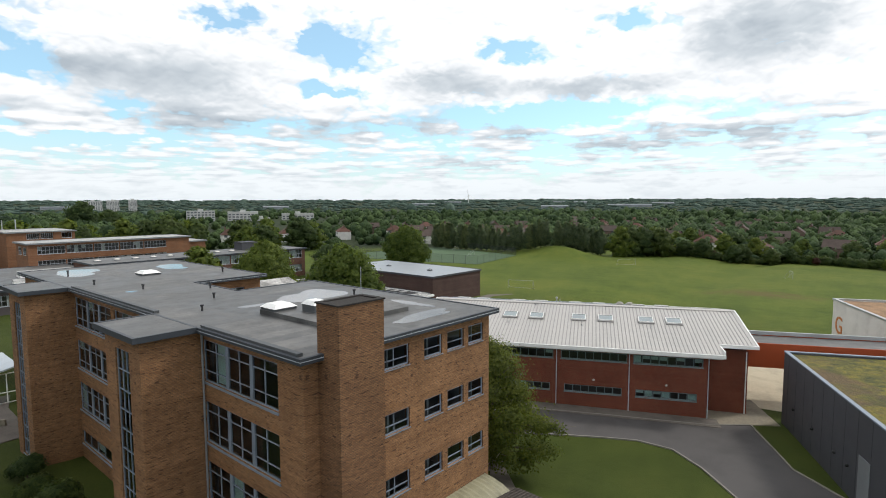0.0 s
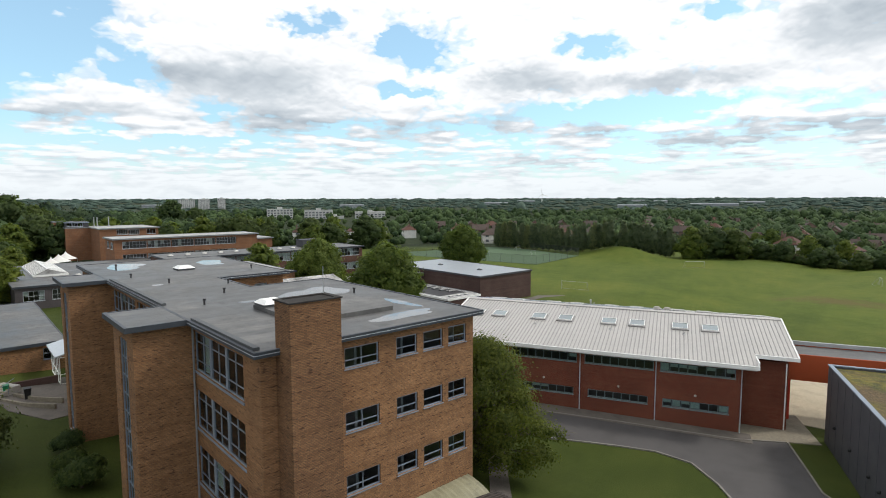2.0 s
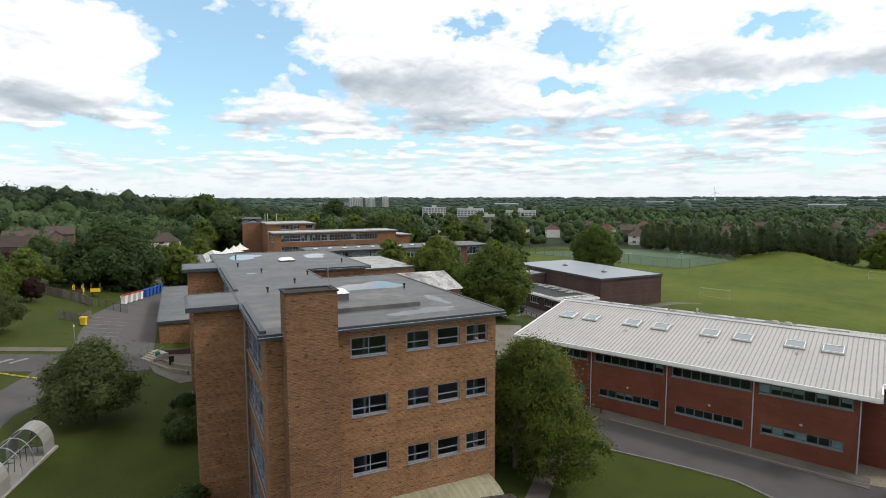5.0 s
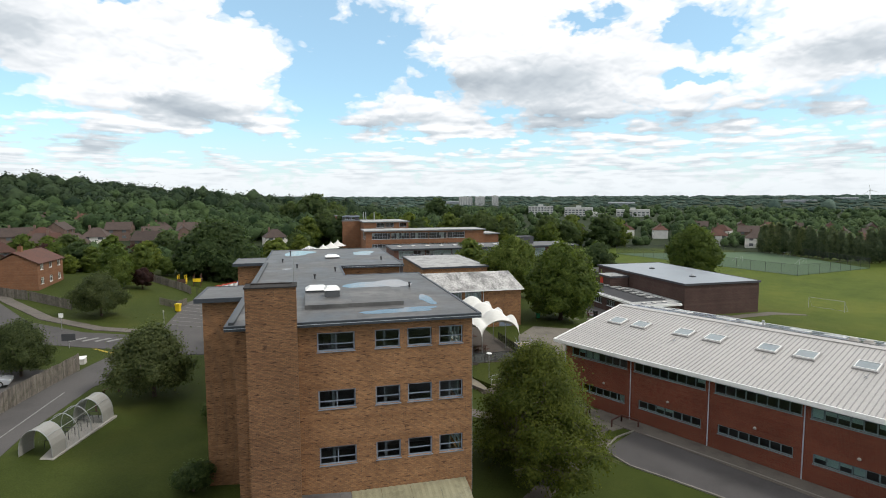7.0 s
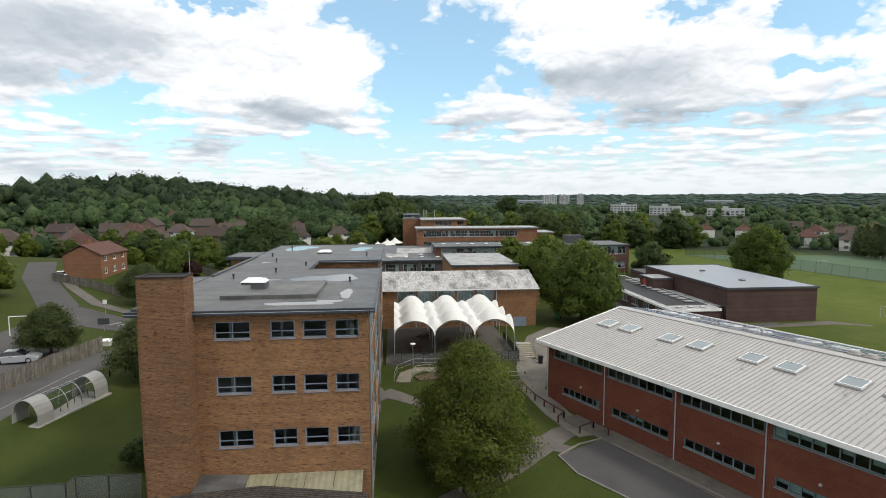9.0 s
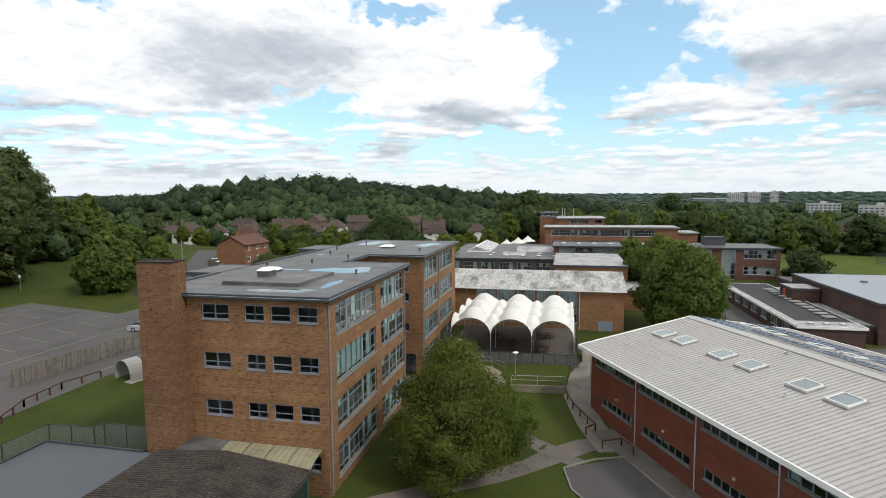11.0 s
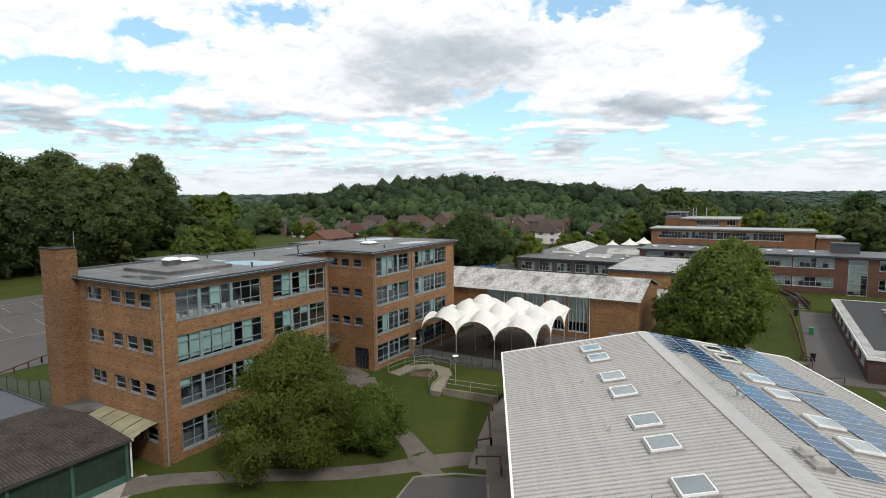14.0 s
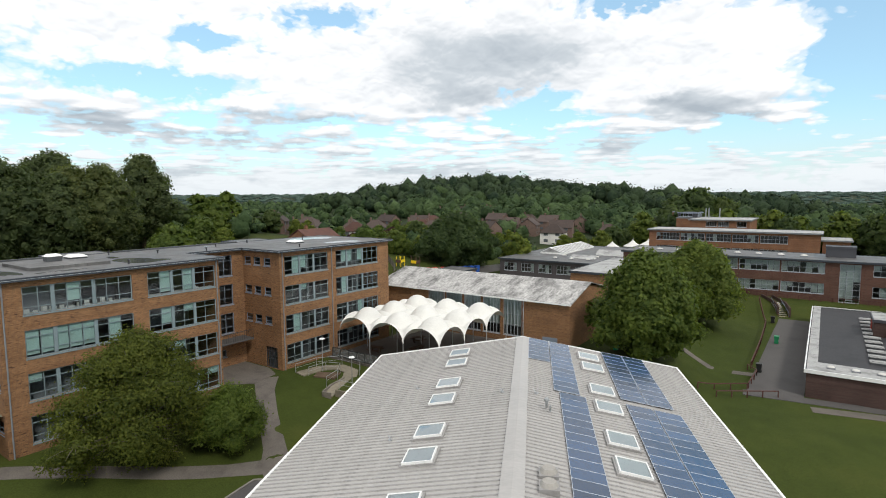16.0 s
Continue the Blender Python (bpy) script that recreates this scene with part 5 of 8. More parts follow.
def strip(n0, n1, step, wide, z0, z1, cols, rows, mat="frame_grey"):
    out, u = [], n0
    while u + wide <= n1 + 0.01:
        out.append((u, u + wide, z0, z1, cols, rows, mat))
        u += step
    return out


def curtain(f, u0, u1, z0, z1, d=-0.27):
    """A hung curtain with shallow folds, behind a window of face f."""
    s, n = Shape(), 22
    for k in range(n + 1):
        u = u0 + (u1 - u0) * k / n
        for z in (z0, z1):
            s.v.append(f.at(u, d + 0.035 * math.sin(k * 1.9), z))
    s.f = [(2 * k, 2 * k + 2, 2 * k + 3, 2 * k + 1) for k in range(n)]
    return s


# gymnasium with an asbestos sheet roof
def build_gym():
    b = root("gymnasium", (40, 79, 0), "buff brick gymnasium with a mossy pale sheet roof", "building")
    x0, x1, y0, y1 = 20.0, 52.0, 71.6, 86.0
    f = Face((x0, y0), (1, 0), (0, -1))
    ws = [(u, u + 2.75, 1.0, 5.95) for u in (9.7, 12.95, 16.05, 19.2, 22.45)]
    sh = Shape()
    f.wall(sh, 0, x1 - x0, -1.2, 6.05, ws, 0.35)
    part("wall", sh, "brick_buff", b)
    for w in ws:
        f.window(b, *w, [0, 0.2, 0.4, 0.6, 0.8, 1], [0, 0.3, 0.6, 1], "frame_grey", 0.06, (), 0.08, 0.1)
        part("curtain", curtain(f, w[0] + .05, w[1] - .05, 2.3, 5.9, -0.22), "panel_pale", b, "pale long curtain behind the glass")
    prof = [(y0 + .35, -1.2), (y1, -1.2), (y1, 6.2), (78.5, 7.95), (y0 + .35, 6.05)]
    part("gable_wall", Shape().sweep_x(prof, x1 - .35, x1), "brick_buff", b)
    part("gable_wall", Shape().sweep_x(prof, x0, x0 + .35), "brick_buff", b)
    part("wall", Shape().box(x0 + .35, x1 - .35, y1 - .35, y1, -1.2, 6.1), "brick_buff", b)
    # added dark block in place of the shaded hall inside
    part("core", Shape().box(x0 + 3, x1 - 3, y0 + 3, y1 - 3, 0, 6), "interior_dim", b)
    prof = [(y0 - .4, 6.1), (78.5, 8.05), (y1 + .4, 6.25), (y1 + .4, 6.37), (78.5, 8.2), (y0 - .4, 6.24)]
    part("roof", Shape().sweep_x(prof, x0 - .2, x1 + .35), "asbestos", b, "lichen-stained pale grey corrugated sheet roof")
    part("gutter", Shape().box(x0 - .2, x1 + .35, y0 - .52, y0 - .40, 6.02, 6.2), "white_paint", b)
    part("rain_pipe", Shape().tube((32.65, y0 - .1, -.5), (32.65, y0 - .1, 6.0), .06), "frame_grey", b)
    part("rain_pipe", Shape().tube((45.5, y0 - .1, -.5), (45.5, y0 - .1, 6.0), .06), "frame_grey", b)
    part("door", Shape().box(48.3, 50.4, y0 - .03, y0 + .02, -0.9, 1.5), "frame_blue", b, "blue painted double door")
    return b


build_gym()

# sports hall of dark brick
sp = flat_block("sports_hall", 89.0, 106.3, 79.0, 111.5, -2.2, 4.2, "dark brown brick sports hall with a flat blue-grey roof", "brick_dark", "felt_sheen", "clad_grey", 0.2)
flat_block("sports_annex", 82.5, 88.9, 80.0, 116.0, -2.2, 0.6, "low dark brick changing block with a pale flat roof", "brick_dark", "felt_pale", "clad_grey", 0.15)
flat_block("link_block", 89.5, 95.5, 111.9, 121.0, -2.2, 2.2, "low dark brick annex with a flat roof", "brick_dark", "felt", "clad_grey", 0.15)
# stair box on the changing block, with a red door
sb = flat_block("stair_box", 84.2, 88.8, 98.0, 104.0, 0.57, 3.2, "small brick stair box with a flat pale roof", "brick_dark", "felt_pale", "clad_grey", 0.1)
part("door", Shape().box(84.14, 84.2, 101.0, 102.3, 0.6, 2.7), "plastic_red", sb, "red painted door")
for vx, vy in ((97.0, 87.0), (97.0, 101.0)):
    rv = root("roof_cowl", (vx, vy, 4.17), "small grey cowl on the sports hall roof", "roof vent", "cowls on the sports hall", shift=False)
    part("base", Shape().box(-.45, .45, -.45, .45, 0, .25), "felt_edge", rv)
    part("cap", Shape().tube((0, 0, .25), (0, 0, .55), .4, .3, 12), "steel", rv)
# long low classrooms by the path
flat_block("low_classroom", 77.3, 86.2, 76.5, 117.5, -2.4, 0.95, "long low brown brick classroom with a worn flat roof", "brick_dark", "felt_dark", "white_paint", 0.2,
           {"l": strip(3, 39, 5.0, 3.2, -1.0, 0.3, 4, 1)})
low_edge = root("roof_margin", (81.7, 78, 0.92), "pale weathered margin of the felt roof", "roof covering")
part("sheet", Shape().box(77.3, 86.2, 76.5, 80.2, 0.92, 0.95), "felt_pale", low_edge)
part("sheet", Shape().box(77.3, 78.3, 80.21, 117.4, 0.92, 0.95), "felt_pale", low_edge)
# brick hall with a flat roof
flat_block("assembly_hall", 41.3, 55.3, 98.6, 122.5, 0.0, 6.6, "buff brick hall with a stained flat roof", "brick_buff", "felt_pale", "fascia_grey", 0.25)
flat_block("lobby_block", 46.5, 57.0, 88.0, 98.5, 0.0, 3.6, "single-storey brick lobby with a flat roof", "brick_buff", "felt_pale", "fascia_grey", 0.25, {"r": [(2, 4.5, 0.2, 2.4, 2, 2)]})
# single-storey classrooms
flat_block("courtyard_block", 12.0, 44.5, 126.0, 168.0, 0.6, 4.6, "single-storey dark panelled classrooms with a cluttered felt roof", "panel_dark", "felt", "fascia_grey", 0.35,
           {"f": strip(1.2, 31, 4.6, 3.4, 1.6, 3.6, 4, 2), "r": strip(2, 40, 5, 3.6, 1.6, 3.6, 4, 2)}, blinds=0.35)
flat_block("kitchen_block", 7.0, 13.4, 77.5, 112.0, 0.4, 3.6, "single-storey brick kitchen block with a grey felt roof", "brick_buff", "felt", "fascia_grey", 0.25,
           {"f": [(4.2, 6.0, 1.5, 2.9, 2, 2, "frame_blue")]})
# science block, two storeys
flat_block("science_block", 40.5, 94.0, 132.5, 146.0, -0.6, 7.4, "long two-storey plum brick science block with ribbon windows", "brick_plum", "felt", "fascia_grey", 0.4,
           {"f": strip(1.4, 38.2, 7.4, 7.1, 4.8, 6.9, 7, 2) + strip(1.4, 38.2, 7.4, 7.1, 0.9, 2.9, 7, 2) + [(40.4, 43.6, -0.4, 6.8, 3, 6)] + strip(45.4, 53, 7.4, 7.1, 4.8, 6.9, 7, 2) + strip(45.4, 53, 7.4, 7.1, 0.9, 2.9, 7, 2), "r": strip(1.5, 12.5, 5.6, 4.6, 4.6, 6.6, 4, 2) + strip(1.5, 12.5, 5.6, 4.6, 0.9, 2.8, 4, 2)}, blinds=0.6)
flat_block("plant_room", 78.6, 83.5, 139.6, 143.6, 7.4, 9.5, "dark plant room box on the science block roof", "clad_grey", "clad_grey", "clad_grey", 0.05)
# three-storey block and tower far back
flat_block("long_block", 37.0, 77.5, 168.5, 180.0, 0.5, 10.3, "three-storey red-brown brick block with ribbon windows", "brick_far", "felt_pale", "trim_grey", 0.5,
           {"f": strip(2, 40, 6.4, 6.1, 7.4, 9.4, 7, 2) + strip(2, 40, 6.4, 6.1, 3.8, 5.8, 7, 2), "l": strip(1.5, 10, 4.5, 3.0, 7.2, 9.2, 3, 2)}, blinds=0.15)
flat_block("end_wing", 77.9, 83.6, 170.5, 181.5, 0.5, 8.6, "low end wing of the brick block with a pale roof", "brick_far", "felt_pale", "trim_grey", 0.4)
flat_block("upper_storey", 40.4, 58.3, 207.0, 230.0, 0.5, 11.6, "upper brick storey with a pale flat roof", "brick_far", "felt_pale", "trim_grey", 0.4,
           {"f": strip(5, 12, 3.6, 3.3, 9.3, 11.0, 6, 1) + [(14.2, 17.0, 9.3, 11.0, 3, 1)]})
flat_block("stair_block", 33.0, 40.38, 222.0, 234.0, 0.5, 11.6, "brick stair block carrying a glazed plant box", "brick_far", "felt", "trim_grey", 0.1)
flat_block("plant_box", 33.3, 40.0, 222.6, 233.0, 11.6, 13.4, "blue-grey glazed plant box on the stair block roof", "clad_grey", "clad_grey", "frame_blue", 0.2,
           {"f": strip(0.3, 6.5, 1.6, 1.5, 11.9, 13.1, 2, 1), "r": strip(0.4, 10, 2.0, 1.9, 11.9, 13.1, 2, 1)})
flat_block("brick_shaft", 30.4, 32.98, 227.0, 232.0, 0.5, 13.6, "tall plain brick shaft beside the stair block", "brick_far", "felt", "trim_grey", 0.06)


# white stretched canopy over the terrace
def build_terrace():
    x0, x1, y0, y1 = 28.2, 45.0, 52.6, 71.2
    s = Shape().box(x0, x1, y0, y1, -1.4, 0.25)
    solid("terrace", s, "terrace_floor", "raised concrete terrace under the canopy", "terrace", kind="structure", at=(36, 62, -1.4))
    f = root("terrace_fence", (36, y0, 0.25), "grey mesh fence along the terrace edge", "fence")
    for i in range(13):
        x = x0 + 0.6 + i * (x1 - x0 - 0.7) / 12
        part("post", Shape().box(x - .03, x + .03, y0 + .06, y0 + .12, 0.25, 1.5), "dark_metal", f)
    part("mesh_panel", Shape().box(x0 + .6, x1 - .1, y0 + .085, y0 + .095, 0.33, 1.42), "grille", f)
    part("top_rail", Shape().box(x0 + .6, x1 - .1, y0 + .065, y0 + .115, 1.42, 1.48), "dark_metal", f)
    for i in range(9):
        y = y0 + 0.9 + i * 1.15
        part("post", Shape().box(x1 - .12, x1 - .06, y - .03, y + .03, 0.25, 1.5), "dark_metal", f)
    part("mesh_panel", Shape().box(x1 - .095, x1 - .085, y0 + .2, y0 + 10.2, 0.33, 1.42), "grille", f)


build_terrace()


def build_canopy():
    b = root("canopy", (36.85, 61.2, 0.25), "white fabric canopy of nine linked arched vaults on slim posts", "canopy")
    X0, Y0, M, SZ = 29.25, 53.45, 5.07, 3.15
    n = 32
    for i in range(3):
        for j in range(3):
            cx, cy = X0 + M * (i + .5), Y0 + M * (j + .5)
            sh = Shape()
            for b_ in range(n + 1):
                for a in range(n + 1):
                    u, v = 2 * a / n - 1, 2 * b_ / n - 1
                    ru, rv = math.sqrt(max(0, 1 - u * u)), math.sqrt(max(0, 1 - v * v))
                    # an arch on each of the four edges, a dip behind it, a dome over the middle
                    A = 2.25 * ru * (1 - 0.27 * math.exp(-((abs(v) - 0.6) / 0.24) ** 2))
                    B = 2.25 * rv * (1 - 0.27 * math.exp(-((abs(u) - 0.6) / 0.24) ** 2))
                    z = SZ + (A ** 12 + B ** 12) ** (1 / 12) + 0.70 * max(0.0, 1 - (u * u + v * v) / 0.55) ** 0.7
                    sh.v.append((cx + u * M / 2, cy + v * M / 2, z))
            m = n + 1
            sh.f = [(q * m + p, q * m + p + 1, (q + 1) * m + p + 1, (q + 1) * m + p) for q in range(n) for p in range(n)]
            part("vault", sh, "membrane", b, smooth=True)
    for i in range(4):
        for j in range(4):
            x, y = X0 + M * i, Y0 + M * j
            p = part("post", Shape().tube((x, y, 0.25), (x, y, SZ), 0.06), "steel", b)
    return b


build_canopy()

# ---------------------------------------------------------------- trees
def leaf_blades(centres, normals, size, rg, corners=4):
    """Many small leaf blades, of three or four corners, as one mesh's points."""
    n = len(centres)
    r = rg.normal(size=(n, 3))
    t = np.cross(normals, r)
    t /= np.linalg.norm(t, axis=1, keepdims=True) + 1e-9
    b = np.cross(normals, t)
    s = size * rg.uniform(0.6, 1.35, size=(n, 1))
    if corners == 3:
        return np.stack([centres - t * s * 0.55, centres + t * s * 0.4 - b * s * 0.5, centres + t * s * 0.45 + b * s * 0.5], 1).reshape(-1, 3)
    return np.stack([centres - t * s * 0.5, centres - b * s * 0.36, centres + t * s * 0.62, centres + b * s * 0.36], 1).reshape(-1, 3)


def blades_mesh(name, v, mat, corners=4, extra=None, nrm=None):
    """A mesh of separate blades, with other points and triangles joined on."""
    n = len(v) // corners
    me = bpy.data.meshes.new(name)
    me.vertices.add(len(v) + (len(extra[0]) if extra else 0))
    allv = np.concatenate([v, extra[0]]) if extra else v
    me.vertices.foreach_set("co", allv.astype(np.float32).ravel())
    tri = extra[1] + len(v) if extra else np.zeros((0, 3), int)
    me.loops.add(n * corners + len(tri) * 3)
    me.loops.foreach_set("vertex_index", np.concatenate([np.arange(n * corners), tri.ravel()]).astype(np.int32))
    me.polygons.add(n + len(tri))
    starts = np.concatenate([np.arange(n) * corners, n * corners + np.arange(len(tri)) * 3]).astype(np.int32)
    me.polygons.foreach_set("loop_start", starts)
    me.materials.append(MATS[mat])
    me.update(calc_edges=True)
    if nrm is not None:
        # blades are shaded by the swell of the bough that they belong to
        me.normals_split_custom_set_from_vertices(nrm.tolist())
    return me


ICO = {}


def ico(sub):
    if sub not in ICO:
        bm = bmesh.new()
        bmesh.ops.create_icosphere(bm, subdivisions=sub, radius=1.0)
        bm.verts.ensure_lookup_table()
        ICO[sub] = (np.array([v.co[:] for v in bm.verts]), np.array([[v.index for v in f.verts] for f in bm.faces]))
        bm.free()
    return ICO[sub]


def crown_lobes(lobes, count, rg, spread=0.2, twig=9, lump=0.5):
    """Leaves scattered over a set of lobes (x, y, z, rx, ry, rz), thick near their skins, gathered in twigs."""
    w = np.array([l[3] * l[4] + l[4] * l[5] + l[3] * l[5] for l in lobes])
    w = w / w.sum()
    cs, ns, swell = [], [], []
    mid = np.average([l[:3] for l in lobes], axis=0, weights=w)
    for l, f in zip(lobes, w):
        k = max(1, int(count * f / twig))
        d = rg.normal(size=(k, 3))
        d /= np.linalg.norm(d, axis=1, keepdims=True)
        d[:, 2] = np.where(d[:, 2] < -0.45, -d[:, 2], d[:, 2])
        d /= np.linalg.norm(d, axis=1, keepdims=True)
        rad = 0.60 + 0.46 * rg.beta(2.4, 1.3, size=(k, 1))
        rad *= 1 + 0.10 * np.sin(d[:, :1] * 5 + l[0]) + 0.10 * np.sin(d[:, 1:2] * 6 + l[1]) + 0.08 * np.sin(d[:, 2:3] * 7)
        c = np.array(l[:3]) + d * rad * np.array(l[3:6])
        c = np.repeat(c, twig, 0) + rg.normal(size=(k * twig, 3)) * spread * min(l[3:6])
        nn = np.repeat(d, twig, 0) + rg.normal(size=(k * twig, 3)) * 0.42 + np.array([0, 0, 0.45])
        nn /= np.linalg.norm(nn, axis=1, keepdims=True)
        cs.append(c)
        ns.append(nn)
        q = c - mid
        q /= np.linalg.norm(q, axis=1, keepdims=True) + 1e-9
        q = lump * np.repeat(d + rg.normal(size=d.shape) * 0.25, twig, 0) + 0.55 * q + 0.55 * nn
        swell.append(q / np.linalg.norm(q, axis=1, keepdims=True))
    return np.concatenate(cs), np.concatenate(ns), np.concatenate(swell)


def tree_meshes(lobes, trunk_h, trunk_r, count, size, mat, seed, core=0.66, spread=0.2, corners=3, twigs=1, foot=(0, 0), bark="bark", boughs=None):
    """Trunk and crown of a tree. boughs: thin bare branches that show among the leaves."""
    rg = np.random.default_rng(seed)
    c, n, q = crown_lobes(lobes, count, rg, spread)
    v = leaf_blades(c, n, size, rg, corners)
    iv, it = ico(2)
    ev, et, k = [], [], 0
    for l in lobes:
        p = iv * (1 + 0.12 * rg.normal(size=(len(iv), 1))) * np.array(l[3:6]) * core + np.array(l[:3])
        ev.append(p)
        et.append(it + k)
        k += len(iv)
    ev = np.concatenate(ev)
    en = ev - c.mean(0)
    en /= np.linalg.norm(en, axis=1, keepdims=True)
    crown = blades_mesh("crown", v, mat, corners, (ev, np.concatenate(et)), np.concatenate([np.repeat(q, corners, 0), en]))
    sh = Shape()
    rr = random.Random(seed)
    fx, fy = foot
    top = (fx + rr.uniform(-.2, .2), fy + rr.uniform(-.2, .2), trunk_h)
    m5 = 6 if twigs > 1 else 5
    sh.tube((fx, fy, -0.4), (fx, fy, 0.25), trunk_r * 1.5, trunk_r * 1.1)
    sh.tube((fx, fy, 0.25), top, trunk_r * 1.1, trunk_r * 0.75)
    for l in lobes:
        e = Vector((l[0], l[1], l[2] + 0.2 * l[5]))
        m = Vector(top) + (e - Vector(top)) * 0.5 + Vector((0, 0, -0.1 * l[5]))
        sh.tube(top, m, trunk_r * 0.55, trunk_r * 0.35, m5)
        sh.tube(m, e, trunk_r * 0.35, trunk_r * 0.12, m5)
        for _ in range(twigs if twigs > 1 else 0):
            q = e + Vector((rr.uniform(-1, 1) * l[3], rr.uniform(-1, 1) * l[4], rr.uniform(-.2, .8) * l[5])) * 1.0
            sh.tube(m + (e - m) * rr.uniform(0.2, 0.9), q, trunk_r * 0.2, trunk_r * 0.05, 5)
    for _ in range(boughs or 0):
        # a bare branch that runs out just under the skin of the crown
        l = lobes[rr.randrange(1, len(lobes))]
        a = rr.uniform(0, 6.28)
        p = Vector((l[0], l[1], l[2] + 0.3 * l[5]))
        out = (Vector((p.x, p.y, 0)) * 0.15 + Vector((math.cos(a) * l[3], math.sin(a) * l[4], l[5] * rr.uniform(-.3, .7)))) * 1.0
        m = p + out * 0.55 + Vector((0, 0, 0.12 * l[5]))
        sh.tube(p, m, 0.022, 0.017, 4)
        sh.tube(m, p + out * 1.04, 0.017, 0.008, 4)
    trunk = make_mesh("trunk", sh, bark)
    return trunk, crown


TREES = {}


def tree(kind, x, y, label, scale=1.0, rz=0.0, z=None, category="tree", group="", sz=1.0):
    trunk, crown = TREES[kind]
    r = new("tree" if category == "tree" else category.replace(" ", "_"))
    r.empty_display_size = 0.3
    z = ground_z(x, y) if z is None else z
    r.matrix_world = pose(x, y, z, 0, 0, rz) @ Matrix.Diagonal((scale, scale, scale * sz, 1))
    tagged(r, label, category, group)
    for nm, me in (("trunk", trunk), ("crown", crown)):
        o = new(nm, me)
        o.parent = r
    return r


def lobes_round(R, H, base, seed, k=7, fill=0.62):
    """A crown of k lobes inside a rough ellipsoid of radius R from base to H."""
    rg = random.Random(seed)
    mid, hz = (base + H) / 2, (H - base) / 2
    out = [(0, 0, mid, R * 0.72, R * 0.72, hz * 0.8)]
    for i in range(k):
        a = 2 * math.pi * i / k + rg.uniform(-.3, .3)
        zz = rg.uniform(-0.45, 0.55)
        rr = R * 0.58 * math.sqrt(max(0.1, 1 - zz * zz))
        q = rg.uniform(0.8, 1.15)
        out.append((rr * math.cos(a), rr * math.sin(a), mid + zz * hz, R * 0.46 * q, R * 0.46 * q, hz * 0.48 * q))
    out.append((rg.uniform(-.15, .15) * R, rg.uniform(-.15, .15) * R, mid + hz * 0.55, R * 0.5, R * 0.5, hz * 0.45))
    return out


def lobes_spread(R, H, base, seed, k=26, low=0.3, fat=0.30):
    """A loose crown of many small lobes, widest low down, with bays and jutting boughs."""
    rg = random.Random(seed)
    out = [(0, 0, base + (H - base) * 0.42, R * 0.55, R * 0.55, (H - base) * 0.36)]
    for i in range(k):
        f = (i + rg.random()) / k
        ring = R * (0.5 + 0.5 * min(1, f / low) if f < low else ((1 - f) / (1 - low)) ** 0.62)
        a = i * 2.4 + rg.uniform(-.35, .35)
        d = ring * rg.uniform(0.52, 0.86)
        s = R * fat * rg.uniform(0.72, 1.2)
        out.append((d * math.cos(a), d * math.sin(a), base + s * 0.5 + f * (H - base - s * 1.3), s, s, s * rg.uniform(0.6, 0.85)))
    return out


def lobes_maple(rx, ry, H, base, seed, k=40):
    """A broad maple, longer one way than the other: drooping tiers of boughs under a ragged top."""
    rg = random.Random(seed)
    out = [(0, 0, base + (H - base) * 0.45, rx * 0.5, ry * 0.52, (H - base) * 0.32)]
    for i in range(k):
        f = (i + rg.random()) / k
        ring = 0.80 + 0.2 * f / 0.3 if f < 0.3 else ((1 - f) / 0.7) ** 0.55
        a = i * 2.4 + rg.uniform(-.5, .5)
        d = ring * rg.uniform(0.45, 0.98)
        s = rx * rg.uniform(0.21, 0.36)
        x, y = d * rx * math.cos(a), d * ry * math.sin(a)
        out.append((x, y, base + s * 0.4 + f * (H - base - s) + rg.uniform(-.3, .3), s * 1.15, s * 1.25, s * rg.uniform(0.42, 0.62)))
    return out


TREES["lawn_maple"] = tree_meshes(lobes_maple(3.8, 6.8, 10.6, 0.7, 3, 58), 2.4, 0.26, 80000, 0.165, "leaf_maple", 3, 0.40, 0.55, 4, 3, (-1.4, -0.2), "bark_pale", 60)
TREES["lawn_small"] = tree_meshes(lobes_spread(3.25, 5.9, 0.3, 4, 24, 0.32, 0.27), 1.5, 0.14, 26000, 0.17, "leaf_bright", 4, 0.5, 0.3, 4, 2)
TREES["road_tree"] = tree_meshes(lobes_spread(4.7, 7.4, 0.9, 5, 30, 0.3, 0.24), 2.2, 0.18, 42000, 0.20, "leaf_olive", 5, 0.45, 0.34, 3, 3, (0, 0), "bark", 20)
TREES["chestnut"] = tree_meshes(lobes_spread(7.4, 13.4, 0.3, 6, 44, 0.35, 0.26), 3.0, 0.4, 52000, 0.37, "leaf_green", 6, 0.62, 0.22, 3, 2)
TREES["oak_a"] = tree_meshes(lobes_spread(7.0, 14.0, -1.4, 7, 18, 0.4, 0.36), 4.0, 0.45, 4600, 0.84, "leaf_dark", 7, 0.8)
TREES["oak_b"] = tree_meshes(lobes_spread(6.2, 12.5, -1.4, 8, 16, 0.42, 0.37), 4.0, 0.4, 4300, 0.80, "leaf_green", 8, 0.8)
TREES["lime"] = tree_meshes(lobes_spread(4.6, 10.0, 0.6, 9, 16, 0.4, 0.34), 3.0, 0.3, 8200, 0.44, "leaf_lime", 9, 0.72, 0.3)
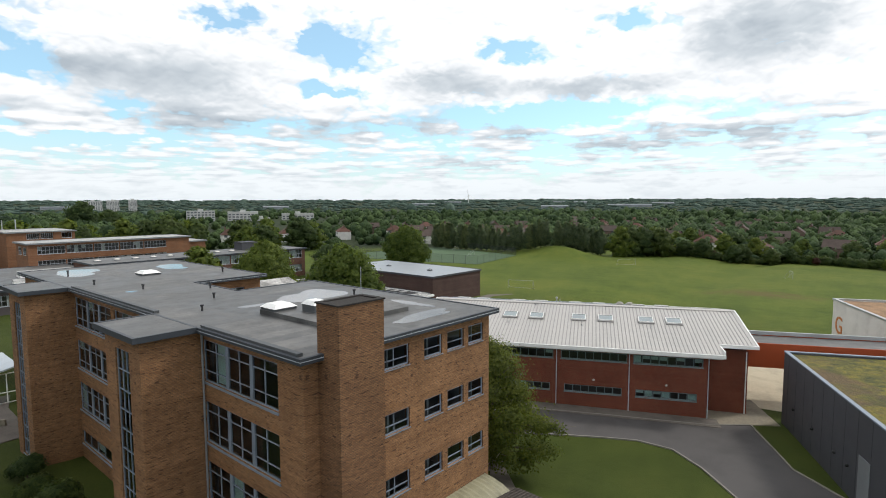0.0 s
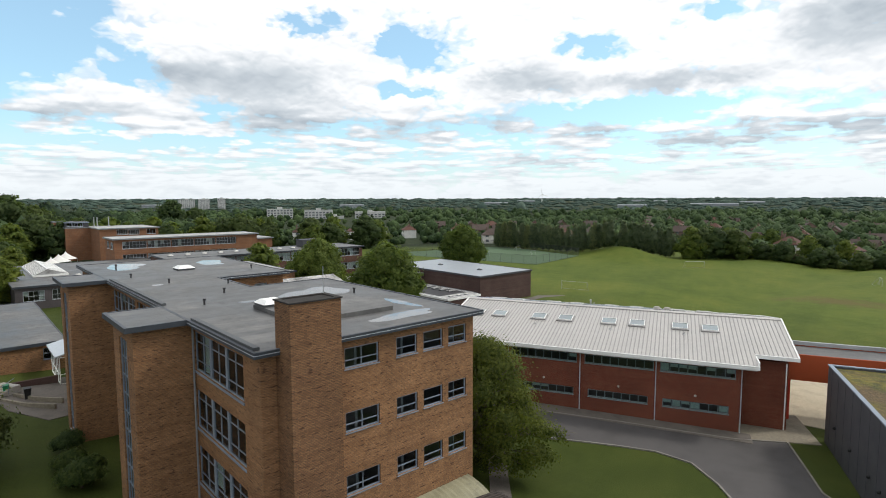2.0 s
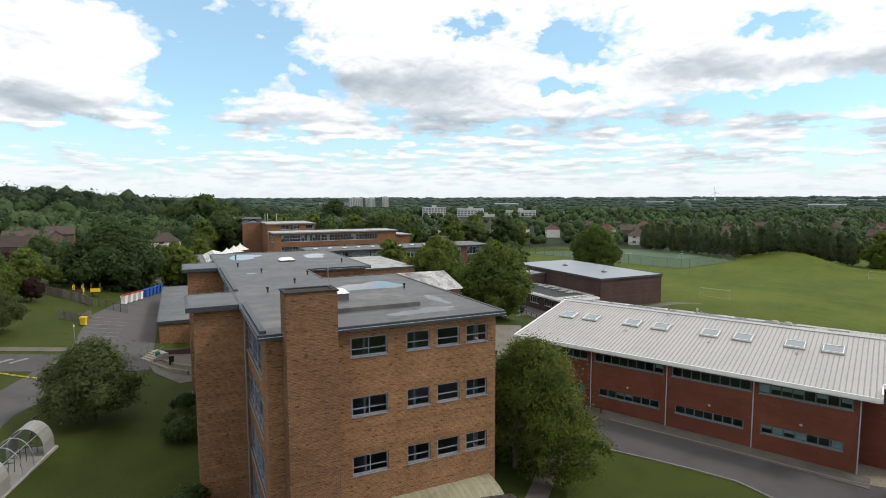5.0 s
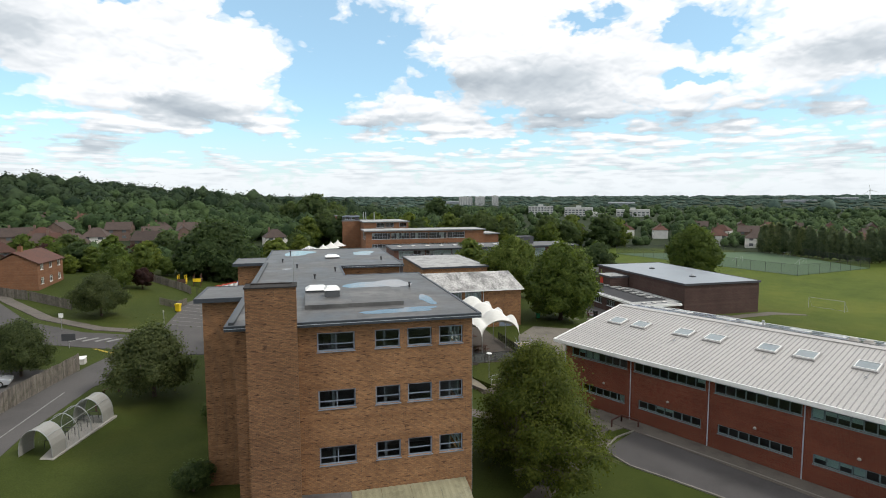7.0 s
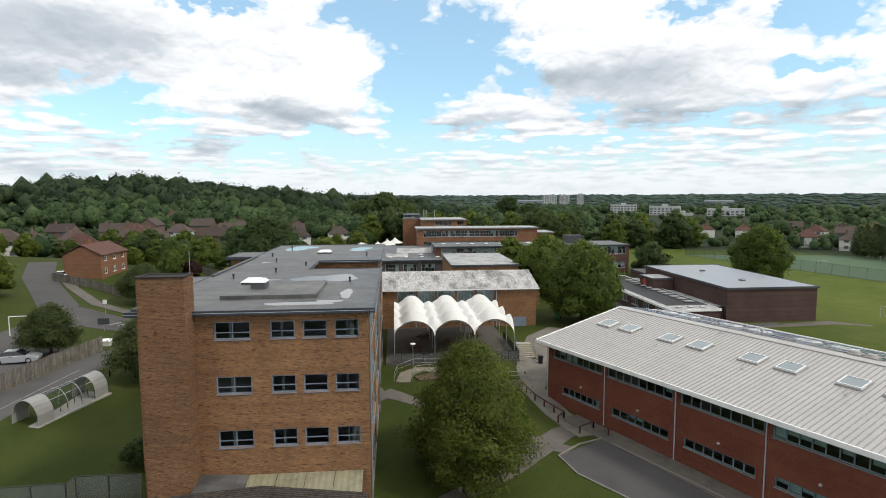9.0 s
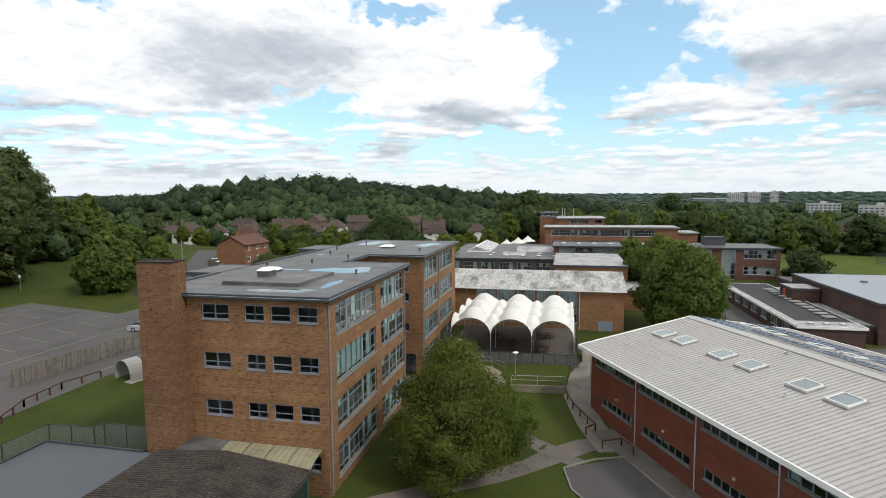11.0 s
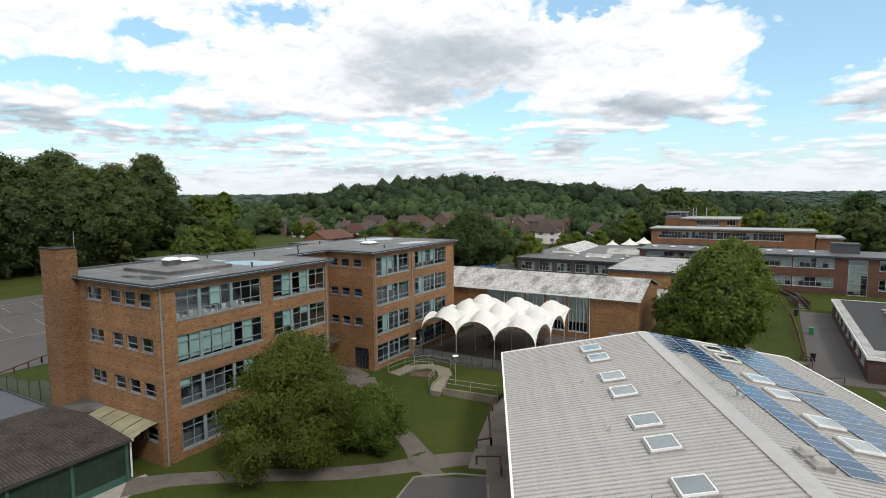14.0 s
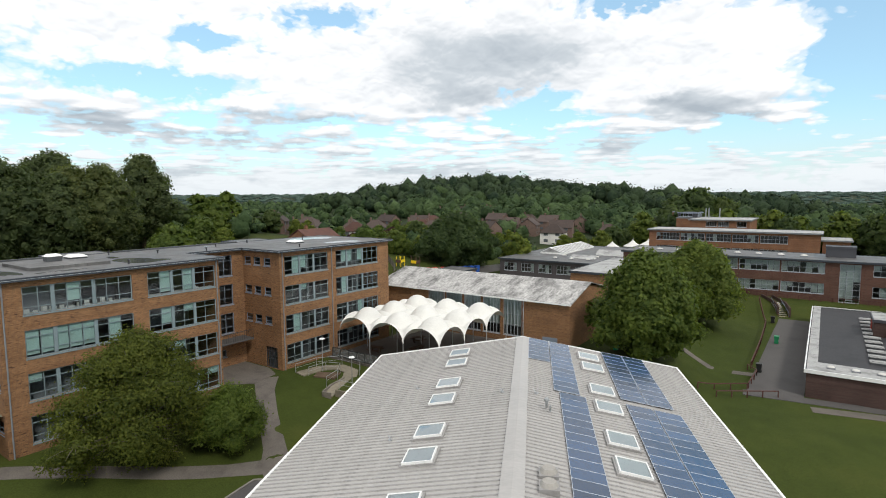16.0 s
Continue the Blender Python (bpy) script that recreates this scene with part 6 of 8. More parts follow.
TREES["tall"] = tree_meshes(lobes_spread(9.0, 25.0, 0.3, 10, 60, 0.45, 0.26), 8.0, 0.5, 24000, 0.54, "leaf_tall", 10, 0.72, 0.26)
TREES["poplar"] = tree_meshes([(0, 0, 2.6, 2.3, 2.3, 2.9), (0.5, 0, 5.5, 2.4, 2.4, 3.2), (-0.4, 0.3, 8.5, 2.1, 2.1, 3.2), (0.3, 0, 11.3, 1.4, 1.4, 3.0)], 3.0, 0.25, 4200, 0.55, "leaf_poplar", 11, 0.74)
TREES["purple"] = tree_meshes(lobes_spread(4.2, 8.0, 0.8, 12, 14, 0.4, 0.36), 2.5, 0.3, 5200, 0.45, "leaf_purple", 12, 0.74)
TREES["great_oak"] = tree_meshes(lobes_spread(12.5, 14.5, -1.5, 15, 54, 0.35, 0.22), 4.0, 0.6, 30000, 0.55, "leaf_dark", 15, 0.7)
TREES["hedge"] = tree_meshes([(-2.2, 0, 1.0, 2.0, 1.3, 1.3), (0, 0.3, 1.2, 2.0, 1.4, 1.6), (2.3, 0, 0.9, 2.0, 1.3, 1.4)], 0.6, 0.1, 1600, 0.36, "leaf_dark", 14, 0.8)
TREES["shrub"] = tree_meshes(lobes_round(1.5, 2.1, 0.0, 13, 5), 0.5, 0.08, 5000, 0.17, "leaf_dark", 13, 0.8, 0.2, 4)

tree("lawn_maple", 34.9, 26.4, "broad spreading maple on the lawn, dull green with bare pale twigs", z=-0.9)
tree("lawn_small", 38.1, 32.0, "small bright yellow-green tree beside the maple", z=-1.3)
tree("road_tree", 2.4, 48.5, "round dark green tree on the lawn by the road")
tree("chestnut", 60.4, 74.0, "full dense green chestnut by the gymnasium", z=0.0)
tree("chestnut", 61.8, 100.5, "full dense green chestnut behind the gymnasium", 1.0, 100, z=-0.6)
tree("lime", -40.5, 78.5, "feathery yellow-green tree beside the car park", 1.1, 20)
tree("lime", -37.0, 82.0, "feathery yellow-green tree beside the car park", 0.85, 120)
tree("oak_b", 59.0, 123.5, "rounded grey-green tree by the science block", 0.86, 40)
tree("oak_a", 97.0, 125.6, "small dark oak beside the sports hall", 0.74, 60, z=-1.0)
tree("chestnut", 125.0, 122.0, "large round green tree at the edge of the field", 1.14, 10, z=-2.2)
tree("road_tree", -12.5, 55.7, "young spreading green tree on the road verge", 0.82, 15)
for x, y, s in ((9.7, 28.6, 1.0), (9.6, 41.5, 1.05), (9.3, 45.0, 0.8), (9.8, 49.2, 0.8)):
    tree("shrub", x, y, "clipped dark green shrub against the brick wall", s, x * 40, category="shrub", group="shrubs by the classroom block")


def belt(kinds, pts, n, wide, scales, label, seed, group):
    rg = random.Random(seed)
    for i in range(n):
        f = (i + rg.uniform(0.1, 0.9)) / n * (len(pts) - 1)
        k = min(int(f), len(pts) - 2)
        f -= k
        x = pts[k][0] + (pts[k + 1][0] - pts[k][0]) * f + rg.uniform(-wide, wide)
        y = pts[k][1] + (pts[k + 1][1] - pts[k][1]) * f + rg.uniform(-wide, wide)
        tree(rg.choice(kinds), x, y, label, rg.uniform(*scales), rg.uniform(0, 360), group=group)


belt(["tall"], [(-59, -20), (-61, 20), (-59, 50), (-57, 71)], 14, 2, (0.80, 0.98), "tall dark broadleaf tree behind the car park", 1, "trees behind the car park")
belt(["tall"], [(-74, -10), (-75, 40), (-70, 84)], 8, 3, (0.88, 1.04), "tall dark broadleaf tree behind the car park", 7, "trees behind the car park")
belt(["oak_a", "oak_b"], [(-78, 92), (-92, 120)], 4, 4, (0.9, 1.15), "broad dark tree beyond the car park", 8, "trees beyond the car park")
belt(["poplar"], [(203, 182), (203.5, 160), (207, 136), (211, 112), (215, 97)], 38, 1.0, (0.7, 0.88), "slim grey-green poplar in a row beside the pitch", 2, "poplars beside the pitch")
belt(["oak_a", "oak_b"], [(217, 92), (233, 78)], 5, 3, (0.85, 1.1), "dense dark oak at the end of the poplar row", 3, "oaks by the field")
tree("great_oak", -2.5, 128.5, "great domed dark oak beyond the kitchen block")
tree("oak_b", 10.0, 139.0, "dark oak beyond the kitchen block", 0.8, 40)
tree("oak_b", -17.0, 120.0, "bright green garden tree by the play garden", 0.55, 75)
for x, y, q in ((112.8, 384.6, 0.94), (22.6, 318.0, 0.95), (10.0, 330.0, 0.72), (34.0, 322.0, 0.74), (132.0, 400.0, 0.72)):
    tree("oak_a", x, y, "tall dark tree standing over the far woods", q * 1.75, x * 7, group="tall trees in the far woods")
tree("road_tree", -13.5, 83.5, "spreading olive green tree on the verge", 0.92, 70)
tree("purple", -13.0, 104.5, "small purple-leaved tree beside the fence", 0.55, 0)
tree("lime", -16.5, 103.0, "rounded yellow-green garden tree", 0.62, 200)
tree("lime", -19.5, 111.0, "rounded yellow-green garden tree", 0.72, 50)
tree("oak_b", -20.5, 139.0, "olive green garden tree", 0.6, 90)
tree("oak_a", -30.0, 122.5, "dark garden tree behind the brick house", 0.5, 90)
tree("purple", -27.0, 150.0, "purple-leaved tree among the houses", 0.9, 30)
tree("purple", -52.0, 160.0, "purple-leaved tree among the houses", 0.9, 80)
belt(["oak_a", "oak_b"], [(20, 235), (60, 240), (110, 230), (160, 215)], 26, 8, (0.9, 1.25), "broadleaf tree behind the school", 5, "trees behind the school")
belt(["oak_a", "oak_b", "purple", "lime"], [(-120, 150), (-60, 176), (-10, 176), (20, 205)], 30, 9, (0.4, 0.7), "garden tree among the houses", 9, "trees among the houses")
belt(["lime", "oak_b"], [(-36, 64), (-40, 76)], 2, 2, (0.8, 1.0), "spreading green tree on the verge", 10, "verge trees")
belt(["oak_a", "oak_b", "lime", "purple"], [(234, 82), (231, 40), (226, -34)], 15, 3, (0.35, 0.62), "broadleaf tree in the hedge of the far field edge", 11, "trees along the field edge")
belt(["oak_a", "oak_b", "lime"], [(-70, 92), (-72, 104)], 3, 3, (0.5, 0.7), "dense tree on the rise above the road", 12, "trees on the rise")
belt(["oak_a", "oak_b", "lime", "purple"], [(-84, 112), (-58, 134), (-26, 152)], 12, 6, (0.35, 0.6), "garden tree among the houses", 13, "trees among the houses")
belt(["oak_a", "oak_b", "lime", "purple"], [(250, 100), (248, 30), (246, -40)], 16, 6, (0.5, 0.8), "garden tree among the houses by the field", 14, "trees among the houses by the field")
belt(["oak_a", "oak_b", "lime"], [(272, 110), (270, 30), (268, -40)], 18, 6, (0.55, 0.85), "garden tree among the houses by the field", 15, "trees among the houses by the field")
belt(["lime", "oak_b"], [(-34, 116), (-24, 124), (-12, 122)], 6, 2, (0.32, 0.5), "garden tree behind the brick house", 6, "garden trees")

rg = random.Random(31)
for i in range(26):
    f = (i + 0.5) / 26
    tree("hedge", 236.5 - 9 * f + rg.uniform(-1, 1), 84 - 122 * f + rg.uniform(-1.5, 1.5), "rough dark hedge along the far edge of the field", rg.uniform(0.8, 1.25), 94 + rg.uniform(-12, 12), category="hedge", group="hedge along the field")


def make_woods(name, mat, count, r0, r1, size0, size1, seed, keep, label, tufts=60, blobs=3, leaf=0.2):
    """Far woods and garden trees as one mesh: crowns of a few lobes each, ragged with small tufts of leaves."""
    rg = np.random.default_rng(seed)
    iv, it = ico(1)
    vs, fs, qs, sw, en, k = [], [], [], [], [], 0
    for made in range(count):
        r = r0 + (r1 - r0) * rg.uniform() ** 0.75
        a = radians(rg.uniform(-100, 90))
        x, y = 40 - math.sin(a) * r, 20 + math.cos(a) * r
        if not keep(x, y, rg):
            continue
        f = (r - r0) / (r1 - r0)
        s = (size0 + (size1 - size0) * f) * rg.uniform(0.55, 1.4)
        h = s * (rg.uniform(0.75, 1.25) if r < 900 else rg.uniform(0.16, 0.30))
        c = np.array([x, y, ground_z(x, y) + h * 0.6])
        for j in range(blobs):
            g = rg.uniform(0, 6.28)
            o = np.array([math.cos(g) * s * 0.42, math.sin(g) * s * 0.42, rg.uniform(-.25, .42) * h]) if j else np.zeros(3)
            z = rg.uniform(0.5, 0.68) if j else 0.85
            m = np.array([s, s, h]) * z
            vs.append(iv * (1 + 0.15 * rg.normal(size=(len(iv), 1))) * m * 0.88 + c + o)
            en.append(iv)
            fs.append(it + k)
            k += len(iv)
            n = int(tufts / blobs * min(1.0, 320 / r))
            if n:
                d = rg.normal(size=(n, 3))
                d[:, 2] = np.abs(d[:, 2]) * 1.1 - 0.25
                d /= np.linalg.norm(d, axis=1, keepdims=True)
                nn = d + rg.normal(size=d.shape) * 0.5 + np.array([0, 0, 0.3])
                nn /= np.linalg.norm(nn, axis=1, keepdims=True)
                qs.append(leaf_blades(c + o + d * m * rg.uniform(0.82, 1.12, size=(n, 1)), nn, s * leaf, rg, 3))
                sw.append(np.repeat(0.7 * d + 0.5 * nn, 3, 0))
    q = np.concatenate(qs) if qs else np.zeros((0, 3))
    nrm = np.concatenate(sw + en)
    nrm /= np.linalg.norm(nrm, axis=1, keepdims=True)
    tagged(new(name, blades_mesh(name, q, mat, 3, (np.concatenate(vs), np.concatenate(fs)), nrm)), label, "woods", kind="stuff")


def outside_school(x, y, rg):
    if -62 < x < 240 and -60 < y < 128 and not (x < -20 and y > 112):
        return False
    if -62 < x < 215 and y < 232 and y < 262 - 0.35 * x and not (x < 5 and y > 125):
        return False
    # low ground before the blocks of flats
    r, a = math.hypot(x - 33, y + 14), math.degrees(math.atan2(x - 33, y + 14))
    if 20.5 < a < 35.5 and 380 < r < 720:
        return rg.uniform() < 0.3
    return True


make_woods("garden_trees", "woods_mid", 4600, 110, 900, 2.9, 5.6, 21, outside_school, "mixed green trees among the houses", 100, 3, 0.20)
make_woods("suburb_trees", "woods_mid", 4200, 190, 520, 3.6, 5.2, 29, lambda x, y, rg: x > 246 and -70 < y < 330 and rg.uniform() < 0.75, "garden trees between the houses past the field", 90, 3, 0.2)
make_woods("estate_trees", "woods_mid", 5200, 190, 400, 4.6, 6.2, 27, lambda x, y, rg: -160 < x < 120 and 236 < y < 345 and y > 250 - 0.2 * x, "mixed dark trees behind the houses", 170, 3, 0.15)
make_woods("hill_woods", "woods_pine", 4300, 330, 600, 5.8, 7.4, 23, lambda x, y, rg: ((x + 190) / 150) ** 2 + ((y - 410) / 110) ** 2 < 1 or ((x + 60) / 150) ** 2 + ((y - 470) / 100) ** 2 < 1, "dense wood on the low hill", 220, 3, 0.15)
# the plain's haze comes from its crown colour alone
make_woods("far_woods", "woods_far_hazed", 7500, 850, 4100, 9, 30, 22, lambda x, y, rg: True, "wooded plain running to the horizon", 60, 1, 0.14)

# ---------------------------------------------------------------- roads, paths and kerbs
def lay(name, pts, mat, label, category, lift=0.04, step=1.0, across=4):
    return solid(name, ribbon(pts, lift, step, across), mat, label, category, kind="structure")


def hp(s, w):
    """Plan place from the hall's own length and width."""
    return (44.8 + 0.43 * s + 0.903 * w, 43.7 - 0.903 * s + 0.43 * w)


def hall_line(pts):
    return [(*hp(s, w), a, c) for s, w, a, c in pts]


def between(left, right, lift, across=8, step=1.2, thick=0.25):
    """A sheet over the ground between two plan lines with the same number of corners."""
    rows = []
    for i in range(len(left) - 1):
        k = max(1, int(math.hypot(left[i + 1][0] - left[i][0] + right[i + 1][0] - right[i][0], left[i + 1][1] - left[i][1] + right[i + 1][1] - right[i][1]) / 2 / step))
        for q in range(k):
            f = q / k
            rows.append([left[i][j] + (left[i + 1][j] - left[i][j]) * f for j in (0, 1)] + [right[i][j] + (right[i + 1][j] - right[i][j]) * f for j in (0, 1)])
    rows.append([*left[-1], *right[-1]])
    sh, m, n = Shape(), across + 1, len(rows)
    for x0, y0, x1, y1 in rows:
        for j in range(m):
            x, y = x0 + (x1 - x0) * j / across, y0 + (y1 - y0) * j / across
            sh.v.append((x, y, ground_z(x, y) + lift))
    sh.f = [(i * m + j, i * m + j + 1, (i + 1) * m + j + 1, (i + 1) * m + j) for i in range(n - 1) for j in range(across)]
    rim = [i * m for i in range(n)] + [(n - 1) * m + j for j in range(1, m)] + [i * m + across for i in range(n - 2, -1, -1)] + [j for j in range(across - 1, 0, -1)]
    base, k = len(sh.v), len(rim)
    sh.v += [(sh.v[i][0], sh.v[i][1], sh.v[i][2] - thick) for i in rim]
    sh.f += [(rim[i], base + i, base + (i + 1) % k, rim[(i + 1) % k]) for i in range(k)]
    return sh


ROAD_LEFT = [(43.3, 30.4), (43.9, 27.2), (46.0, 24.0), (47.6, 21.4), (49.2, 18.4), (49.4, 15.3), (47.4, 12.3), (44.4, 9.2), (36.8, 1.7), (10, -26), (-60, -100)]
ROAD_RIGHT = [(48.2, 33.2), (50.5, 28.8), (53.0, 24.0), (54.4, 21.0), (55.7, 18.3), (57.6, 14.6), (60.4, 11.3), (52.2, 6.6), (43.5, -4.6), (17, -33), (-53, -107)]
solid("forecourt_road", between(ROAD_LEFT, ROAD_RIGHT, 0.04), "asphalt", "grey asphalt drive curving past the hall", "road", kind="structure")
solid("patio", between([(55.8, 18.4), (57.7, 14.7), (60.5, 11.45), (62.3, 9.0)], [(60.2, 20.6), (64.0, 18.6), (67.0, 16.6), (69.0, 13.0)], 0.075), "paving", "pale concrete patio by the end of the hall", "pavement", kind="structure")
lay("hall_pavement", hall_line([(5.5, -0.35, 1.2, 1.15), (33.0, -0.35, 1.2, 1.15)]), "path", "narrow paved strip along the brick hall", "pavement", 0.09)
# sunlit stretch of the patio, brightened by its own material
lay("patio", [(66.6, 12.8, 3.6, 3.2), (69, 13.2, 3.6, 3.5), (76, 15.0, 4.5, 4.5), (92, 19, 7, 7)], "concrete_sunlit", "concrete yard past the orange walkway, sunlight painted into its cream colour", "pavement", 0.055)
lay("courtyard", [(47.6, 34.2, 1.4, 1.3), (46.0, 39.5, 1.5, 1.2), (45.0, 45.0, 1.8, 1.1), (46.0, 50.0, 2.0, 2.0), (48.2, 55.0, 2.8, 2.6), (53, 62.0, 5, 4.5), (57, 68, 4, 4)], "path_pale", "worn pale paved court between hall and terrace", "pavement", 0.06)
lay("entrance_apron", [(21.0, 42.2, 3.6, 3.3), (26.0, 42.6, 3.2, 3.2), (28.2, 43.2, 1.6, 1.8)], "path", "worn tarmac apron in front of the side entrance", "pavement", 0.05)
lay("lawn_path", [(28.0, 43.4, 1.3, 1.3), (31.0, 40.9, 0.95, 0.95), (35.2, 38.0, 0.9, 0.9), (40.5, 34.6, 0.95, 0.95), (42.6, 33.0, 1.2, 1.2)], "path", "narrow tarmac path across the lawn", "path", 0.035)
lay("lawn_path", [(27.9, 16.8, 1.2, 1.4), (29.6, 19.0, 0.85, 0.9), (32.2, 21.5, 0.75, 0.75), (35.0, 24.3, 0.75, 0.75), (38.0, 27.2, 0.85, 0.85), (40.6, 30.1, 0.9, 0.9), (42.6, 32.6, 1.2, 1.2), (45.0, 34.9, 1.2, 1.2), (47.4, 36.4, 1.0, 1.0)], "path", "worn gravelly path round the lawn", "path", 0.04)
lay("lawn_path", [(43.0, 32.4, 0.8, 0.8), (44.6, 31.4, 0.8, 0.8)], "path", "short tarmac path to the drive", "path", 0.045)
lay("building_path", [(27.0, 10.5, 1.6, 1.6), (27.9, 14, 1.4, 1.4), (28.4, 18.5, 1.0, 0.8)], "concrete", "concrete strip beside the shed", "path", 0.03)
solid("kerb", kerb_line("kerb", [(48.8, 32.2), (50.5, 28.8), (53.0, 24.0), (55.7, 18.3), (57.6, 14.6), (60.4, 11.4)], 0.0), "kerb_stone", "worn concrete kerb along the hall pavement", "kerb", kind="structure")
LAWN_KERB = [(43.3, 30.4), (43.9, 27.2), (46.0, 24.0), (47.6, 21.4), (49.2, 18.4), (49.4, 15.3), (47.4, 12.3), (44.4, 9.2), (36.8, 1.7)]
solid("kerb", kerb_line("kerb", LAWN_KERB, 0.0), "kerb_stone", "pale concrete kerb round the lawn", "kerb", kind="structure")
solid("kerb", kerb_line("kerb", [(43.3, 30.4), (45.8, 32.4), (48.2, 33.3)], 0.0), "kerb_stone", "pale concrete kerb at the end of the drive", "kerb", kind="structure")
solid("kerb", kerb_line("kerb", [(60.5, 11.25), (56.2, 8.8), (52.1, 6.5), (43.5, -4.6)], 0.0), "kerb_stone", "pale concrete kerb beside the grass strip", "kerb", kind="structure")
lay("service_road", [(-8, -5, 3, 3), (-8, 25, 3.2, 3.0), (-7.5, 40, 2.5, 2.1), (-6.2, 52, 2.4, 2.0), (-4.2, 59, 3.0, 2.6), (-1.5, 66, 4.0, 3.6)], "asphalt_pale", "grey tarmac service road beside the timber fence", "road", 0.03)
lay("car_park", [(-26, -12, 15, 15.5), (-26, 58, 15, 15.5)], "asphalt_pale", "worn tarmac car park", "car park", 0.025, 2.0, 12)
lay("access_road", [(-48, 114, 2.6, 2.6), (-40, 99, 2.6, 2.6), (-31, 87, 2.6, 2.6), (-23.5, 77, 2.8, 2.8), (-14, 71.2, 3.2, 3.0), (-4, 69.5, 3.6, 3.6), (6, 70, 4.5, 4.0)], "asphalt", "tarmac access road down to the school", "road", 0.045)
lay("access_road", [(-21, 56, 3.5, 3.5), (-20.5, 66, 3.5, 3.5), (-19, 74, 3.5, 3.5)], "asphalt_pale", "tarmac entrance to the car park", "road", 0.05)
lay("footway", [(-39, 104, 0.9, 0.9), (-29.5, 91.5, 0.9, 0.9), (-20, 81, 0.9, 0.9), (-11.5, 76.2, 0.9, 0.9), (-2, 75.0, 0.9, 0.9)], "path", "pale footway beside the access road", "pavement", 0.10)
lay("yard", [(2.2, 64, 4.5, 4.0), (1.8, 80, 5.2, 4.6), (1.8, 95, 5.5, 4.4), (3.6, 112, 3.6, 2.8), (7, 150, 3.4, 3.0)], "asphalt_pale", "tarmac yard beside the kitchen block", "yard", 0.06)
lay("lower_yard", [(9.4, 73.0, 4.2, 3.4), (9.3, 68, 3.2, 3.4), (9.9, 63.5, 2.6, 3.2), (11.4, 58.5, 1.0, 2.0)], "path", "worn dark tarmac apron below the steps", "yard", 0.07)
lay("path_front", [(71.5, 74.4, 0.9, 0.9), (78, 75.2, 0.9, 0.9), (98, 77.4, 0.9, 0.9)], "asphalt_pale", "narrow tarmac path in front of the low classrooms", "path", 0.055)
lay("path_east", [(74.6, 75, 2.8, 2.6), (74.4, 79, 2.7, 2.85), (74.4, 90, 2.5, 2.85), (74.5, 108, 2.4, 2.75), (74.6, 117.5, 2.3, 2.6)], "asphalt_pale", "grey tarmac path beside the low classrooms", "path", 0.05)
lay("path_link", [(62.5, 84.0, 0.6, 0.6), (67.0, 81.2, 0.6, 0.6), (71.8, 81.8, 0.7, 0.7)], "path", "narrow path through the grass", "path", 0.045)
lay("path_field", [(78, 72.6, 0.8, 0.8), (92, 75.5, 0.9, 0.9), (108, 77, 1.4, 1.2), (113, 74, 0.5, 0.5)], "path", "worn track along the edge of the field", "path", 0.03)


def flat_line(name, a, c, wide, mat, label, lift=0.075):
    return solid(name, ribbon([(a[0], a[1], wide / 2, wide / 2), (c[0], c[1], wide / 2, wide / 2)], lift, 1.0, 1, 0.02), mat, label, "marking", "road markings", kind="structure")


for i in range(12):
    y = 8 + i * 4.3
    flat_line("bay_line", (-20.5, y), (-25.5, y + 0.6), 0.12, "road_line", "faded white parking bay line")
    flat_line("bay_line", (-31.5, y), (-36.5, y + 0.6), 0.12, "road_line", "faded white parking bay line")
flat_line("bay_line", (-17.5, 5), (-17.8, 56), 0.12, "road_line", "faded white line along the car park")
flat_line("bay_line", (-28.4, 5), (-28.7, 56), 0.12, "road_line", "faded white line along the car park")
flat_line("bay_line", (-36.8, 5), (-37.0, 56), 0.12, "road_line", "faded white line along the car park")
for i in range(7):
    flat_line("bay_line", (-3.0, 80 + i * 2.5), (1.6, 79.4 + i * 2.5), 0.12, "road_line", "faded white parking bay line", 0.09)
flat_line("edge_line", (-7.2, 34), (-6.3, 50), 0.12, "road_line", "white edge line on the service road", 0.06)
for d in (0.0, 0.35):
    flat_line("yellow_line", (-9.2 + d, 66.6), (-4.6 + d, 63.2), 0.1, "line_yellow", "double yellow line on the road", 0.085)
for k in range(4):
    flat_line("hump_mark", (-13 + k * 1.5, 69.8), (-11.6 + k * 1.5, 71.6), 0.5, "road_line", "white speed hump mark", 0.085)


# ---------------------------------------------------------------- dark-clad building with a green roof, orange walkway, building G
def hall_root(name, s, w, label):
    return root(name, (*hp(s, w), -1.9), label, "building", rz=HALL_TURN, shift=False)


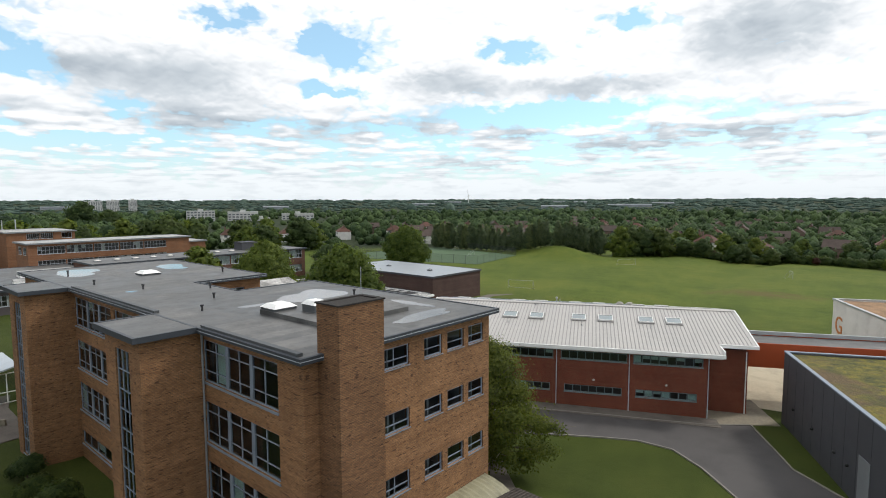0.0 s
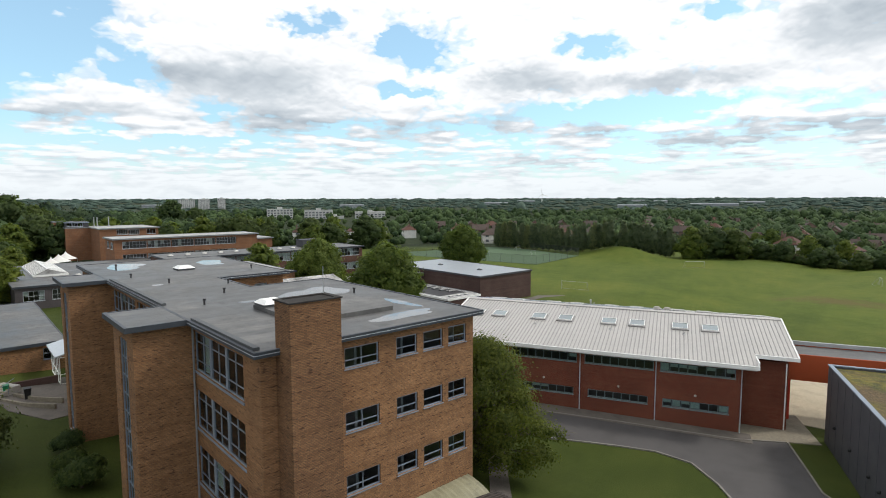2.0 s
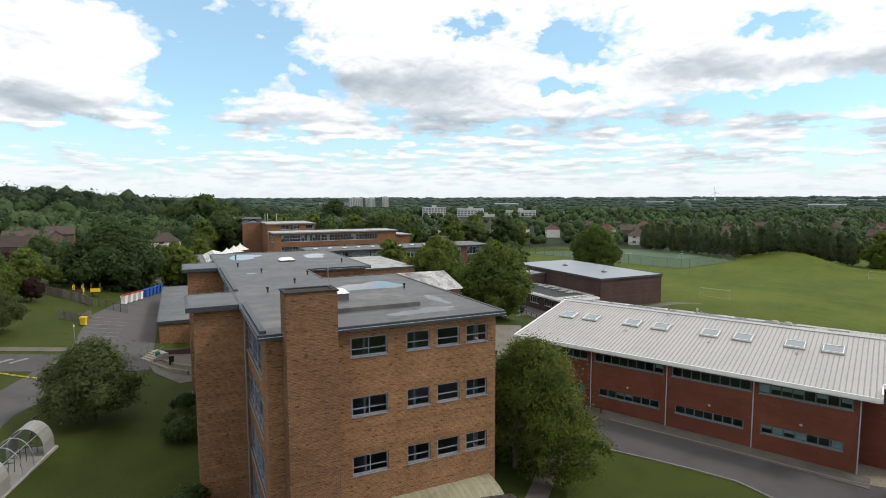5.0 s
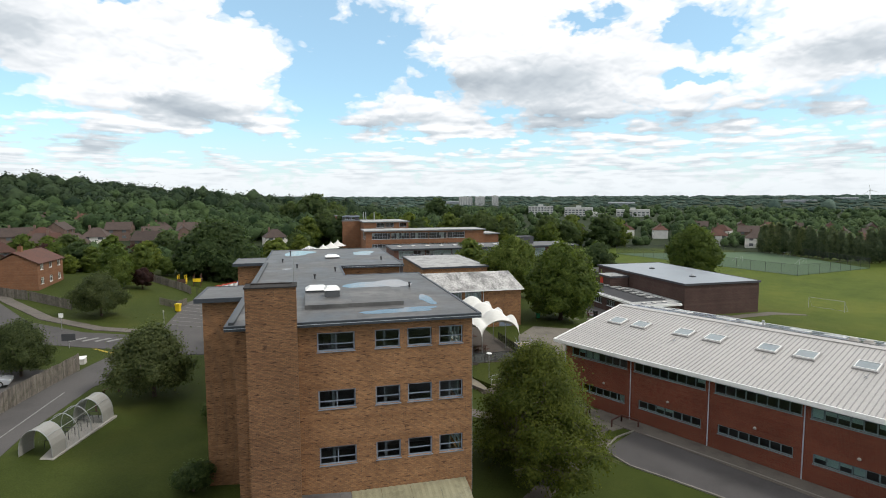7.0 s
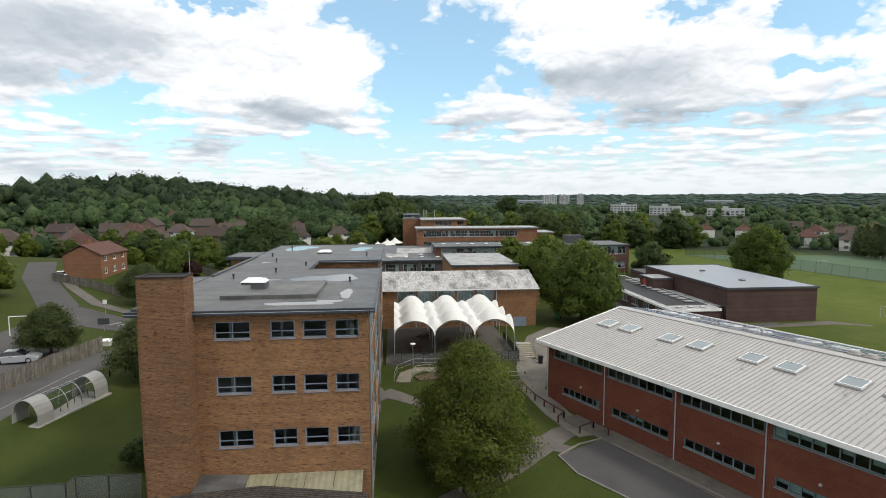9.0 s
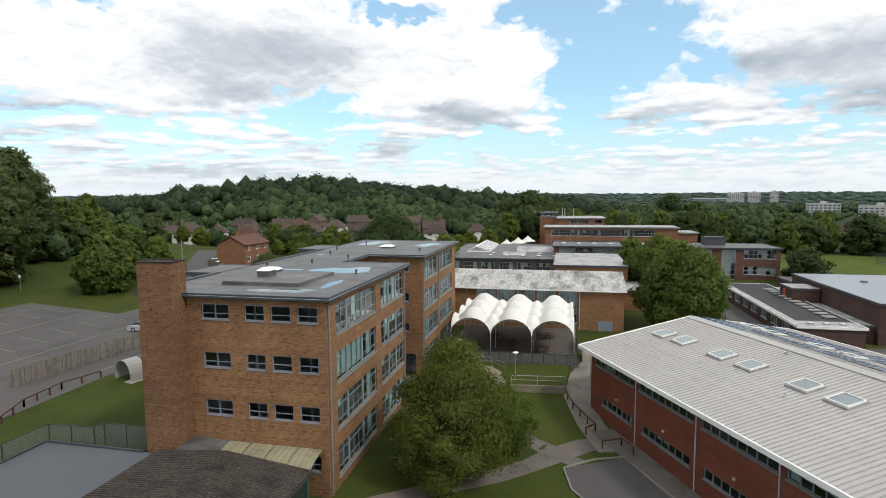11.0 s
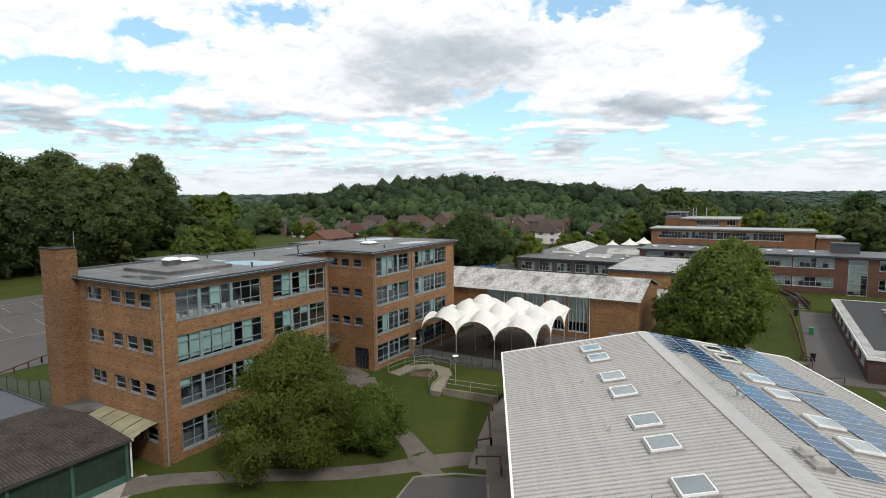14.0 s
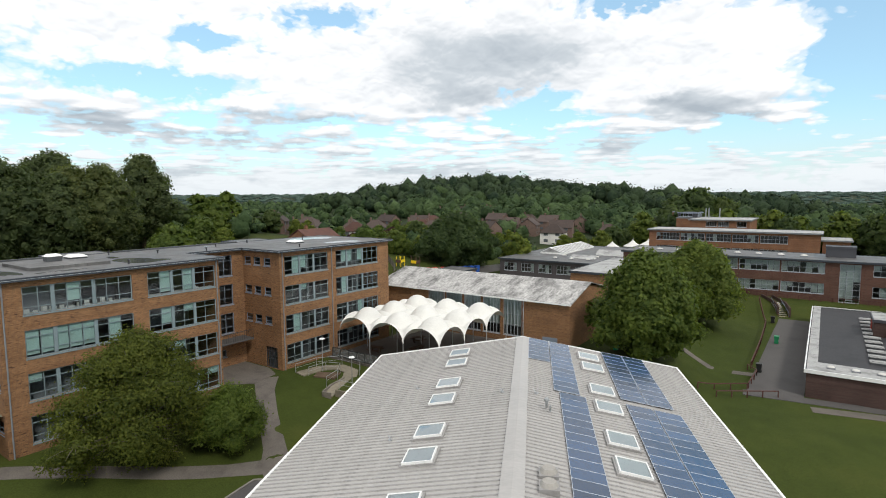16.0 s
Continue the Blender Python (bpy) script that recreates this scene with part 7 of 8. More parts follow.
def build_sedum():
    L, W, H = 19.0, 24.0, 7.35
    b = hall_root("clad_building", 39.3, 2.2, "dark grey clad building with a sedum roof")
    for q in ((0, 0.25, -W, 0), (L - 0.25, L, -W, 0), (0.25, L - 0.25, -0.25, 0), (0.25, L - 0.25, -W, -W + 0.25)):
        part("wall", Shape().box(*q, -0.5, H), "clad_grey", b)
    for i in range(11):
        w = -1.4 - i * 2.1
        part("cladding_joint", Shape().box(-0.012, 0.0, w, w + 0.03, 0, H), "clad_joint", b)
    part("roof", Shape().box(0.25, L - 0.25, -W + 0.25, -0.25, H - 0.5, H - 0.16), "sedum", b, "mossy yellow-green sedum roof")
    e = Shape()
    e.box(-0.06, 0.28, -W - 0.06, 0.06, H, H + 0.10).box(L - 0.28, L + 0.06, -W - 0.06, 0.06, H, H + 0.10)
    e.box(0.28, L - 0.28, -0.28, 0.06, H, H + 0.10).box(0.28, L - 0.28, -W - 0.06, -W + 0.28, H, H + 0.10)
    part("parapet", e, "frame_blue", b, "blue-grey metal parapet trim")
    for w in (-3.4, -8.0, -12.6, -14.9):
        part("wall_lamp", Shape().ball((-0.1, w, 2.6), 0.14), "plastic_black", b, "round black bulkhead lamp", smooth=True)
    d = part("door", Shape().box(-0.05, 0.0, -18.2, -16.5, 0.0, 4.2), "trim_grey", b, "grey metal door with a panel above")
    part("threshold", Shape().box(-0.3, 0, -18.3, -16.4, -0.3, 0.02), "concrete", b)
    return b


build_sedum()


def build_walkway():
    b = hall_root("orange_walkway", 36.5, 7.0, "orange painted covered walkway between buildings")
    part("fascia", Shape().box(0, 17.4, 0, 0.2, 4.25, 6.95), "orange_paint", b)
    part("fascia", Shape().box(0, 17.4, 4.3, 4.5, 4.25, 6.95), "orange_paint", b)
    part("roof", Shape().box(0, 17.4, 0.2, 4.3, 6.6, 6.85), "felt", b)
    part("soffit", Shape().box(0, 17.4, 0.2, 4.3, 4.3, 4.45), "orange_paint", b)
    part("coping", Shape().box(-0.05, 17.4, 4.25, 4.55, 6.95, 7.35), "steel", b)
    for s in (0.5, 8.5, 16.5):
        for w in (0.1, 4.3):
            part("post", Shape().box(s, s + .22, w, w + .22, 0, 4.25), "plastic_red", b)
    return b


build_walkway()


def build_g():
    b = hall_root("building_g", 53.9, 12.0, "pale rendered building with a brown sedum roof and an orange letter")
    L, W, H = 22.0, 18.4, 8.35
    for q in ((0, .3, 0, W), (L - .3, L, 0, W), (.3, L - .3, 0, .3), (.3, L - .3, W - .3, W)):
        part("wall", Shape().box(*q, -.5, H), "render_wall", b)
    part("roof", Shape().box(.3, L - .3, .3, W - .3, H - .4, H - .1), "sedum_brown", b, "dry brown sedum roof")
    e = Shape()
    e.box(-.1, .32, -.1, W + .1, H, H + .2).box(L - .32, L + .1, -.1, W + .1, H, H + .2).box(.32, L - .32, -.1, .32, H, H + .2).box(.32, L - .32, W - .32, W + .1, H, H + .2)
    part("parapet", e, "steel", b)
    cu = bpy.data.curves.new("letter", "FONT")
    cu.body, cu.size, cu.extrude = "G", 3.4, 0.03
    me_ob = new("letter", cu)
    me_ob.parent = b
    me_ob.matrix_basis = pose(-0.04, 17.4, 4.0, 90, 0, -90)
    cu.materials.append(MATS["letter_orange"])
    tagged(me_ob, "large orange letter on the pale wall")
    return b


build_g()


# ---------------------------------------------------------------- sheds at the gable end
def build_shed():
    b = root("shed", (21.8, 11, 0), "long dark green shed with a worn brown felt roof", "shed")
    x0, x1, y0, y1 = 16.4, 27.3, 1.0, 17.7
    prof = [(x0 - .1, 3.35), (21.5, 3.75), (x1 + .25, 3.02), (x1 + .25, 3.12), (21.5, 3.86), (x0 - .1, 3.46)]
    part("roof", Shape().sweep_y(prof, y0, y1), "shed_felt", b)
    rg = random.Random(4)
    ribs = Shape()
    for i in range(72):
        y = y0 + .12 + i * .23
        k = rg.uniform(-.012, .012)
        ribs.sweep_y([(x0 - .12, 3.455), (21.5, 3.855), (x1 + .27, 3.115), (x1 + .27, 3.16 + k), (21.5, 3.90 + k), (x0 - .12, 3.50 + k)], y, y + .10)
    part("corrugation", ribs, "shed_rib", b, "mossy brown corrugated sheet", kind="stuff")
    part("wall", Shape().box(x1 - .12, x1, y0 + .2, y1 - .1, 0.55, 3.0), "shed_green", b)
    part("plinth", Shape().box(x1 - .14, x1 + .03, y0 + .2, y1 - .1, -.6, 0.55), "green_trim", b)
    part("wall", Shape().sweep_x([(y1 - .25, -.6), (y1 - .1, -.6), (y1 - .1, 3.0), (y1 - .25, 3.0)], x0, x1 - .12), "shed_green", b)
    part("wall", Shape().box(x0, x0 + .12, y0 + .2, y1 - .25, -.6, 3.3), "shed_green", b)
    for i in range(5):
        y = y1 - .3 - i * 3.6
        part("pilaster", Shape().box(x1, x1 + .09, y - .09, y + .09, -.3, 3.0), "green_trim", b)
    for i in range(36):
        y = y1 - .5 - i * 0.44
        part("weatherboard", Shape().box(x1, x1 + .025, y - .03, y + .03, 0.56, 2.98), "shed_green", b)
    part("gutter", Shape().box(x1 + .26, x1 + .38, y0, y1, 2.94, 3.06), "dark_metal", b)
    return b


build_shed()


def build_lean_to():
    b = root("lean_to_canopy", (23.5, 19, 2.9), "yellowed corrugated plastic canopy against the brick wall", "canopy")
    for i in range(4):
        x = 20.2 + i * 1.78
        sh = Shape()
        n = 9
        for k in range(n + 1):
            for j, (y, z) in enumerate(((19.9, 3.42), (19.3, 3.36), (18.55, 3.18), (17.95, 2.92))):
                sh.v.append((x + k * 1.76 / n, y, z + 0.03 * (k % 2)))
        sh.f = [(k * 4 + j, k * 4 + j + 1, k * 4 + j + 5, k * 4 + j + 4) for k in range(n) for j in range(3)]
        part("sheet", sh, "grp_yellow", b)
    part("flat_sheet", Shape().add([(17.3, 19.9, 3.6), (17.3, 18.0, 3.42), (20.18, 18.0, 3.2), (20.18, 19.9, 3.42)], [(0, 1, 2, 3)]), "felt", b)
    part("rafter", Shape().box(20.2, 27.3, 17.9, 18.0, 2.78, 2.9), "white_paint", b)
    part("post", Shape().tube((26.9, 17.95, -0.2), (26.9, 17.95, 2.8), 0.07), "white_paint", b)
    return b


build_lean_to()
b = root("flat_annex", (11.5, 9, 0), "low annex with a smooth grey flat roof", "building")
part("wall", Shape().box(6.5, 6.75, 0.5, 18.0, -.4, 2.7).box(6.75, 16.2, 17.75, 18.0, -.4, 2.7).box(6.75, 16.2, 0.5, 0.75, -.4, 2.7), "brick_brown", b)
part("roof", Shape().box(6.4, 16.35, 0.4, 18.1, 2.7, 2.9), "felt_smooth", b)
part("roof_edge", Shape().box(6.36, 6.5, 0.4, 18.15, 2.86, 3.02).box(6.5, 14.6, 18.0, 18.15, 2.86, 3.02), "fascia_grey", b)


# ---------------------------------------------------------------- fences and rails
def palisade(pts, high, label, gap=0.16, wide=0.11, mat="timber_grey", name="timber_fence", group=""):
    x0, y0 = pts[0]
    f = root(name, (x0, y0, ground_z(x0, y0)), label, "fence", group)
    rg = random.Random(int(x0 * 10 + y0))
    done = 0
    for (ax, ay), (bx, by) in zip(pts, pts[1:]):
        L = math.hypot(bx - ax, by - ay)
        n = int(L / gap)
        a = math.atan2(by - ay, bx - ax)
        dx, dy = math.cos(a), math.sin(a)
        for i in range(n):
            x, y = ax + dx * gap * (i + .5), ay + dy * gap * (i + .5)
            z = ground_z(x, y)
            h = high * rg.uniform(0.96, 1.03)
            hw, ht = wide / 2, 0.012
            q = [(x - dx * hw + dy * ht, y - dy * hw - dx * ht), (x + dx * hw + dy * ht, y + dy * hw - dx * ht), (x + dx * hw - dy * ht, y + dy * hw + dx * ht), (x - dx * hw - dy * ht, y - dy * hw + dx * ht)]
            part("pale", Shape().prism(q, z - .1, z + h), mat, f)
        for hz in (0.35, high * 0.8):
            part("rail", ribbon([(ax - dy * .05, ay + dx * .05, .03, .03), (bx - dy * .05, by + dx * .05, .03, .03)], hz + .08, 1.5, 1, .08), mat, f)
    return f


palisade([(-10.6, 29.5), (-9.7, 42), (-7.6, 58)], 1.95, "weathered grey timber fence beside the service road")


def knee_rail(pts, label, high=0.75, mat="rail_red"):
    x0, y0 = pts[0]
    f = root("knee_rail", (x0, y0, ground_z(x0, y0)), label, "rail", "timber knee rails")
    for (ax, ay), (bx, by) in zip(pts, pts[1:]):
        L = math.hypot(bx - ax, by - ay)
        n = max(1, round(L / 1.7))
        for i in range(n + 1):
            x, y = ax + (bx - ax) * i / n, ay + (by - ay) * i / n
            z = ground_z(x, y)
            part("post", Shape().box(x - .06, x + .06, y - .06, y + .06, z - .2, z + high), mat, f)
        part("rail", ribbon([(ax, ay, .055, .055), (bx, by, .055, .055)], high + .05, 1.0, 1, .1), mat, f)
    return f


knee_rail([(43.2, 45.6), (44.2, 42.0), (46.2, 38.2)], "dark red timber knee rail beside the court")
knee_rail([(46.2, 38.2), (45.3, 37.2)], "dark red timber knee rail beside the court")
knee_rail([(46.6, 34.6), (48.3, 35.6), (49.1, 33.9)], "dark red timber knee rail round a grass corner")
knee_rail([(67.2, 72.2), (71.8, 75.6)], "dark red timber knee rail at the end of the path")
knee_rail([(69.3, 71.0), (74.9, 74.6)], "dark red timber knee rail at the end of the path")
knee_rail([(71.0, 83.6), (72.2, 81.6), (71.9, 76.0)], "dark red timber knee rail beside the path")
knee_rail([(71.3, 84.5), (71.2, 98), (70.8, 112), (68.5, 126)], "dark timber rail along the grass bank", 0.9)
knee_rail([(64, 131.5), (80, 131.0), (96, 130.5)], "dark timber rail in front of the science block", 1.0)
knee_rail([(-3.3, 21.5), (-5.6, 26.5), (-6.2, 31), (-5.4, 35)], "dark red timber knee rail round the lawn")
knee_rail([(-1.6, 44.5), (-2.2, 48.4), (-0.4, 51.6), (2.2, 55.5)], "dark red timber knee rail beside the road")


def mesh_fence(pts, z0, high, label, step=2.4, mat="dark_metal"):
    x0, y0 = pts[0]
    f = root("mesh_fence", (x0, y0, z0(x0, y0)), label, "fence")
    for (ax, ay), (bx, by) in zip(pts, pts[1:]):
        L = math.hypot(bx - ax, by - ay)
        n = max(1, round(L / step))
        for i in range(n):
            xa, ya, xb, yb = (ax + (bx - ax) * i / n, ay + (by - ay) * i / n, ax + (bx - ax) * (i + 1) / n, ay + (by - ay) * (i + 1) / n)
            za, zb = z0(xa, ya), z0(xb, yb)
            part("post", Shape().tube((xa, ya, za - .2), (xa, ya, za + high), .045, n=6), mat, f)
            part("mesh_panel", Shape().quad((xa, ya, za + .06), (xb, yb, zb + .06), (xb, yb, zb + high - .04), (xa, ya, za + high - .04)), "mesh_fine" if high < 3.5 else "grille", f)
        part("top_rail", Shape().tube((ax, ay, z0(ax, ay) + high), (bx, by, z0(bx, by) + high), .03, n=6), mat, f)
    return f


mesh_fence([(1.0, 15.0), (6.0, 15.2), (6.1, 18.6), (9.9, 18.8), (10.0, 19.6), (13.85, 19.6)], lambda x, y: 0.3, 3.7, "grey-green steel mesh fence behind the annex")
PITCH = [(158, 118.5), (194, 125.5), (207, 178), (142, 190)]
mesh_fence(PITCH + [PITCH[0]], ground_z, 3.2, "tall dark mesh fence round the sports pitch", 5.0)
solid("sports_pitch", Shape().prism(PITCH, [ground_z(*p) - .2 for p in PITCH], [ground_z(*p) + .06 for p in PITCH]), "synthetic_pitch", "fenced grey-green synthetic sports pitch", "pitch", kind="structure")


def goal(x, y, rz, label, w=6.6, h=2.2):
    g = root("football_goal", (x, y, ground_z(x, y)), label, "goal", "football goals", rz=rz, shift=False)
    for u in (-w / 2, w / 2):
        part("post", Shape().tube((u, 0, -.1), (u, 0, h), .05), "goal_paint", g)
        part("stay", Shape().tube((u, 0, h), (u, 1.6, 0), .03), "goal_paint", g)
    part("crossbar", Shape().tube((-w / 2, 0, h), (w / 2, 0, h), .05), "goal_paint", g)
    part("ground_bar", Shape().tube((-w / 2, 1.6, .03), (w / 2, 1.6, .03), .03), "goal_paint", g)


goal(121.2, 77.0, -72, "white metal football goal on the grass field")
goal(188.5, 76.0, -40, "white metal football goal on the grass field")
goal(187.5, 26.3, 20, "small white metal football goal on the grass field", 3.6, 2.0)
for gx, gy in ((183, 140), (197, 160), (166, 150), (172, 180)):
    goal(gx, gy, 20, "white metal goal on the fenced pitch", 4.8, 2.0)

# ---------------------------------------------------------------- terrace garden, lamps, steps
def lamp_post(x, y, h=3.4):
    z = ground_z(x, y)
    p = root("lamp_post", (x, y, z), "slim grey lamp post with a white disc head", "lamp post", "lamp posts in the garden", shift=False)
    part("pole", Shape().tube((0, 0, -.2), (0, 0, h - .25), .05, .04), "steel", p)
    part("head", Shape().tube((0, 0, h - .25), (0, 0, h - .12), .07, .16), "white_paint", p)
    part("disc", Shape().tube((0, 0, h - .12), (0, 0, h - .05), .34, .26, 16), "white_paint", p)


lamp_post(38.0, 46.6, 3.6)
lamp_post(31.4, 48.6, 3.9)


def retaining(name, pts, top, label, mat="concrete", wide=0.22):
    sh = Shape()
    for (ax, ay), (bx, by) in zip(pts, pts[1:]):
        d = Vector((bx - ax, by - ay)).normalized()
        nx, ny = -d.y * wide / 2, d.x * wide / 2
        sh.prism([(ax + nx, ay + ny), (ax - nx, ay - ny), (bx - nx, by - ny), (bx + nx, by + ny)], -1.8, top)
    solid(name, sh, mat, label, "wall", kind="structure")


retaining("retaining_wall", [(37.6, 44.6), (40.5, 44.9), (43.6, 45.2)], 0.2, "low pale timber retaining wall", "paving")
solid("garden_bank", Shape().prism([(37.7, 44.7), (43.5, 45.3), (43.9, 52.4), (38.6, 52.4), (36.2, 48.5)], -1.5, [0.12, 0.1, 0.24, 0.24, 0.12]), "grass", "raised grass bank below the terrace", "bank", kind="structure")
lay("garden_ramp", [(30.2, 46.2, 0.8, 0.8), (30.6, 49.0, 0.8, 0.8), (32.2, 50.6, 0.8, 0.8), (34.4, 50.2, 0.8, 0.8), (35.6, 48.6, 0.8, 0.8), (36.2, 46.6, 0.7, 0.7), (36.9, 44.0, 0.6, 0.6)], "paving", "curving paved ramp through the garden", "path", 0.12, 0.4)
lay("planting_bed", [(31.8, 47.2, 0.7, 0.7), (34.2, 48.2, 0.9, 0.9)], "soil", "bare soil planting bed in the garden", "bed", 0.16, 0.5)
lay("planting_bed", [(38.2, 47.2, 0.8, 0.8), (40.8, 49.8, 0.9, 0.9)], "soil", "bare soil planting bed in the garden", "bed", 0.2, 0.5)


def handrail(pts, label, high=0.95, mat="steel", name="handrail"):
    x, y, z = pts[0]
    r = root(name, (x, y, z), label, "handrail", "steel handrails")
    for a, c in zip(pts, pts[1:]):
        part("rail", Shape().tube((a[0], a[1], a[2] + high), (c[0], c[1], c[2] + high), .028, n=6), mat, r)
        part("rail", Shape().tube((a[0], a[1], a[2] + high * .5), (c[0], c[1], c[2] + high * .5), .02, n=6), mat, r)
    for p in pts:
        part("post", Shape().tube((p[0], p[1], p[2] - .2), (p[0], p[1], p[2] + high), .028, n=6), mat, r)


handrail([(29.2, 46.5, 0), (29.6, 49.3, .1), (31.6, 51.5, .15), (34.8, 51.2, .15), (36.6, 49.2, .1)], "thin galvanised handrail along the garden ramp")
handrail([(31.3, 46.6, 0), (31.7, 48.8, .1), (33.4, 49.4, .1), (34.8, 47.6, .05), (35.4, 45.4, 0)], "thin galvanised handrail along the garden ramp")
handrail([(37.7, 45.0, .15), (40.5, 45.3, .15), (43.4, 45.6, .15)], "thin galvanised handrail on the low wall")
retaining("bed_wall", [(35.3, 48.2), (35.6, 45.8), (36.5, 43.8), (37.6, 43.9)], 0.05, "low timber edging of a raised bed", "timber_grey", .15)


def steps(at, rz, n, wide, rise, going, label):
    b = root("steps", at, label, "steps", rz=rz, shift=False)
    for i in range(n):
        part("step", Shape().box(-wide / 2, wide / 2, i * going, n * going + .6, i * rise, (i + 1) * rise), "concrete", b)
        part("nosing", Shape().box(-wide / 2, wide / 2, i * going - .01, i * going + .06, (i + 1) * rise, (i + 1) * rise + .006), "line_yellow", b)
    for x in (-wide / 2 - .08, wide / 2 + .08):
        p = part("handrail", Shape().tube((x, 0, .95), (x, n * going, n * rise + .95), .035, n=6), "frame_blue", b)
        for i in range(0, n + 1, 3):
            part("post", Shape().tube((x, i * going, i * rise - .3), (x, i * going, i * rise + .95), .03, n=6), "frame_blue", b)


steps((46.6, 55.2, ground_z(46.6, 55.2) - .02), 0, 8, 2.0, 0.165, 0.32, "concrete steps with blue handrails beside the terrace")
steps((5.6, 68.6, ground_z(5.6, 68.6)), -60, 5, 2.6, 0.15, 0.34, "broad concrete steps down from the yard")
retaining("ramp_wall", [(6.3, 66.9), (8.2, 63.4), (10.4, 61.0)], 0.75, "low concrete ramp wall beside the steps", "paving")
retaining("ramp_wall", [(7.6, 67.6), (9.2, 64.8), (11.2, 62.6)], 0.75, "low concrete ramp wall beside the steps", "paving")
retaining("yard_wall", [(6.6, 71.0), (11.8, 71.0)], 1.0, "low dark brick wall in front of the kitchen block", "brick_dark", .3)


retaining("bank_wall", [(68.5, 131.5), (71.2, 124.5), (72.1, 119.0)], 0.1, "low dark brick wall beside the bank steps", "brick_dark", .25)
retaining("bank_wall", [(70.3, 131.5), (72.9, 124.5), (73.9, 118.6)], 0.1, "low dark brick wall beside the bank steps", "brick_dark", .25)
steps((73.0, 118.6, ground_z(73.0, 118.6) - .1), 14, 8, 1.3, 0.165, 0.95, "concrete steps up the grass bank between brick walls")


# ---------------------------------------------------------------- picnic tables under the canopy
def picnic_table(x, y, rz):
    t = root("picnic_table", (x, y, .25), "dark wooden picnic table under the canopy", "table", "picnic tables", rz=rz, shift=False)
    part("tabletop", Shape().box(-.9, .9, -.38, .38, .70, .75), "timber_dark", t)
    for v in (-.75, .75):
        part("bench", Shape().box(-.9, .9, v - .14, v + .14, .42, .46), "timber_dark", t)
    for u in (-.6, .6):
        part("leg", Shape().box(u - .04, u + .04, -.75, .75, .34, .42).box(u - .04, u + .04, -.3, -.2, 0, .7).box(u - .04, u + .04, .2, .3, 0, .7), "timber_dark", t)


for x, y, r in ((32, 57, 10), (36.5, 60, 80), (40.5, 57.5, 20), (33.5, 64, 60), (41, 64.5, 95)):
    picnic_table(x, y, r)


# ---------------------------------------------------------------- bins
def wheelie(name, x, y, mat, label, group, s=1.0, rz=0.0, lid=None):
    b = root(name, (x, y, ground_z(x, y) + .05), label, "bin", group, rz=rz, shift=False)
    w, d, h = .29 * s, .36 * s, 1.0 * s
    part("body", Shape().prism([(-w * .8, -d * .8), (w * .8, -d * .8), (w * .8, d * .8), (-w * .8, d * .8)], .06, .5 * h).add(
        [(-w * .8, -d * .8, .5 * h), (w * .8, -d * .8, .5 * h), (w * .8, d * .8, .5 * h), (-w * .8, d * .8, .5 * h), (-w, -d, h), (w, -d, h), (w, d, h), (-w, d, h)],
        [(0, 1, 5, 4), (1, 2, 6, 5), (2, 3, 7, 6), (3, 0, 4, 7), (4, 5, 6, 7)]), mat, b)
    part("lid", Shape().box(-w * 1.05, w * 1.05, -d * 1.05, d * 1.05, h, h + .07), lid or mat, b)
    for u in (-w, w - .05):
        part("wheel", Shape().tube((u, d * .7, .1), (u + .05, d * .7, .1), .1), "rubber", b)


wheelie("litter_bin", 73.1, 99.8, "plastic_green", "green litter bin on the tarmac path", "bins by the path", 1.1)
wheelie("litter_bin", 72.3, 83.2, "plastic_black", "black litter bin beside the path", "bins by the path", 1.1)
wheelie("litter_bin", 71.6, 114.5, "plastic_black", "black litter bin beside the path", "bins by the path", 1.1)
wheelie("litter_bin", 47.9, 53.6, "plastic_black", "black litter bin by the court", "bins by the court", 1.0)
wheelie("litter_bin", 56.8, 75.5, "plastic_green", "green litter bin by the gymnasium", "bins by the court", 1.0)
wheelie("grit_bin", -3.6, 89.2, "plastic_yellow", "yellow grit bin in the yard", "", 1.25, 70)
wheelie("black_bin", 8.6, 66.0, "plastic_black", "black bin by the steps", "bins by the steps", 1.1)
wheelie("green_bin", 7.0, 68.6, "plastic_green", "green bin by the steps", "bins by the steps", 1.0)
for i in range(4):
    wheelie("waste_container", 0.4 + i * .75, 108 + i * 2.1, "white_paint", "white waste container with a red lid", "waste containers in the yard", 1.6, -20, "plastic_red")
for i in range(5):
    wheelie("waste_container", 3.5 + i * .6, 117 + i * 2.0, "plastic_blue", "blue waste container in the yard", "waste containers in the yard", 1.6, -20)


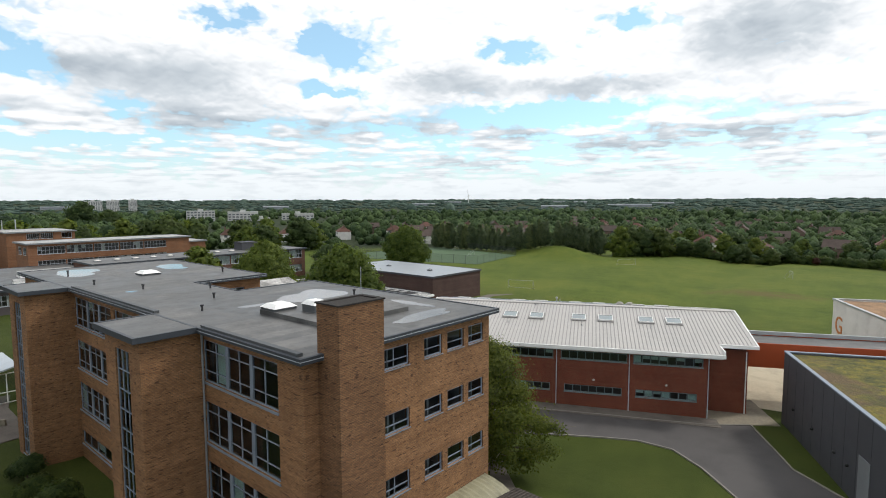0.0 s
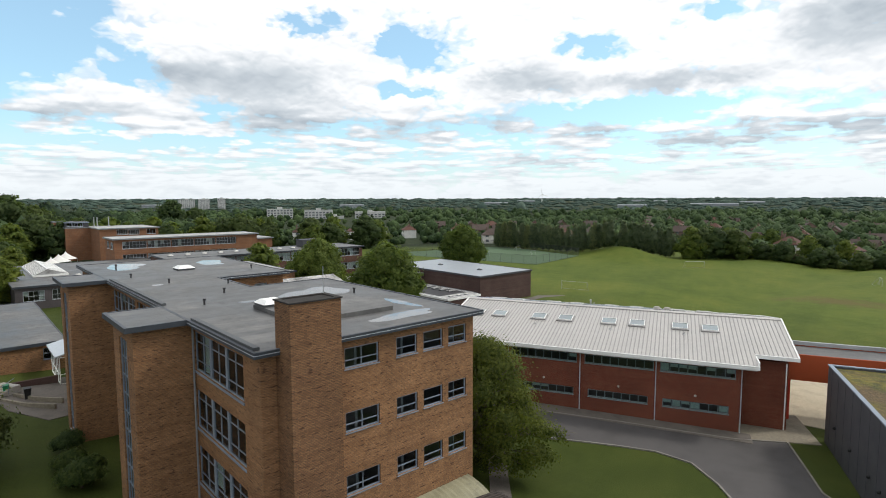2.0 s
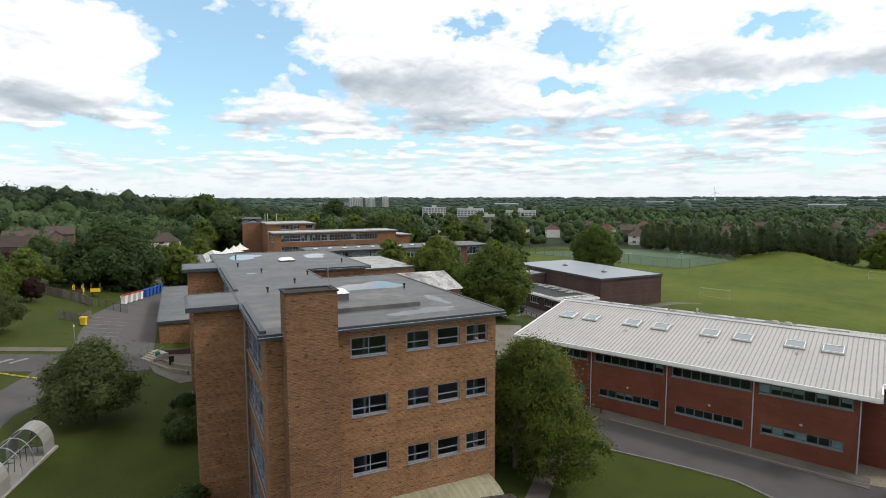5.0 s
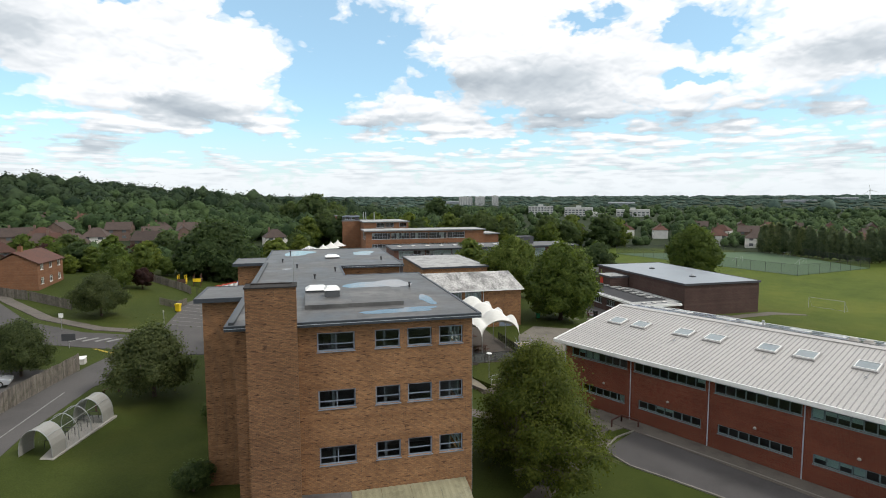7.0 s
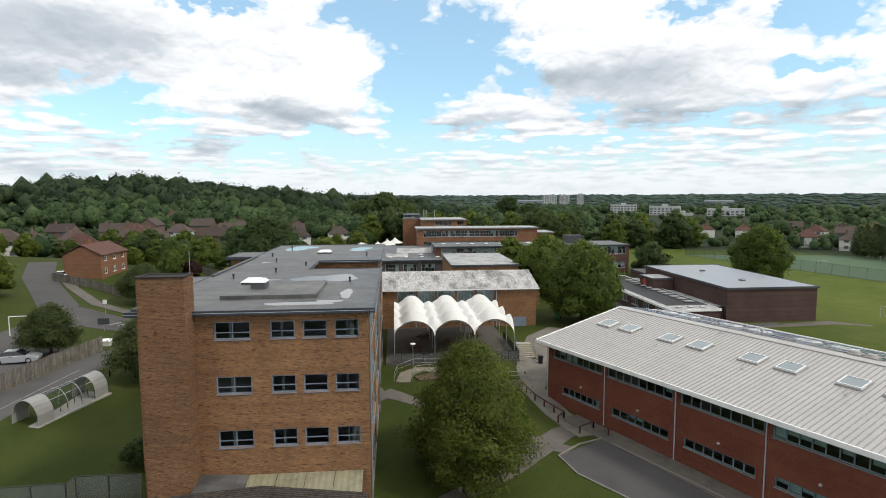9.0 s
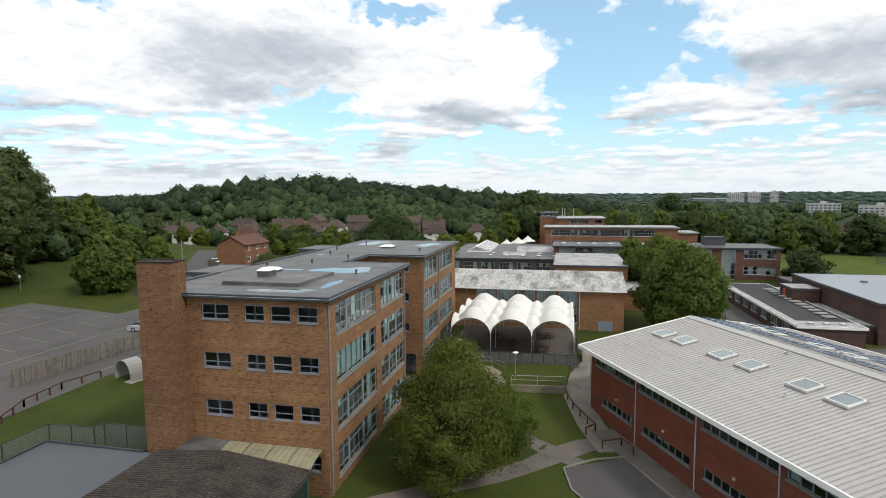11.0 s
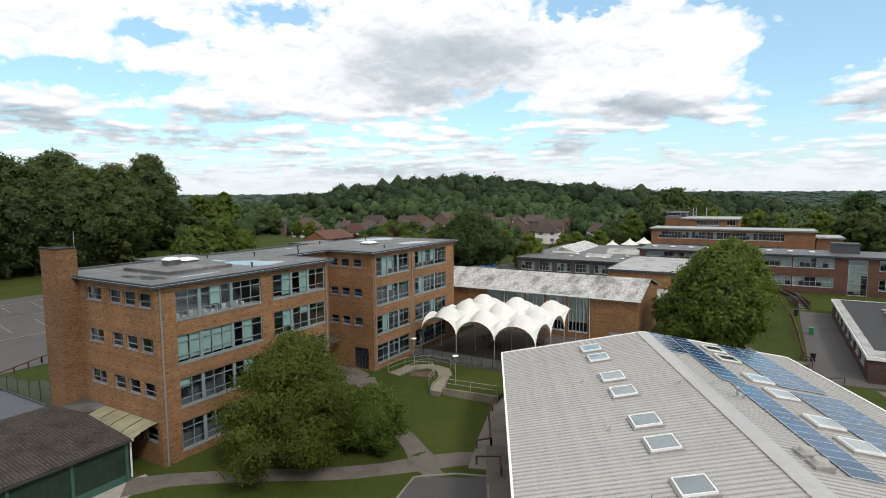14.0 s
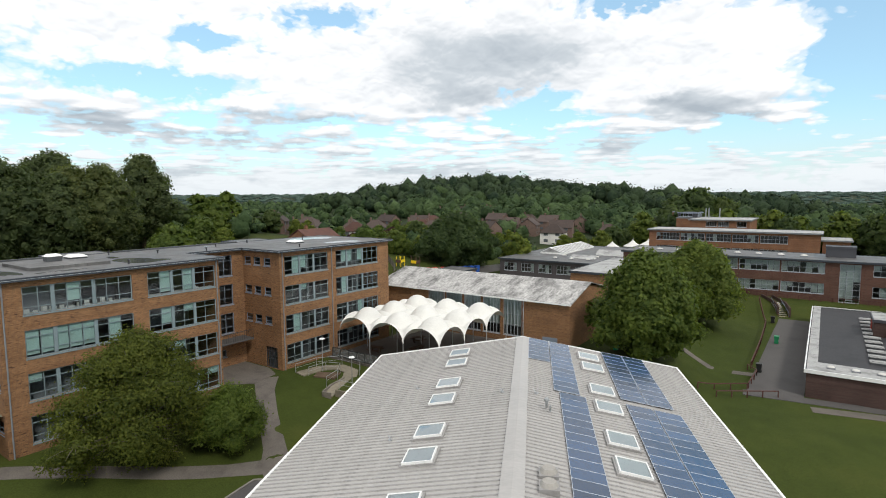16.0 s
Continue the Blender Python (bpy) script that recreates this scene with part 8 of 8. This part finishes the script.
# ---------------------------------------------------------------- cycle shelter
def cycle_shelter():
    ax, ay = -2.72, 35.1
    rz = math.degrees(math.atan2(8.04, 1.76))
    b = root("cycle_shelter", (ax, ay, ground_z(-1.8, 38.5)), "barrel-roofed grey cycle shelter with clear end bays", "shelter", rz=rz, shift=False)
    L, R, H = 8.3, 1.28, 2.3

    def arc(k, n=12):
        a = math.pi * k / n
        return (R * math.cos(a), 0.5 + (H - .5) * math.sin(a) if 0 < k < n else 0.0)

    part("slab", Shape().box(-.2, L + .2, -R - .2, R + .2, -.3, .04), "concrete", b)
    for i in range(6):
        s = i * L / 5
        sh = Shape()
        for k in range(12):
            (y0, z0), (y1, z1) = arc(k), arc(k + 1)
            sh.tube((s, y0, z0), (s, y1, z1), .035, n=6)
        part("hoop", sh, "steel", b)
    for i in range(5):
        s0, s1 = i * L / 5, (i + 1) * L / 5
        sh = Shape()
        for k in range(12):
            (y0, z0), (y1, z1) = arc(k), arc(k + 1)
            sh.quad((s0, y0, z0), (s1, y0, z0), (s1, y1, z1), (s0, y1, z1))
        part("roof_sheet", sh, "polycarb" if i in (0, 4) else "mesh_fine", b, smooth=True)
    for k in (3, 6, 9):
        y, z = arc(k)
        part("purlin", Shape().tube((0, y, z), (L, y, z), .03, n=6), "steel", b)
    for i in range(8):
        s = 1.6 + i * .85
        part("cycle_stand", Shape().tube((s, -.4, 0), (s, -.4, .75), .025, n=6).tube((s, -.4, .75), (s, .4, .75), .025, n=6).tube((s, .4, .75), (s, .4, 0), .025, n=6), "dark_metal", b)


cycle_shelter()


# ---------------------------------------------------------------- cars
def build_car(x, y, rz, paint, label):
    c = root("car", (x, y, ground_z(x, y) + .03), label, "car", "parked cars", rz=rz, shift=False)
    L, W = 2.35, .9
    prof = [(-2.35, .42), (-2.3, .78), (-1.95, .93), (-1.35, .98), (1.05, .95), (1.9, .82), (2.28, .66), (2.35, .40), (2.2, .22), (-2.2, .22)]
    sh = Shape()
    n = len(prof)
    for w, k in ((-W, .94), (-W * .92, 1.0), (W * .92, 1.0), (W, .94)):
        sh.v += [(px * (1 if abs(w) < W else .985), w, .22 + (pz - .22) * k) for px, pz in prof]
    for r in range(3):
        sh.f += [(r * n + i, (r + 1) * n + i, (r + 1) * n + (i + 1) % n, r * n + (i + 1) % n) for i in range(n)]
    sh.f += [tuple(range(n)), tuple(range(3 * n, 4 * n))[::-1]]
    part("body", sh, paint, c)
    cab = [(-1.75, .95, .82), (-1.0, 1.40, .62), (.25, 1.43, .62), (1.15, .93, .80)]
    sh = Shape()
    for px, pz, w in cab:
        sh.v += [(px, -w, pz), (px, w, pz)]
    sh.f = [(0, 1, 3, 2), (2, 3, 5, 4), (4, 5, 7, 6), (0, 2, 4, 6), (1, 7, 5, 3)]
    part("glasshouse", sh, "car_glass", c, "dark glazed windows")
    part("roof_panel", Shape().box(-.98, .24, -.61, .61, 1.41, 1.455), paint, c)
    for u in (-1.42, 1.45):
        for v in (-W - .01, W - .19):
            wh = part("wheel", Shape().tube((u, v, .32), (u, v + .2, .32), .32, n=16), "rubber", c)
            part("rim", Shape().tube((u, v - .005, .32), (u, v + .205, .32), .2, n=12), "steel", wh)
    for v in (-.62, .62):
        part("headlight", Shape().box(2.2, 2.33, v - .18, v + .18, .55, .68), "white_paint", c)
        part("tail_light", Shape().box(-2.34, -2.26, v - .18, v + .18, .66, .8), "plastic_red", c)


build_car(-14.2, 52.0, 14, "car_paint", "silver saloon car parked in the car park")
build_car(-35.5, 98.5, -58, "white_paint", "white car parked beside the brick house")


def sign_post(name, x, y, h, label, plate, mat):
    p = root(name, (x, y, ground_z(x, y)), label, "sign", "signs beside the road", shift=False)
    part("pole", Shape().tube((0, 0, -.1), (0, 0, h), .04, n=6), "steel", p)
    part("plate", Shape().box(-plate[0] / 2, plate[0] / 2, -.06, -.03, h - plate[1], h), mat, p)


sign_post("road_sign", -15.9, 75.3, 2.4, "round white road sign on a grey pole", (.6, .6), "white_paint")
sign_post("road_sign", -12.0, 67.0, 1.9, "grey notice board beside the road", (1.6, .9), "clad_grey")
sign_post("road_sign", -3.0, 76.8, 3.0, "thin white post beside the footway", (.15, .3), "white_paint")
sign_post("notice", -50.0, 64.0, 2.9, "post with a white notice behind the car park", (.5, .6), "white_paint")
gp = root("height_barrier", (-22.0, 63.0, ground_z(-22, 63)), "white metal height barrier over the entrance", "barrier", shift=False)
part("post", Shape().tube((0, 0, -.2), (0, 0, 2.6), .06), "white_paint", gp)
part("crossbar", Shape().tube((0, 0, 2.6), (6.0, 1.0, 2.6), .06), "white_paint", gp)
part("post", Shape().tube((6.0, 1.0, -.2), (6.0, 1.0, 2.6), .06), "white_paint", gp)
bx = root("salt_box", (-8.4, 60.3, ground_z(-8.4, 60.3)), "cream plastic salt box by the fence", "box", shift=False)
part("body", Shape().box(-.55, .55, -.4, .4, 0, .6), "render_wall", bx)
part("lid", Shape().add([(-.6, -.45, .6), (.6, -.45, .6), (.6, .45, .75), (-.6, .45, .75), (-.6, -.45, .66), (.6, -.45, .66), (.6, .45, .83), (-.6, .45, .83)], [(0, 3, 2, 1), (4, 5, 6, 7), (0, 1, 5, 4), (1, 2, 6, 5), (2, 3, 7, 6), (3, 0, 4, 7)]), "white_paint", bx)
# lidded box shape that stands in for a blue tarpaulin
tb = root("storage_box", (-1.0, 17.2, ground_z(-1.0, 17.2)), "blue tarpaulin beside the mesh fence, built as a lidded box", "box", shift=False)
part("body", Shape().prism([(-.9, -.6), (.9, -.6), (.9, .6), (-.9, .6)], 0, .95), "plastic_blue", tb)
part("lid", Shape().prism([(-.96, -.66), (.96, -.66), (.96, .66), (-.96, .66)], .95, 1.05), "plastic_blue", tb)
palisade([(-36, 96.5), (-27, 92.5), (-18.5, 86.5)], 1.6, "grey close-boarded garden fence", 0.3, .27)
palisade([(-7.5, 93.5), (-4.2, 91.6), (-3.2, 95)], 1.3, "brown timber fence round the playground", 0.2, .14)
palisade([(-13.5, 112.5), (-5.7, 106.4), (-4.2, 104.0)], 1.6, "grey timber fence round the play garden", 0.3, .27)
mesh_fence([(-3.2, 104.0), (1.6, 99.0)], ground_z, 1.5, "grey metal railing beside the yard", 1.6)


def play_tower(x, y, cols):
    b = root("play_tower", (x, y, ground_z(x, y)), "coloured wooden play tower", "play tower", "playground towers", shift=False)
    for u in (-.7, .7):
        for v in (-.7, .7):
            part("post", Shape().box(u - .06, u + .06, v - .06, v + .06, 0, 2.6), cols[0], b)
    part("deck", Shape().box(-.8, .8, -.8, .8, 1.0, 1.1), "timber_dark", b)
    part("panel", Shape().box(-.8, .8, -.85, -.8, 1.1, 1.8), cols[1], b)
    part("panel", Shape().box(.8, .85, -.8, .8, 1.1, 1.8), cols[0], b)


play_tower(-7.0, 110, ("plastic_yellow", "timber_dark"))
play_tower(-4.6, 113, ("timber_dark", "plastic_yellow"))


# ---------------------------------------------------------------- tents and roof clutter
def tent(x, y, z, r, h):
    t = root("marquee", (x, y, z), "white peaked tent roof behind the school", "tent", "white tents", shift=False)
    sh = Shape()
    n, k = 12, 6
    for j in range(k + 1):
        f = j / k
        for i in range(n):
            a = 2 * math.pi * i / n
            rr = r * (1 - f) ** 1.6 + .05
            sh.v.append((rr * math.cos(a), rr * math.sin(a), 2.3 + h * f))
    sh.f = [(j * n + i, j * n + (i + 1) % n, (j + 1) * n + (i + 1) % n, (j + 1) * n + i) for j in range(k) for i in range(n)]
    part("roof", sh, "membrane", t, smooth=True)
    for i in range(0, n, 3):
        a = 2 * math.pi * i / n
        part("pole", Shape().tube((r * math.cos(a), r * math.sin(a), 0), (r * math.cos(a), r * math.sin(a), 2.35), .05, n=6), "steel", t)


tent(23.6, 177.6, 1.0, 3.1, 2.3)
tent(26.7, 189.0, 0.9, 3.0, 2.3)
tent(29.6, 198.0, 0.8, 3.0, 2.3)


def dome(x, y, z, s=.7):
    d = root("rooflight", (x, y, z), "small white domed rooflight on a far flat roof", "rooflight", "rooflights on the far roofs", shift=False)
    part("kerb", Shape().box(-s, s, -s, s, 0, .18), "trim_grey", d)
    part("dome", Shape().ball((0, 0, .18), s * .95, 10, 4, .4, 0.0), "render_wall", d, smooth=True)


for i in range(9):
    dome(43 + i * 4.0, 138.5, 7.37)
rg = random.Random(3)
for i in range(9):
    dome(24 + (i % 5) * 4.2, 132 + 6 * (i // 5), 4.57, .6)
def roof_hatch(x, y, z):
    d = root("rooflight", (x, y, z), "flat pale rectangular rooflight on the low classroom", "rooflight", "rooflights on the low classroom", shift=False)
    part("kerb", Shape().box(-.85, .85, -.5, .5, 0, .2), "felt_edge", d)
    part("cover", Shape().prism([(-.9, -.55), (.9, -.55), (.9, .55), (-.9, .55)], .2, .3).prism([(-.7, -.38), (.7, -.38), (.7, .38), (-.7, .38)], .3, .37), "felt_pale", d)


for i in range(11):
    roof_hatch(84.0, 83 + 2.6 * i, .92)
for i in range(3):
    dome(79.5 + i * 2.2, 78.2, .92, .4)
for x0, y0, x1, y1, h in ((30, 144, 40, 147, 1.3), (27, 134.5, 33, 136, .8)):
    u = root("roof_monitor", ((x0 + x1) / 2, (y0 + y1) / 2, 4.57), "raised glazed roof monitor with pale sides", "roof monitor", "roof monitors", shift=False)
    a, c = (x1 - x0) / 2, (y1 - y0) / 2
    part("upstand", Shape().box(-a, a, -c, c, 0, h * .4), "white_paint", u)
    part("glazing", Shape().add([(-a, -c, h * .4), (a, -c, h * .4), (a, c, h * .4), (-a, c, h * .4), (-a, c * .7, h), (a, c * .7, h)], [(0, 1, 5, 4), (1, 2, 5), (2, 3, 4, 5), (3, 0, 4)]), "felt_pale", u)
lm = root("glazed_monitor", (19.4, 152, 4.57), "long pitched glazed roof monitor with white bars", "roof monitor", shift=False)
part("upstand", Shape().box(-3.2, 3.2, -11.5, 11.5, 0, .4), "white_paint", lm)
part("glazing", Shape().sweep_y([(-3.1, .4), (3.1, .4), (-.6, 1.55)], -11.4, 11.4), "felt_pale", lm)
for k in range(14):
    y = -11.4 + 22.8 * k / 13
    part("glazing_bar", Shape().tube((3.1, y, .42), (-.6, y, 1.6), .07, n=5), "white_paint", lm)
    part("glazing_bar", Shape().tube((-3.1, y, .42), (-.6, y, 1.6), .07, n=5), "white_paint", lm)
part("ridge_bar", Shape().box(-.75, -.45, -11.5, 11.5, 1.5, 1.68), "white_paint", lm)
for k, x in enumerate((42.2, 43.2, 46.8)):
    fl = root("flue", (x, 226, 11.57), "pale metal flue on the far roof", "flue", "flues on the far roof", shift=False)
    part("pipe", Shape().tube((0, 0, 0), (0, 0, 3.4), .17), "steel", fl)
    part("collar", Shape().tube((0, 0, 0), (0, 0, .3), .45), "steel", fl)
vent = root("roof_plant", hp(16, 14.7) + (7.3,), "cluster of small grey vents on the hall roof", "roof vent", "vents on the hall roof", shift=False, rz=HALL_TURN)
part("pipe", Shape().tube((0, 0, 0), (0, 0, .45), .09), "steel", vent)
part("cowl", Shape().ball((0, 0, .5), .16, 8, 4), "steel", vent)
part("pipe", Shape().tube((.4, .2, -.05), (.4, .2, .3), .06), "steel", vent)
for s in (24.0, 25.2):
    fan = root("roof_fan", hp(s, 14.6) + (7.1,), "round grey roof extractor fan", "roof fan", "fans on the hall roof", shift=False, rz=HALL_TURN)
    part("base", Shape().box(-.45, .45, -.45, .45, -.1, .3), "sheet_rib", fan)
    part("cowl", Shape().tube((0, 0, .3), (0, 0, .5), .42, .3, 14), "concrete", fan)
for s, w in ((10.9, 5.7), (19.4, 5.9), (27, 6.2), (13.5, 11.9), (13.5, 14.1)):
    vb = root("roof_bracket", hp(s, w) + (-1.6 + roof_at(w),), "small metal safety-line bracket on the sheet roof", "bracket", "roof brackets", shift=False)
    part("foot", Shape().box(-.12, .12, -.12, .12, 0, .05), "steel", vb)
    part("eye", Shape().tube((0, 0, .05), (.1, 0, .28), .03, n=6).tube((0, 0, .05), (-.2, .05, .22), .03, n=6), "steel", vb)


# ---------------------------------------------------------------- houses
def roof_shell(w, d, h, rise, hip):
    """A pitched roof of even thickness, hipped or with open gables."""
    o, t = .35, .14
    hx = d / 2 if hip else 0
    a, c = w / 2 + o * .6, d / 2 + o
    z0 = h - o * rise / (d / 2)
    top = [(-a, -c, z0), (a, -c, z0), (a, c, z0), (-a, c, z0), (-a + hx, 0, h + rise), (a - hx, 0, h + rise)]
    sh = Shape()
    faces = [(0, 4, 5, 1), (2, 5, 4, 3), (6, 7, 11, 10), (8, 9, 10, 11), (0, 1, 7, 6), (2, 3, 9, 8)]
    if hip:
        faces += [(0, 3, 4), (1, 5, 2), (6, 10, 9), (7, 8, 11), (1, 2, 8, 7), (3, 0, 6, 9)]
    else:
        faces += [(0, 6, 10, 4), (4, 10, 9, 3), (1, 5, 11, 7), (5, 2, 8, 11)]
    return sh.add(top + [(x, y, z + t) for x, y, z in top], faces)


def build_house(at, rz, w, d, h, rise, wall, roof, label, group, hip=False, chimneys=1):
    b = root("house", at, label, "house", group, rz=rz, shift=False)
    th = .3
    fr = Face((-w / 2, -d / 2), (1, 0), (0, -1))
    bk = Face((-w / 2, d / 2), (1, 0), (0, 1))
    nw = max(2, int(w / 3))
    holes = []
    for k in range(2 if h > 3.5 else 1):
        for i in range(nw):
            u = w * (i + .5) / nw
            holes.append((u - .65, u + .65, .95 + 2.6 * k, 2.15 + 2.6 * k))
    for f in (fr, bk):
        sh = Shape()
        f.wall(sh, 0, w, -1.0, h, holes, th)
        part("wall", sh, wall, b)
        for q in holes:
            f.window(b, *q, [0, .5, 1], [0, .7, 1], "white_paint", .07, (), .08, .06)
    prof = [(-d / 2 + th, -1), (d / 2 - th, -1), (d / 2 - th, h), (0, h + (0 if hip else rise - .25)), (-d / 2 + th, h)]
    part("gable_wall", Shape().sweep_x(prof, -w / 2, -w / 2 + th), wall, b)
    part("gable_wall", Shape().sweep_x(prof, w / 2 - th, w / 2), wall, b)
    # added filler, its dark colour gives the shade of the rooms
    part("core", Shape().box(-w / 2 + 1.2, w / 2 - 1.2, -d / 2 + 1.2, d / 2 - 1.2, 0, h - .2), "interior_dim", b)
    sh = roof_shell(w, d, h, rise, hip)
    part("roof", sh, roof, b)
    for i in range(chimneys):
        x = -w / 4 if i == 0 else w / 3
        ch = part("chimney", Shape().box(x - .35, x + .35, -.3, .3, h + rise * .5, h + rise + 1.0), wall if wall.startswith("brick") else "brick_far", b)
        part("pot", Shape().tube((x, 0, h + rise + 1.0), (x, 0, h + rise + 1.35), .13), "tile_red", ch)
    return b


build_house((-32.2, 105.2, 4.7), 90, 10.6, 7.2, 4.9, 1.9, "brick_far", "tile_red", "red-brown brick house with a low tiled roof", "", False, 1)


def far_house(at, rz, w, d, h, rise, wall, roof, label, hip):
    """A plainer house for far rows: walls, roof, chimney and windows set in."""
    b = root("house", at, label, "house", "houses beyond the school", rz=rz, shift=False)
    prof = [(-d / 2, -2.0), (d / 2, -2.0), (d / 2, h), (0, h + (0 if hip else rise - .2)), (-d / 2, h)]
    part("wall", Shape().sweep_x(prof, -w / 2, w / 2), wall, b)
    part("roof", roof_shell(w, d, h, rise, hip), roof, b)
    part("chimney", Shape().box(-w / 4 - .35, -w / 4 + .35, -.3, .3, h + rise * .5, h + rise + 1.0), "brick_dull", b)
    for k in (0, 1):
        for u in (-w / 4, w / 4):
            for y in (-d / 2 - .03, d / 2 - .05):
                part("window", Shape().box(u - .8, u + .8, y, y + .08, .9 + 2.5 * k, 2.1 + 2.5 * k), "flats_window", b)
    return b


kinds = [far_house((-60, 190, ground_z(-60, 190)), 20, 9, 7.5, 5.0, 2.8, "flats_white", "tile_red", "white rendered house with a dark red tiled roof", True),
         far_house((-35, 200, ground_z(-35, 200)), -15, 10, 7.5, 4.8, 2.9, "brick_dull", "tile_brown", "brick house with a dark red tiled roof", False),
         far_house((-8, 205, ground_z(-8, 205)), 10, 9, 7, 4.6, 3.0, "render_wall", "tile_brown", "pale rendered house with a brown tiled roof", True)]
rg = random.Random(17)
HOUSE_ROWS = (((-125, 165), (-48, 196), 6), ((-110, 215), (10, 232), 8), ((-90, 250), (-10, 262), 5), ((-130, 290), (-40, 300), 5),
              ((258, 88), (254, 0), 3), ((286, 110), (282, -30), 5), ((-96, 118), (-50, 148), 4), ((315, 150), (340, 0), 7), ((355, 190), (385, 20), 8),
              ((205, 215), (262, 158), 6), ((230, 250), (300, 175), 7), ((150, 285), (215, 262), 5), ((260, 290), (350, 220), 7),
              ((400, 240), (440, 40), 10), ((470, 280), (500, 60), 9), ((90, 300), (130, 296), 3))
for a, c, n in HOUSE_ROWS:
    for i in range(n):
        f = (i + rg.uniform(.25, .75)) / n
        x, y = a[0] + (c[0] - a[0]) * f + rg.uniform(-4, 4), a[1] + (c[1] - a[1]) * f + rg.uniform(-4, 4)
        ang = math.degrees(math.atan2(c[1] - a[1], c[0] - a[0])) + rg.choice((0, 0, 90)) + rg.uniform(-12, 12)
        copy_thing(rg.choice(kinds), pose(x, y, ground_z(x, y), 0, 0, ang))


# ---------------------------------------------------------------- flats, wind turbine and sheds on the plain
def build_flats(x, y, rz, w, d, h, n, label="white slab block of flats rising over the trees"):
    z = ground_z(x, y)
    b = root("block_of_flats", (x, y, z), label, "building", "blocks of flats", rz=rz, shift=False)
    part("wall", Shape().box(-w / 2, w / 2, -d / 2, d / 2, -1, h), "flats_far", b)
    part("roof", Shape().box(-w / 2 - .2, w / 2 + .2, -d / 2 - .2, d / 2 + .2, h, h + .4), "flats_far", b)
    part("lift_house", Shape().box(-3, 3, -2, 2, h + .4, h + 2.6), "flats_far", b)
    k = int(h / 2.8)
    for j in range(k):
        for i in range(n):
            u = -w / 2 + w * (i + .5) / n
            part("window", Shape().box(u - w / n * .32, u + w / n * .32, -d / 2 - .06, -d / 2 + .02, 1.0 + j * 2.8, 2.5 + j * 2.8), "flats_window", b)


for x, y, w, h, rz in ((305, 630.6, 30, 9.7, -23), (347, 611, 34, 8.2, -27), (362, 598, 22, 0.6, -28), (402.6, 580, 38, 5.7, -32), (443, 1433, 36, 24, -17), (480, 1421, 26, 25, -18), (520, 1412, 18, 27, -18)):
    build_flats(x, y, rz, w, 12, h if y > 1000 else h - ground_z(x, y), 8)
wt = root("wind_turbine", (1974, 1534, ground_z(1974, 1534)), "white three-bladed wind turbine on the plain", "wind turbine", shift=False, rz=-52)
H = 44 - ground_z(1974, 1534)
part("tower", Shape().tube((0, 0, 0), (0, 0, H), 2.2, 1.2), "white_paint", wt)
part("nacelle", Shape().box(-1.5, 1.5, -4, 3, H - 1.2, H + 1.5), "white_paint", wt)
for k in range(3):
    a = radians(90 + 120 * k + 10)
    part("blade", Shape().tube((0, -4, H), (27 * math.cos(a), -4, H + 27 * math.sin(a)), 1.1, .3, 6), "white_paint", wt)
rg = random.Random(8)
for i in range(9):
    a = radians(rg.uniform(-75, -15))
    r = rg.uniform(1500, 2800)
    x, y = -math.sin(a) * r, math.cos(a) * r
    w = rg.uniform(50, 130)
    b = root("warehouse", (x, y, ground_z(x, y)), "pale warehouse on the distant plain", "building", "warehouses on the plain", shift=False, rz=math.degrees(a))
    part("wall", Shape().box(-w / 2, w / 2, -20, 20, 0, 7), "warehouse_hazed", b)
    part("roof", Shape().sweep_x([(-21, 7), (21, 7), (0, 9)], -w / 2, w / 2), "warehouse_hazed", b)

# ---------------------------------------------------------------- ribs of the hall's sheet roof
def build_ribs():
    slope = math.hypot(13.0, RISE * 13.0)
    long_me = make_mesh("roof_rib", Shape().sweep_y([(-.05, 0), (.05, 0), (.03, .045), (-.03, .045)], -slope / 2, slope / 2), "sheet_rib")
    k = (13 - 2.7) / 13
    short_me = make_mesh("roof_rib", Shape().sweep_y([(-.05, 0), (.05, 0), (.03, .045), (-.03, .045)], -slope * k / 2, slope * k / 2), "sheet_rib")
    tilt = math.degrees(math.atan(RISE))
    n = 92
    for i in range(n):
        s = 0.2 + i * 0.4
        for side in (0, 1):
            short = side == 0 and s > 33.3
            w = (13 + 2.7) / 2 if short else (6.5 if side == 0 else 19.5)
            o = new("roof_rib", short_me if short else long_me)
            o.parent = hall
            o.matrix_basis = pose(s, w, roof_at(w) + .002, tilt if side == 0 else -tilt, 0, 0)


build_ribs()
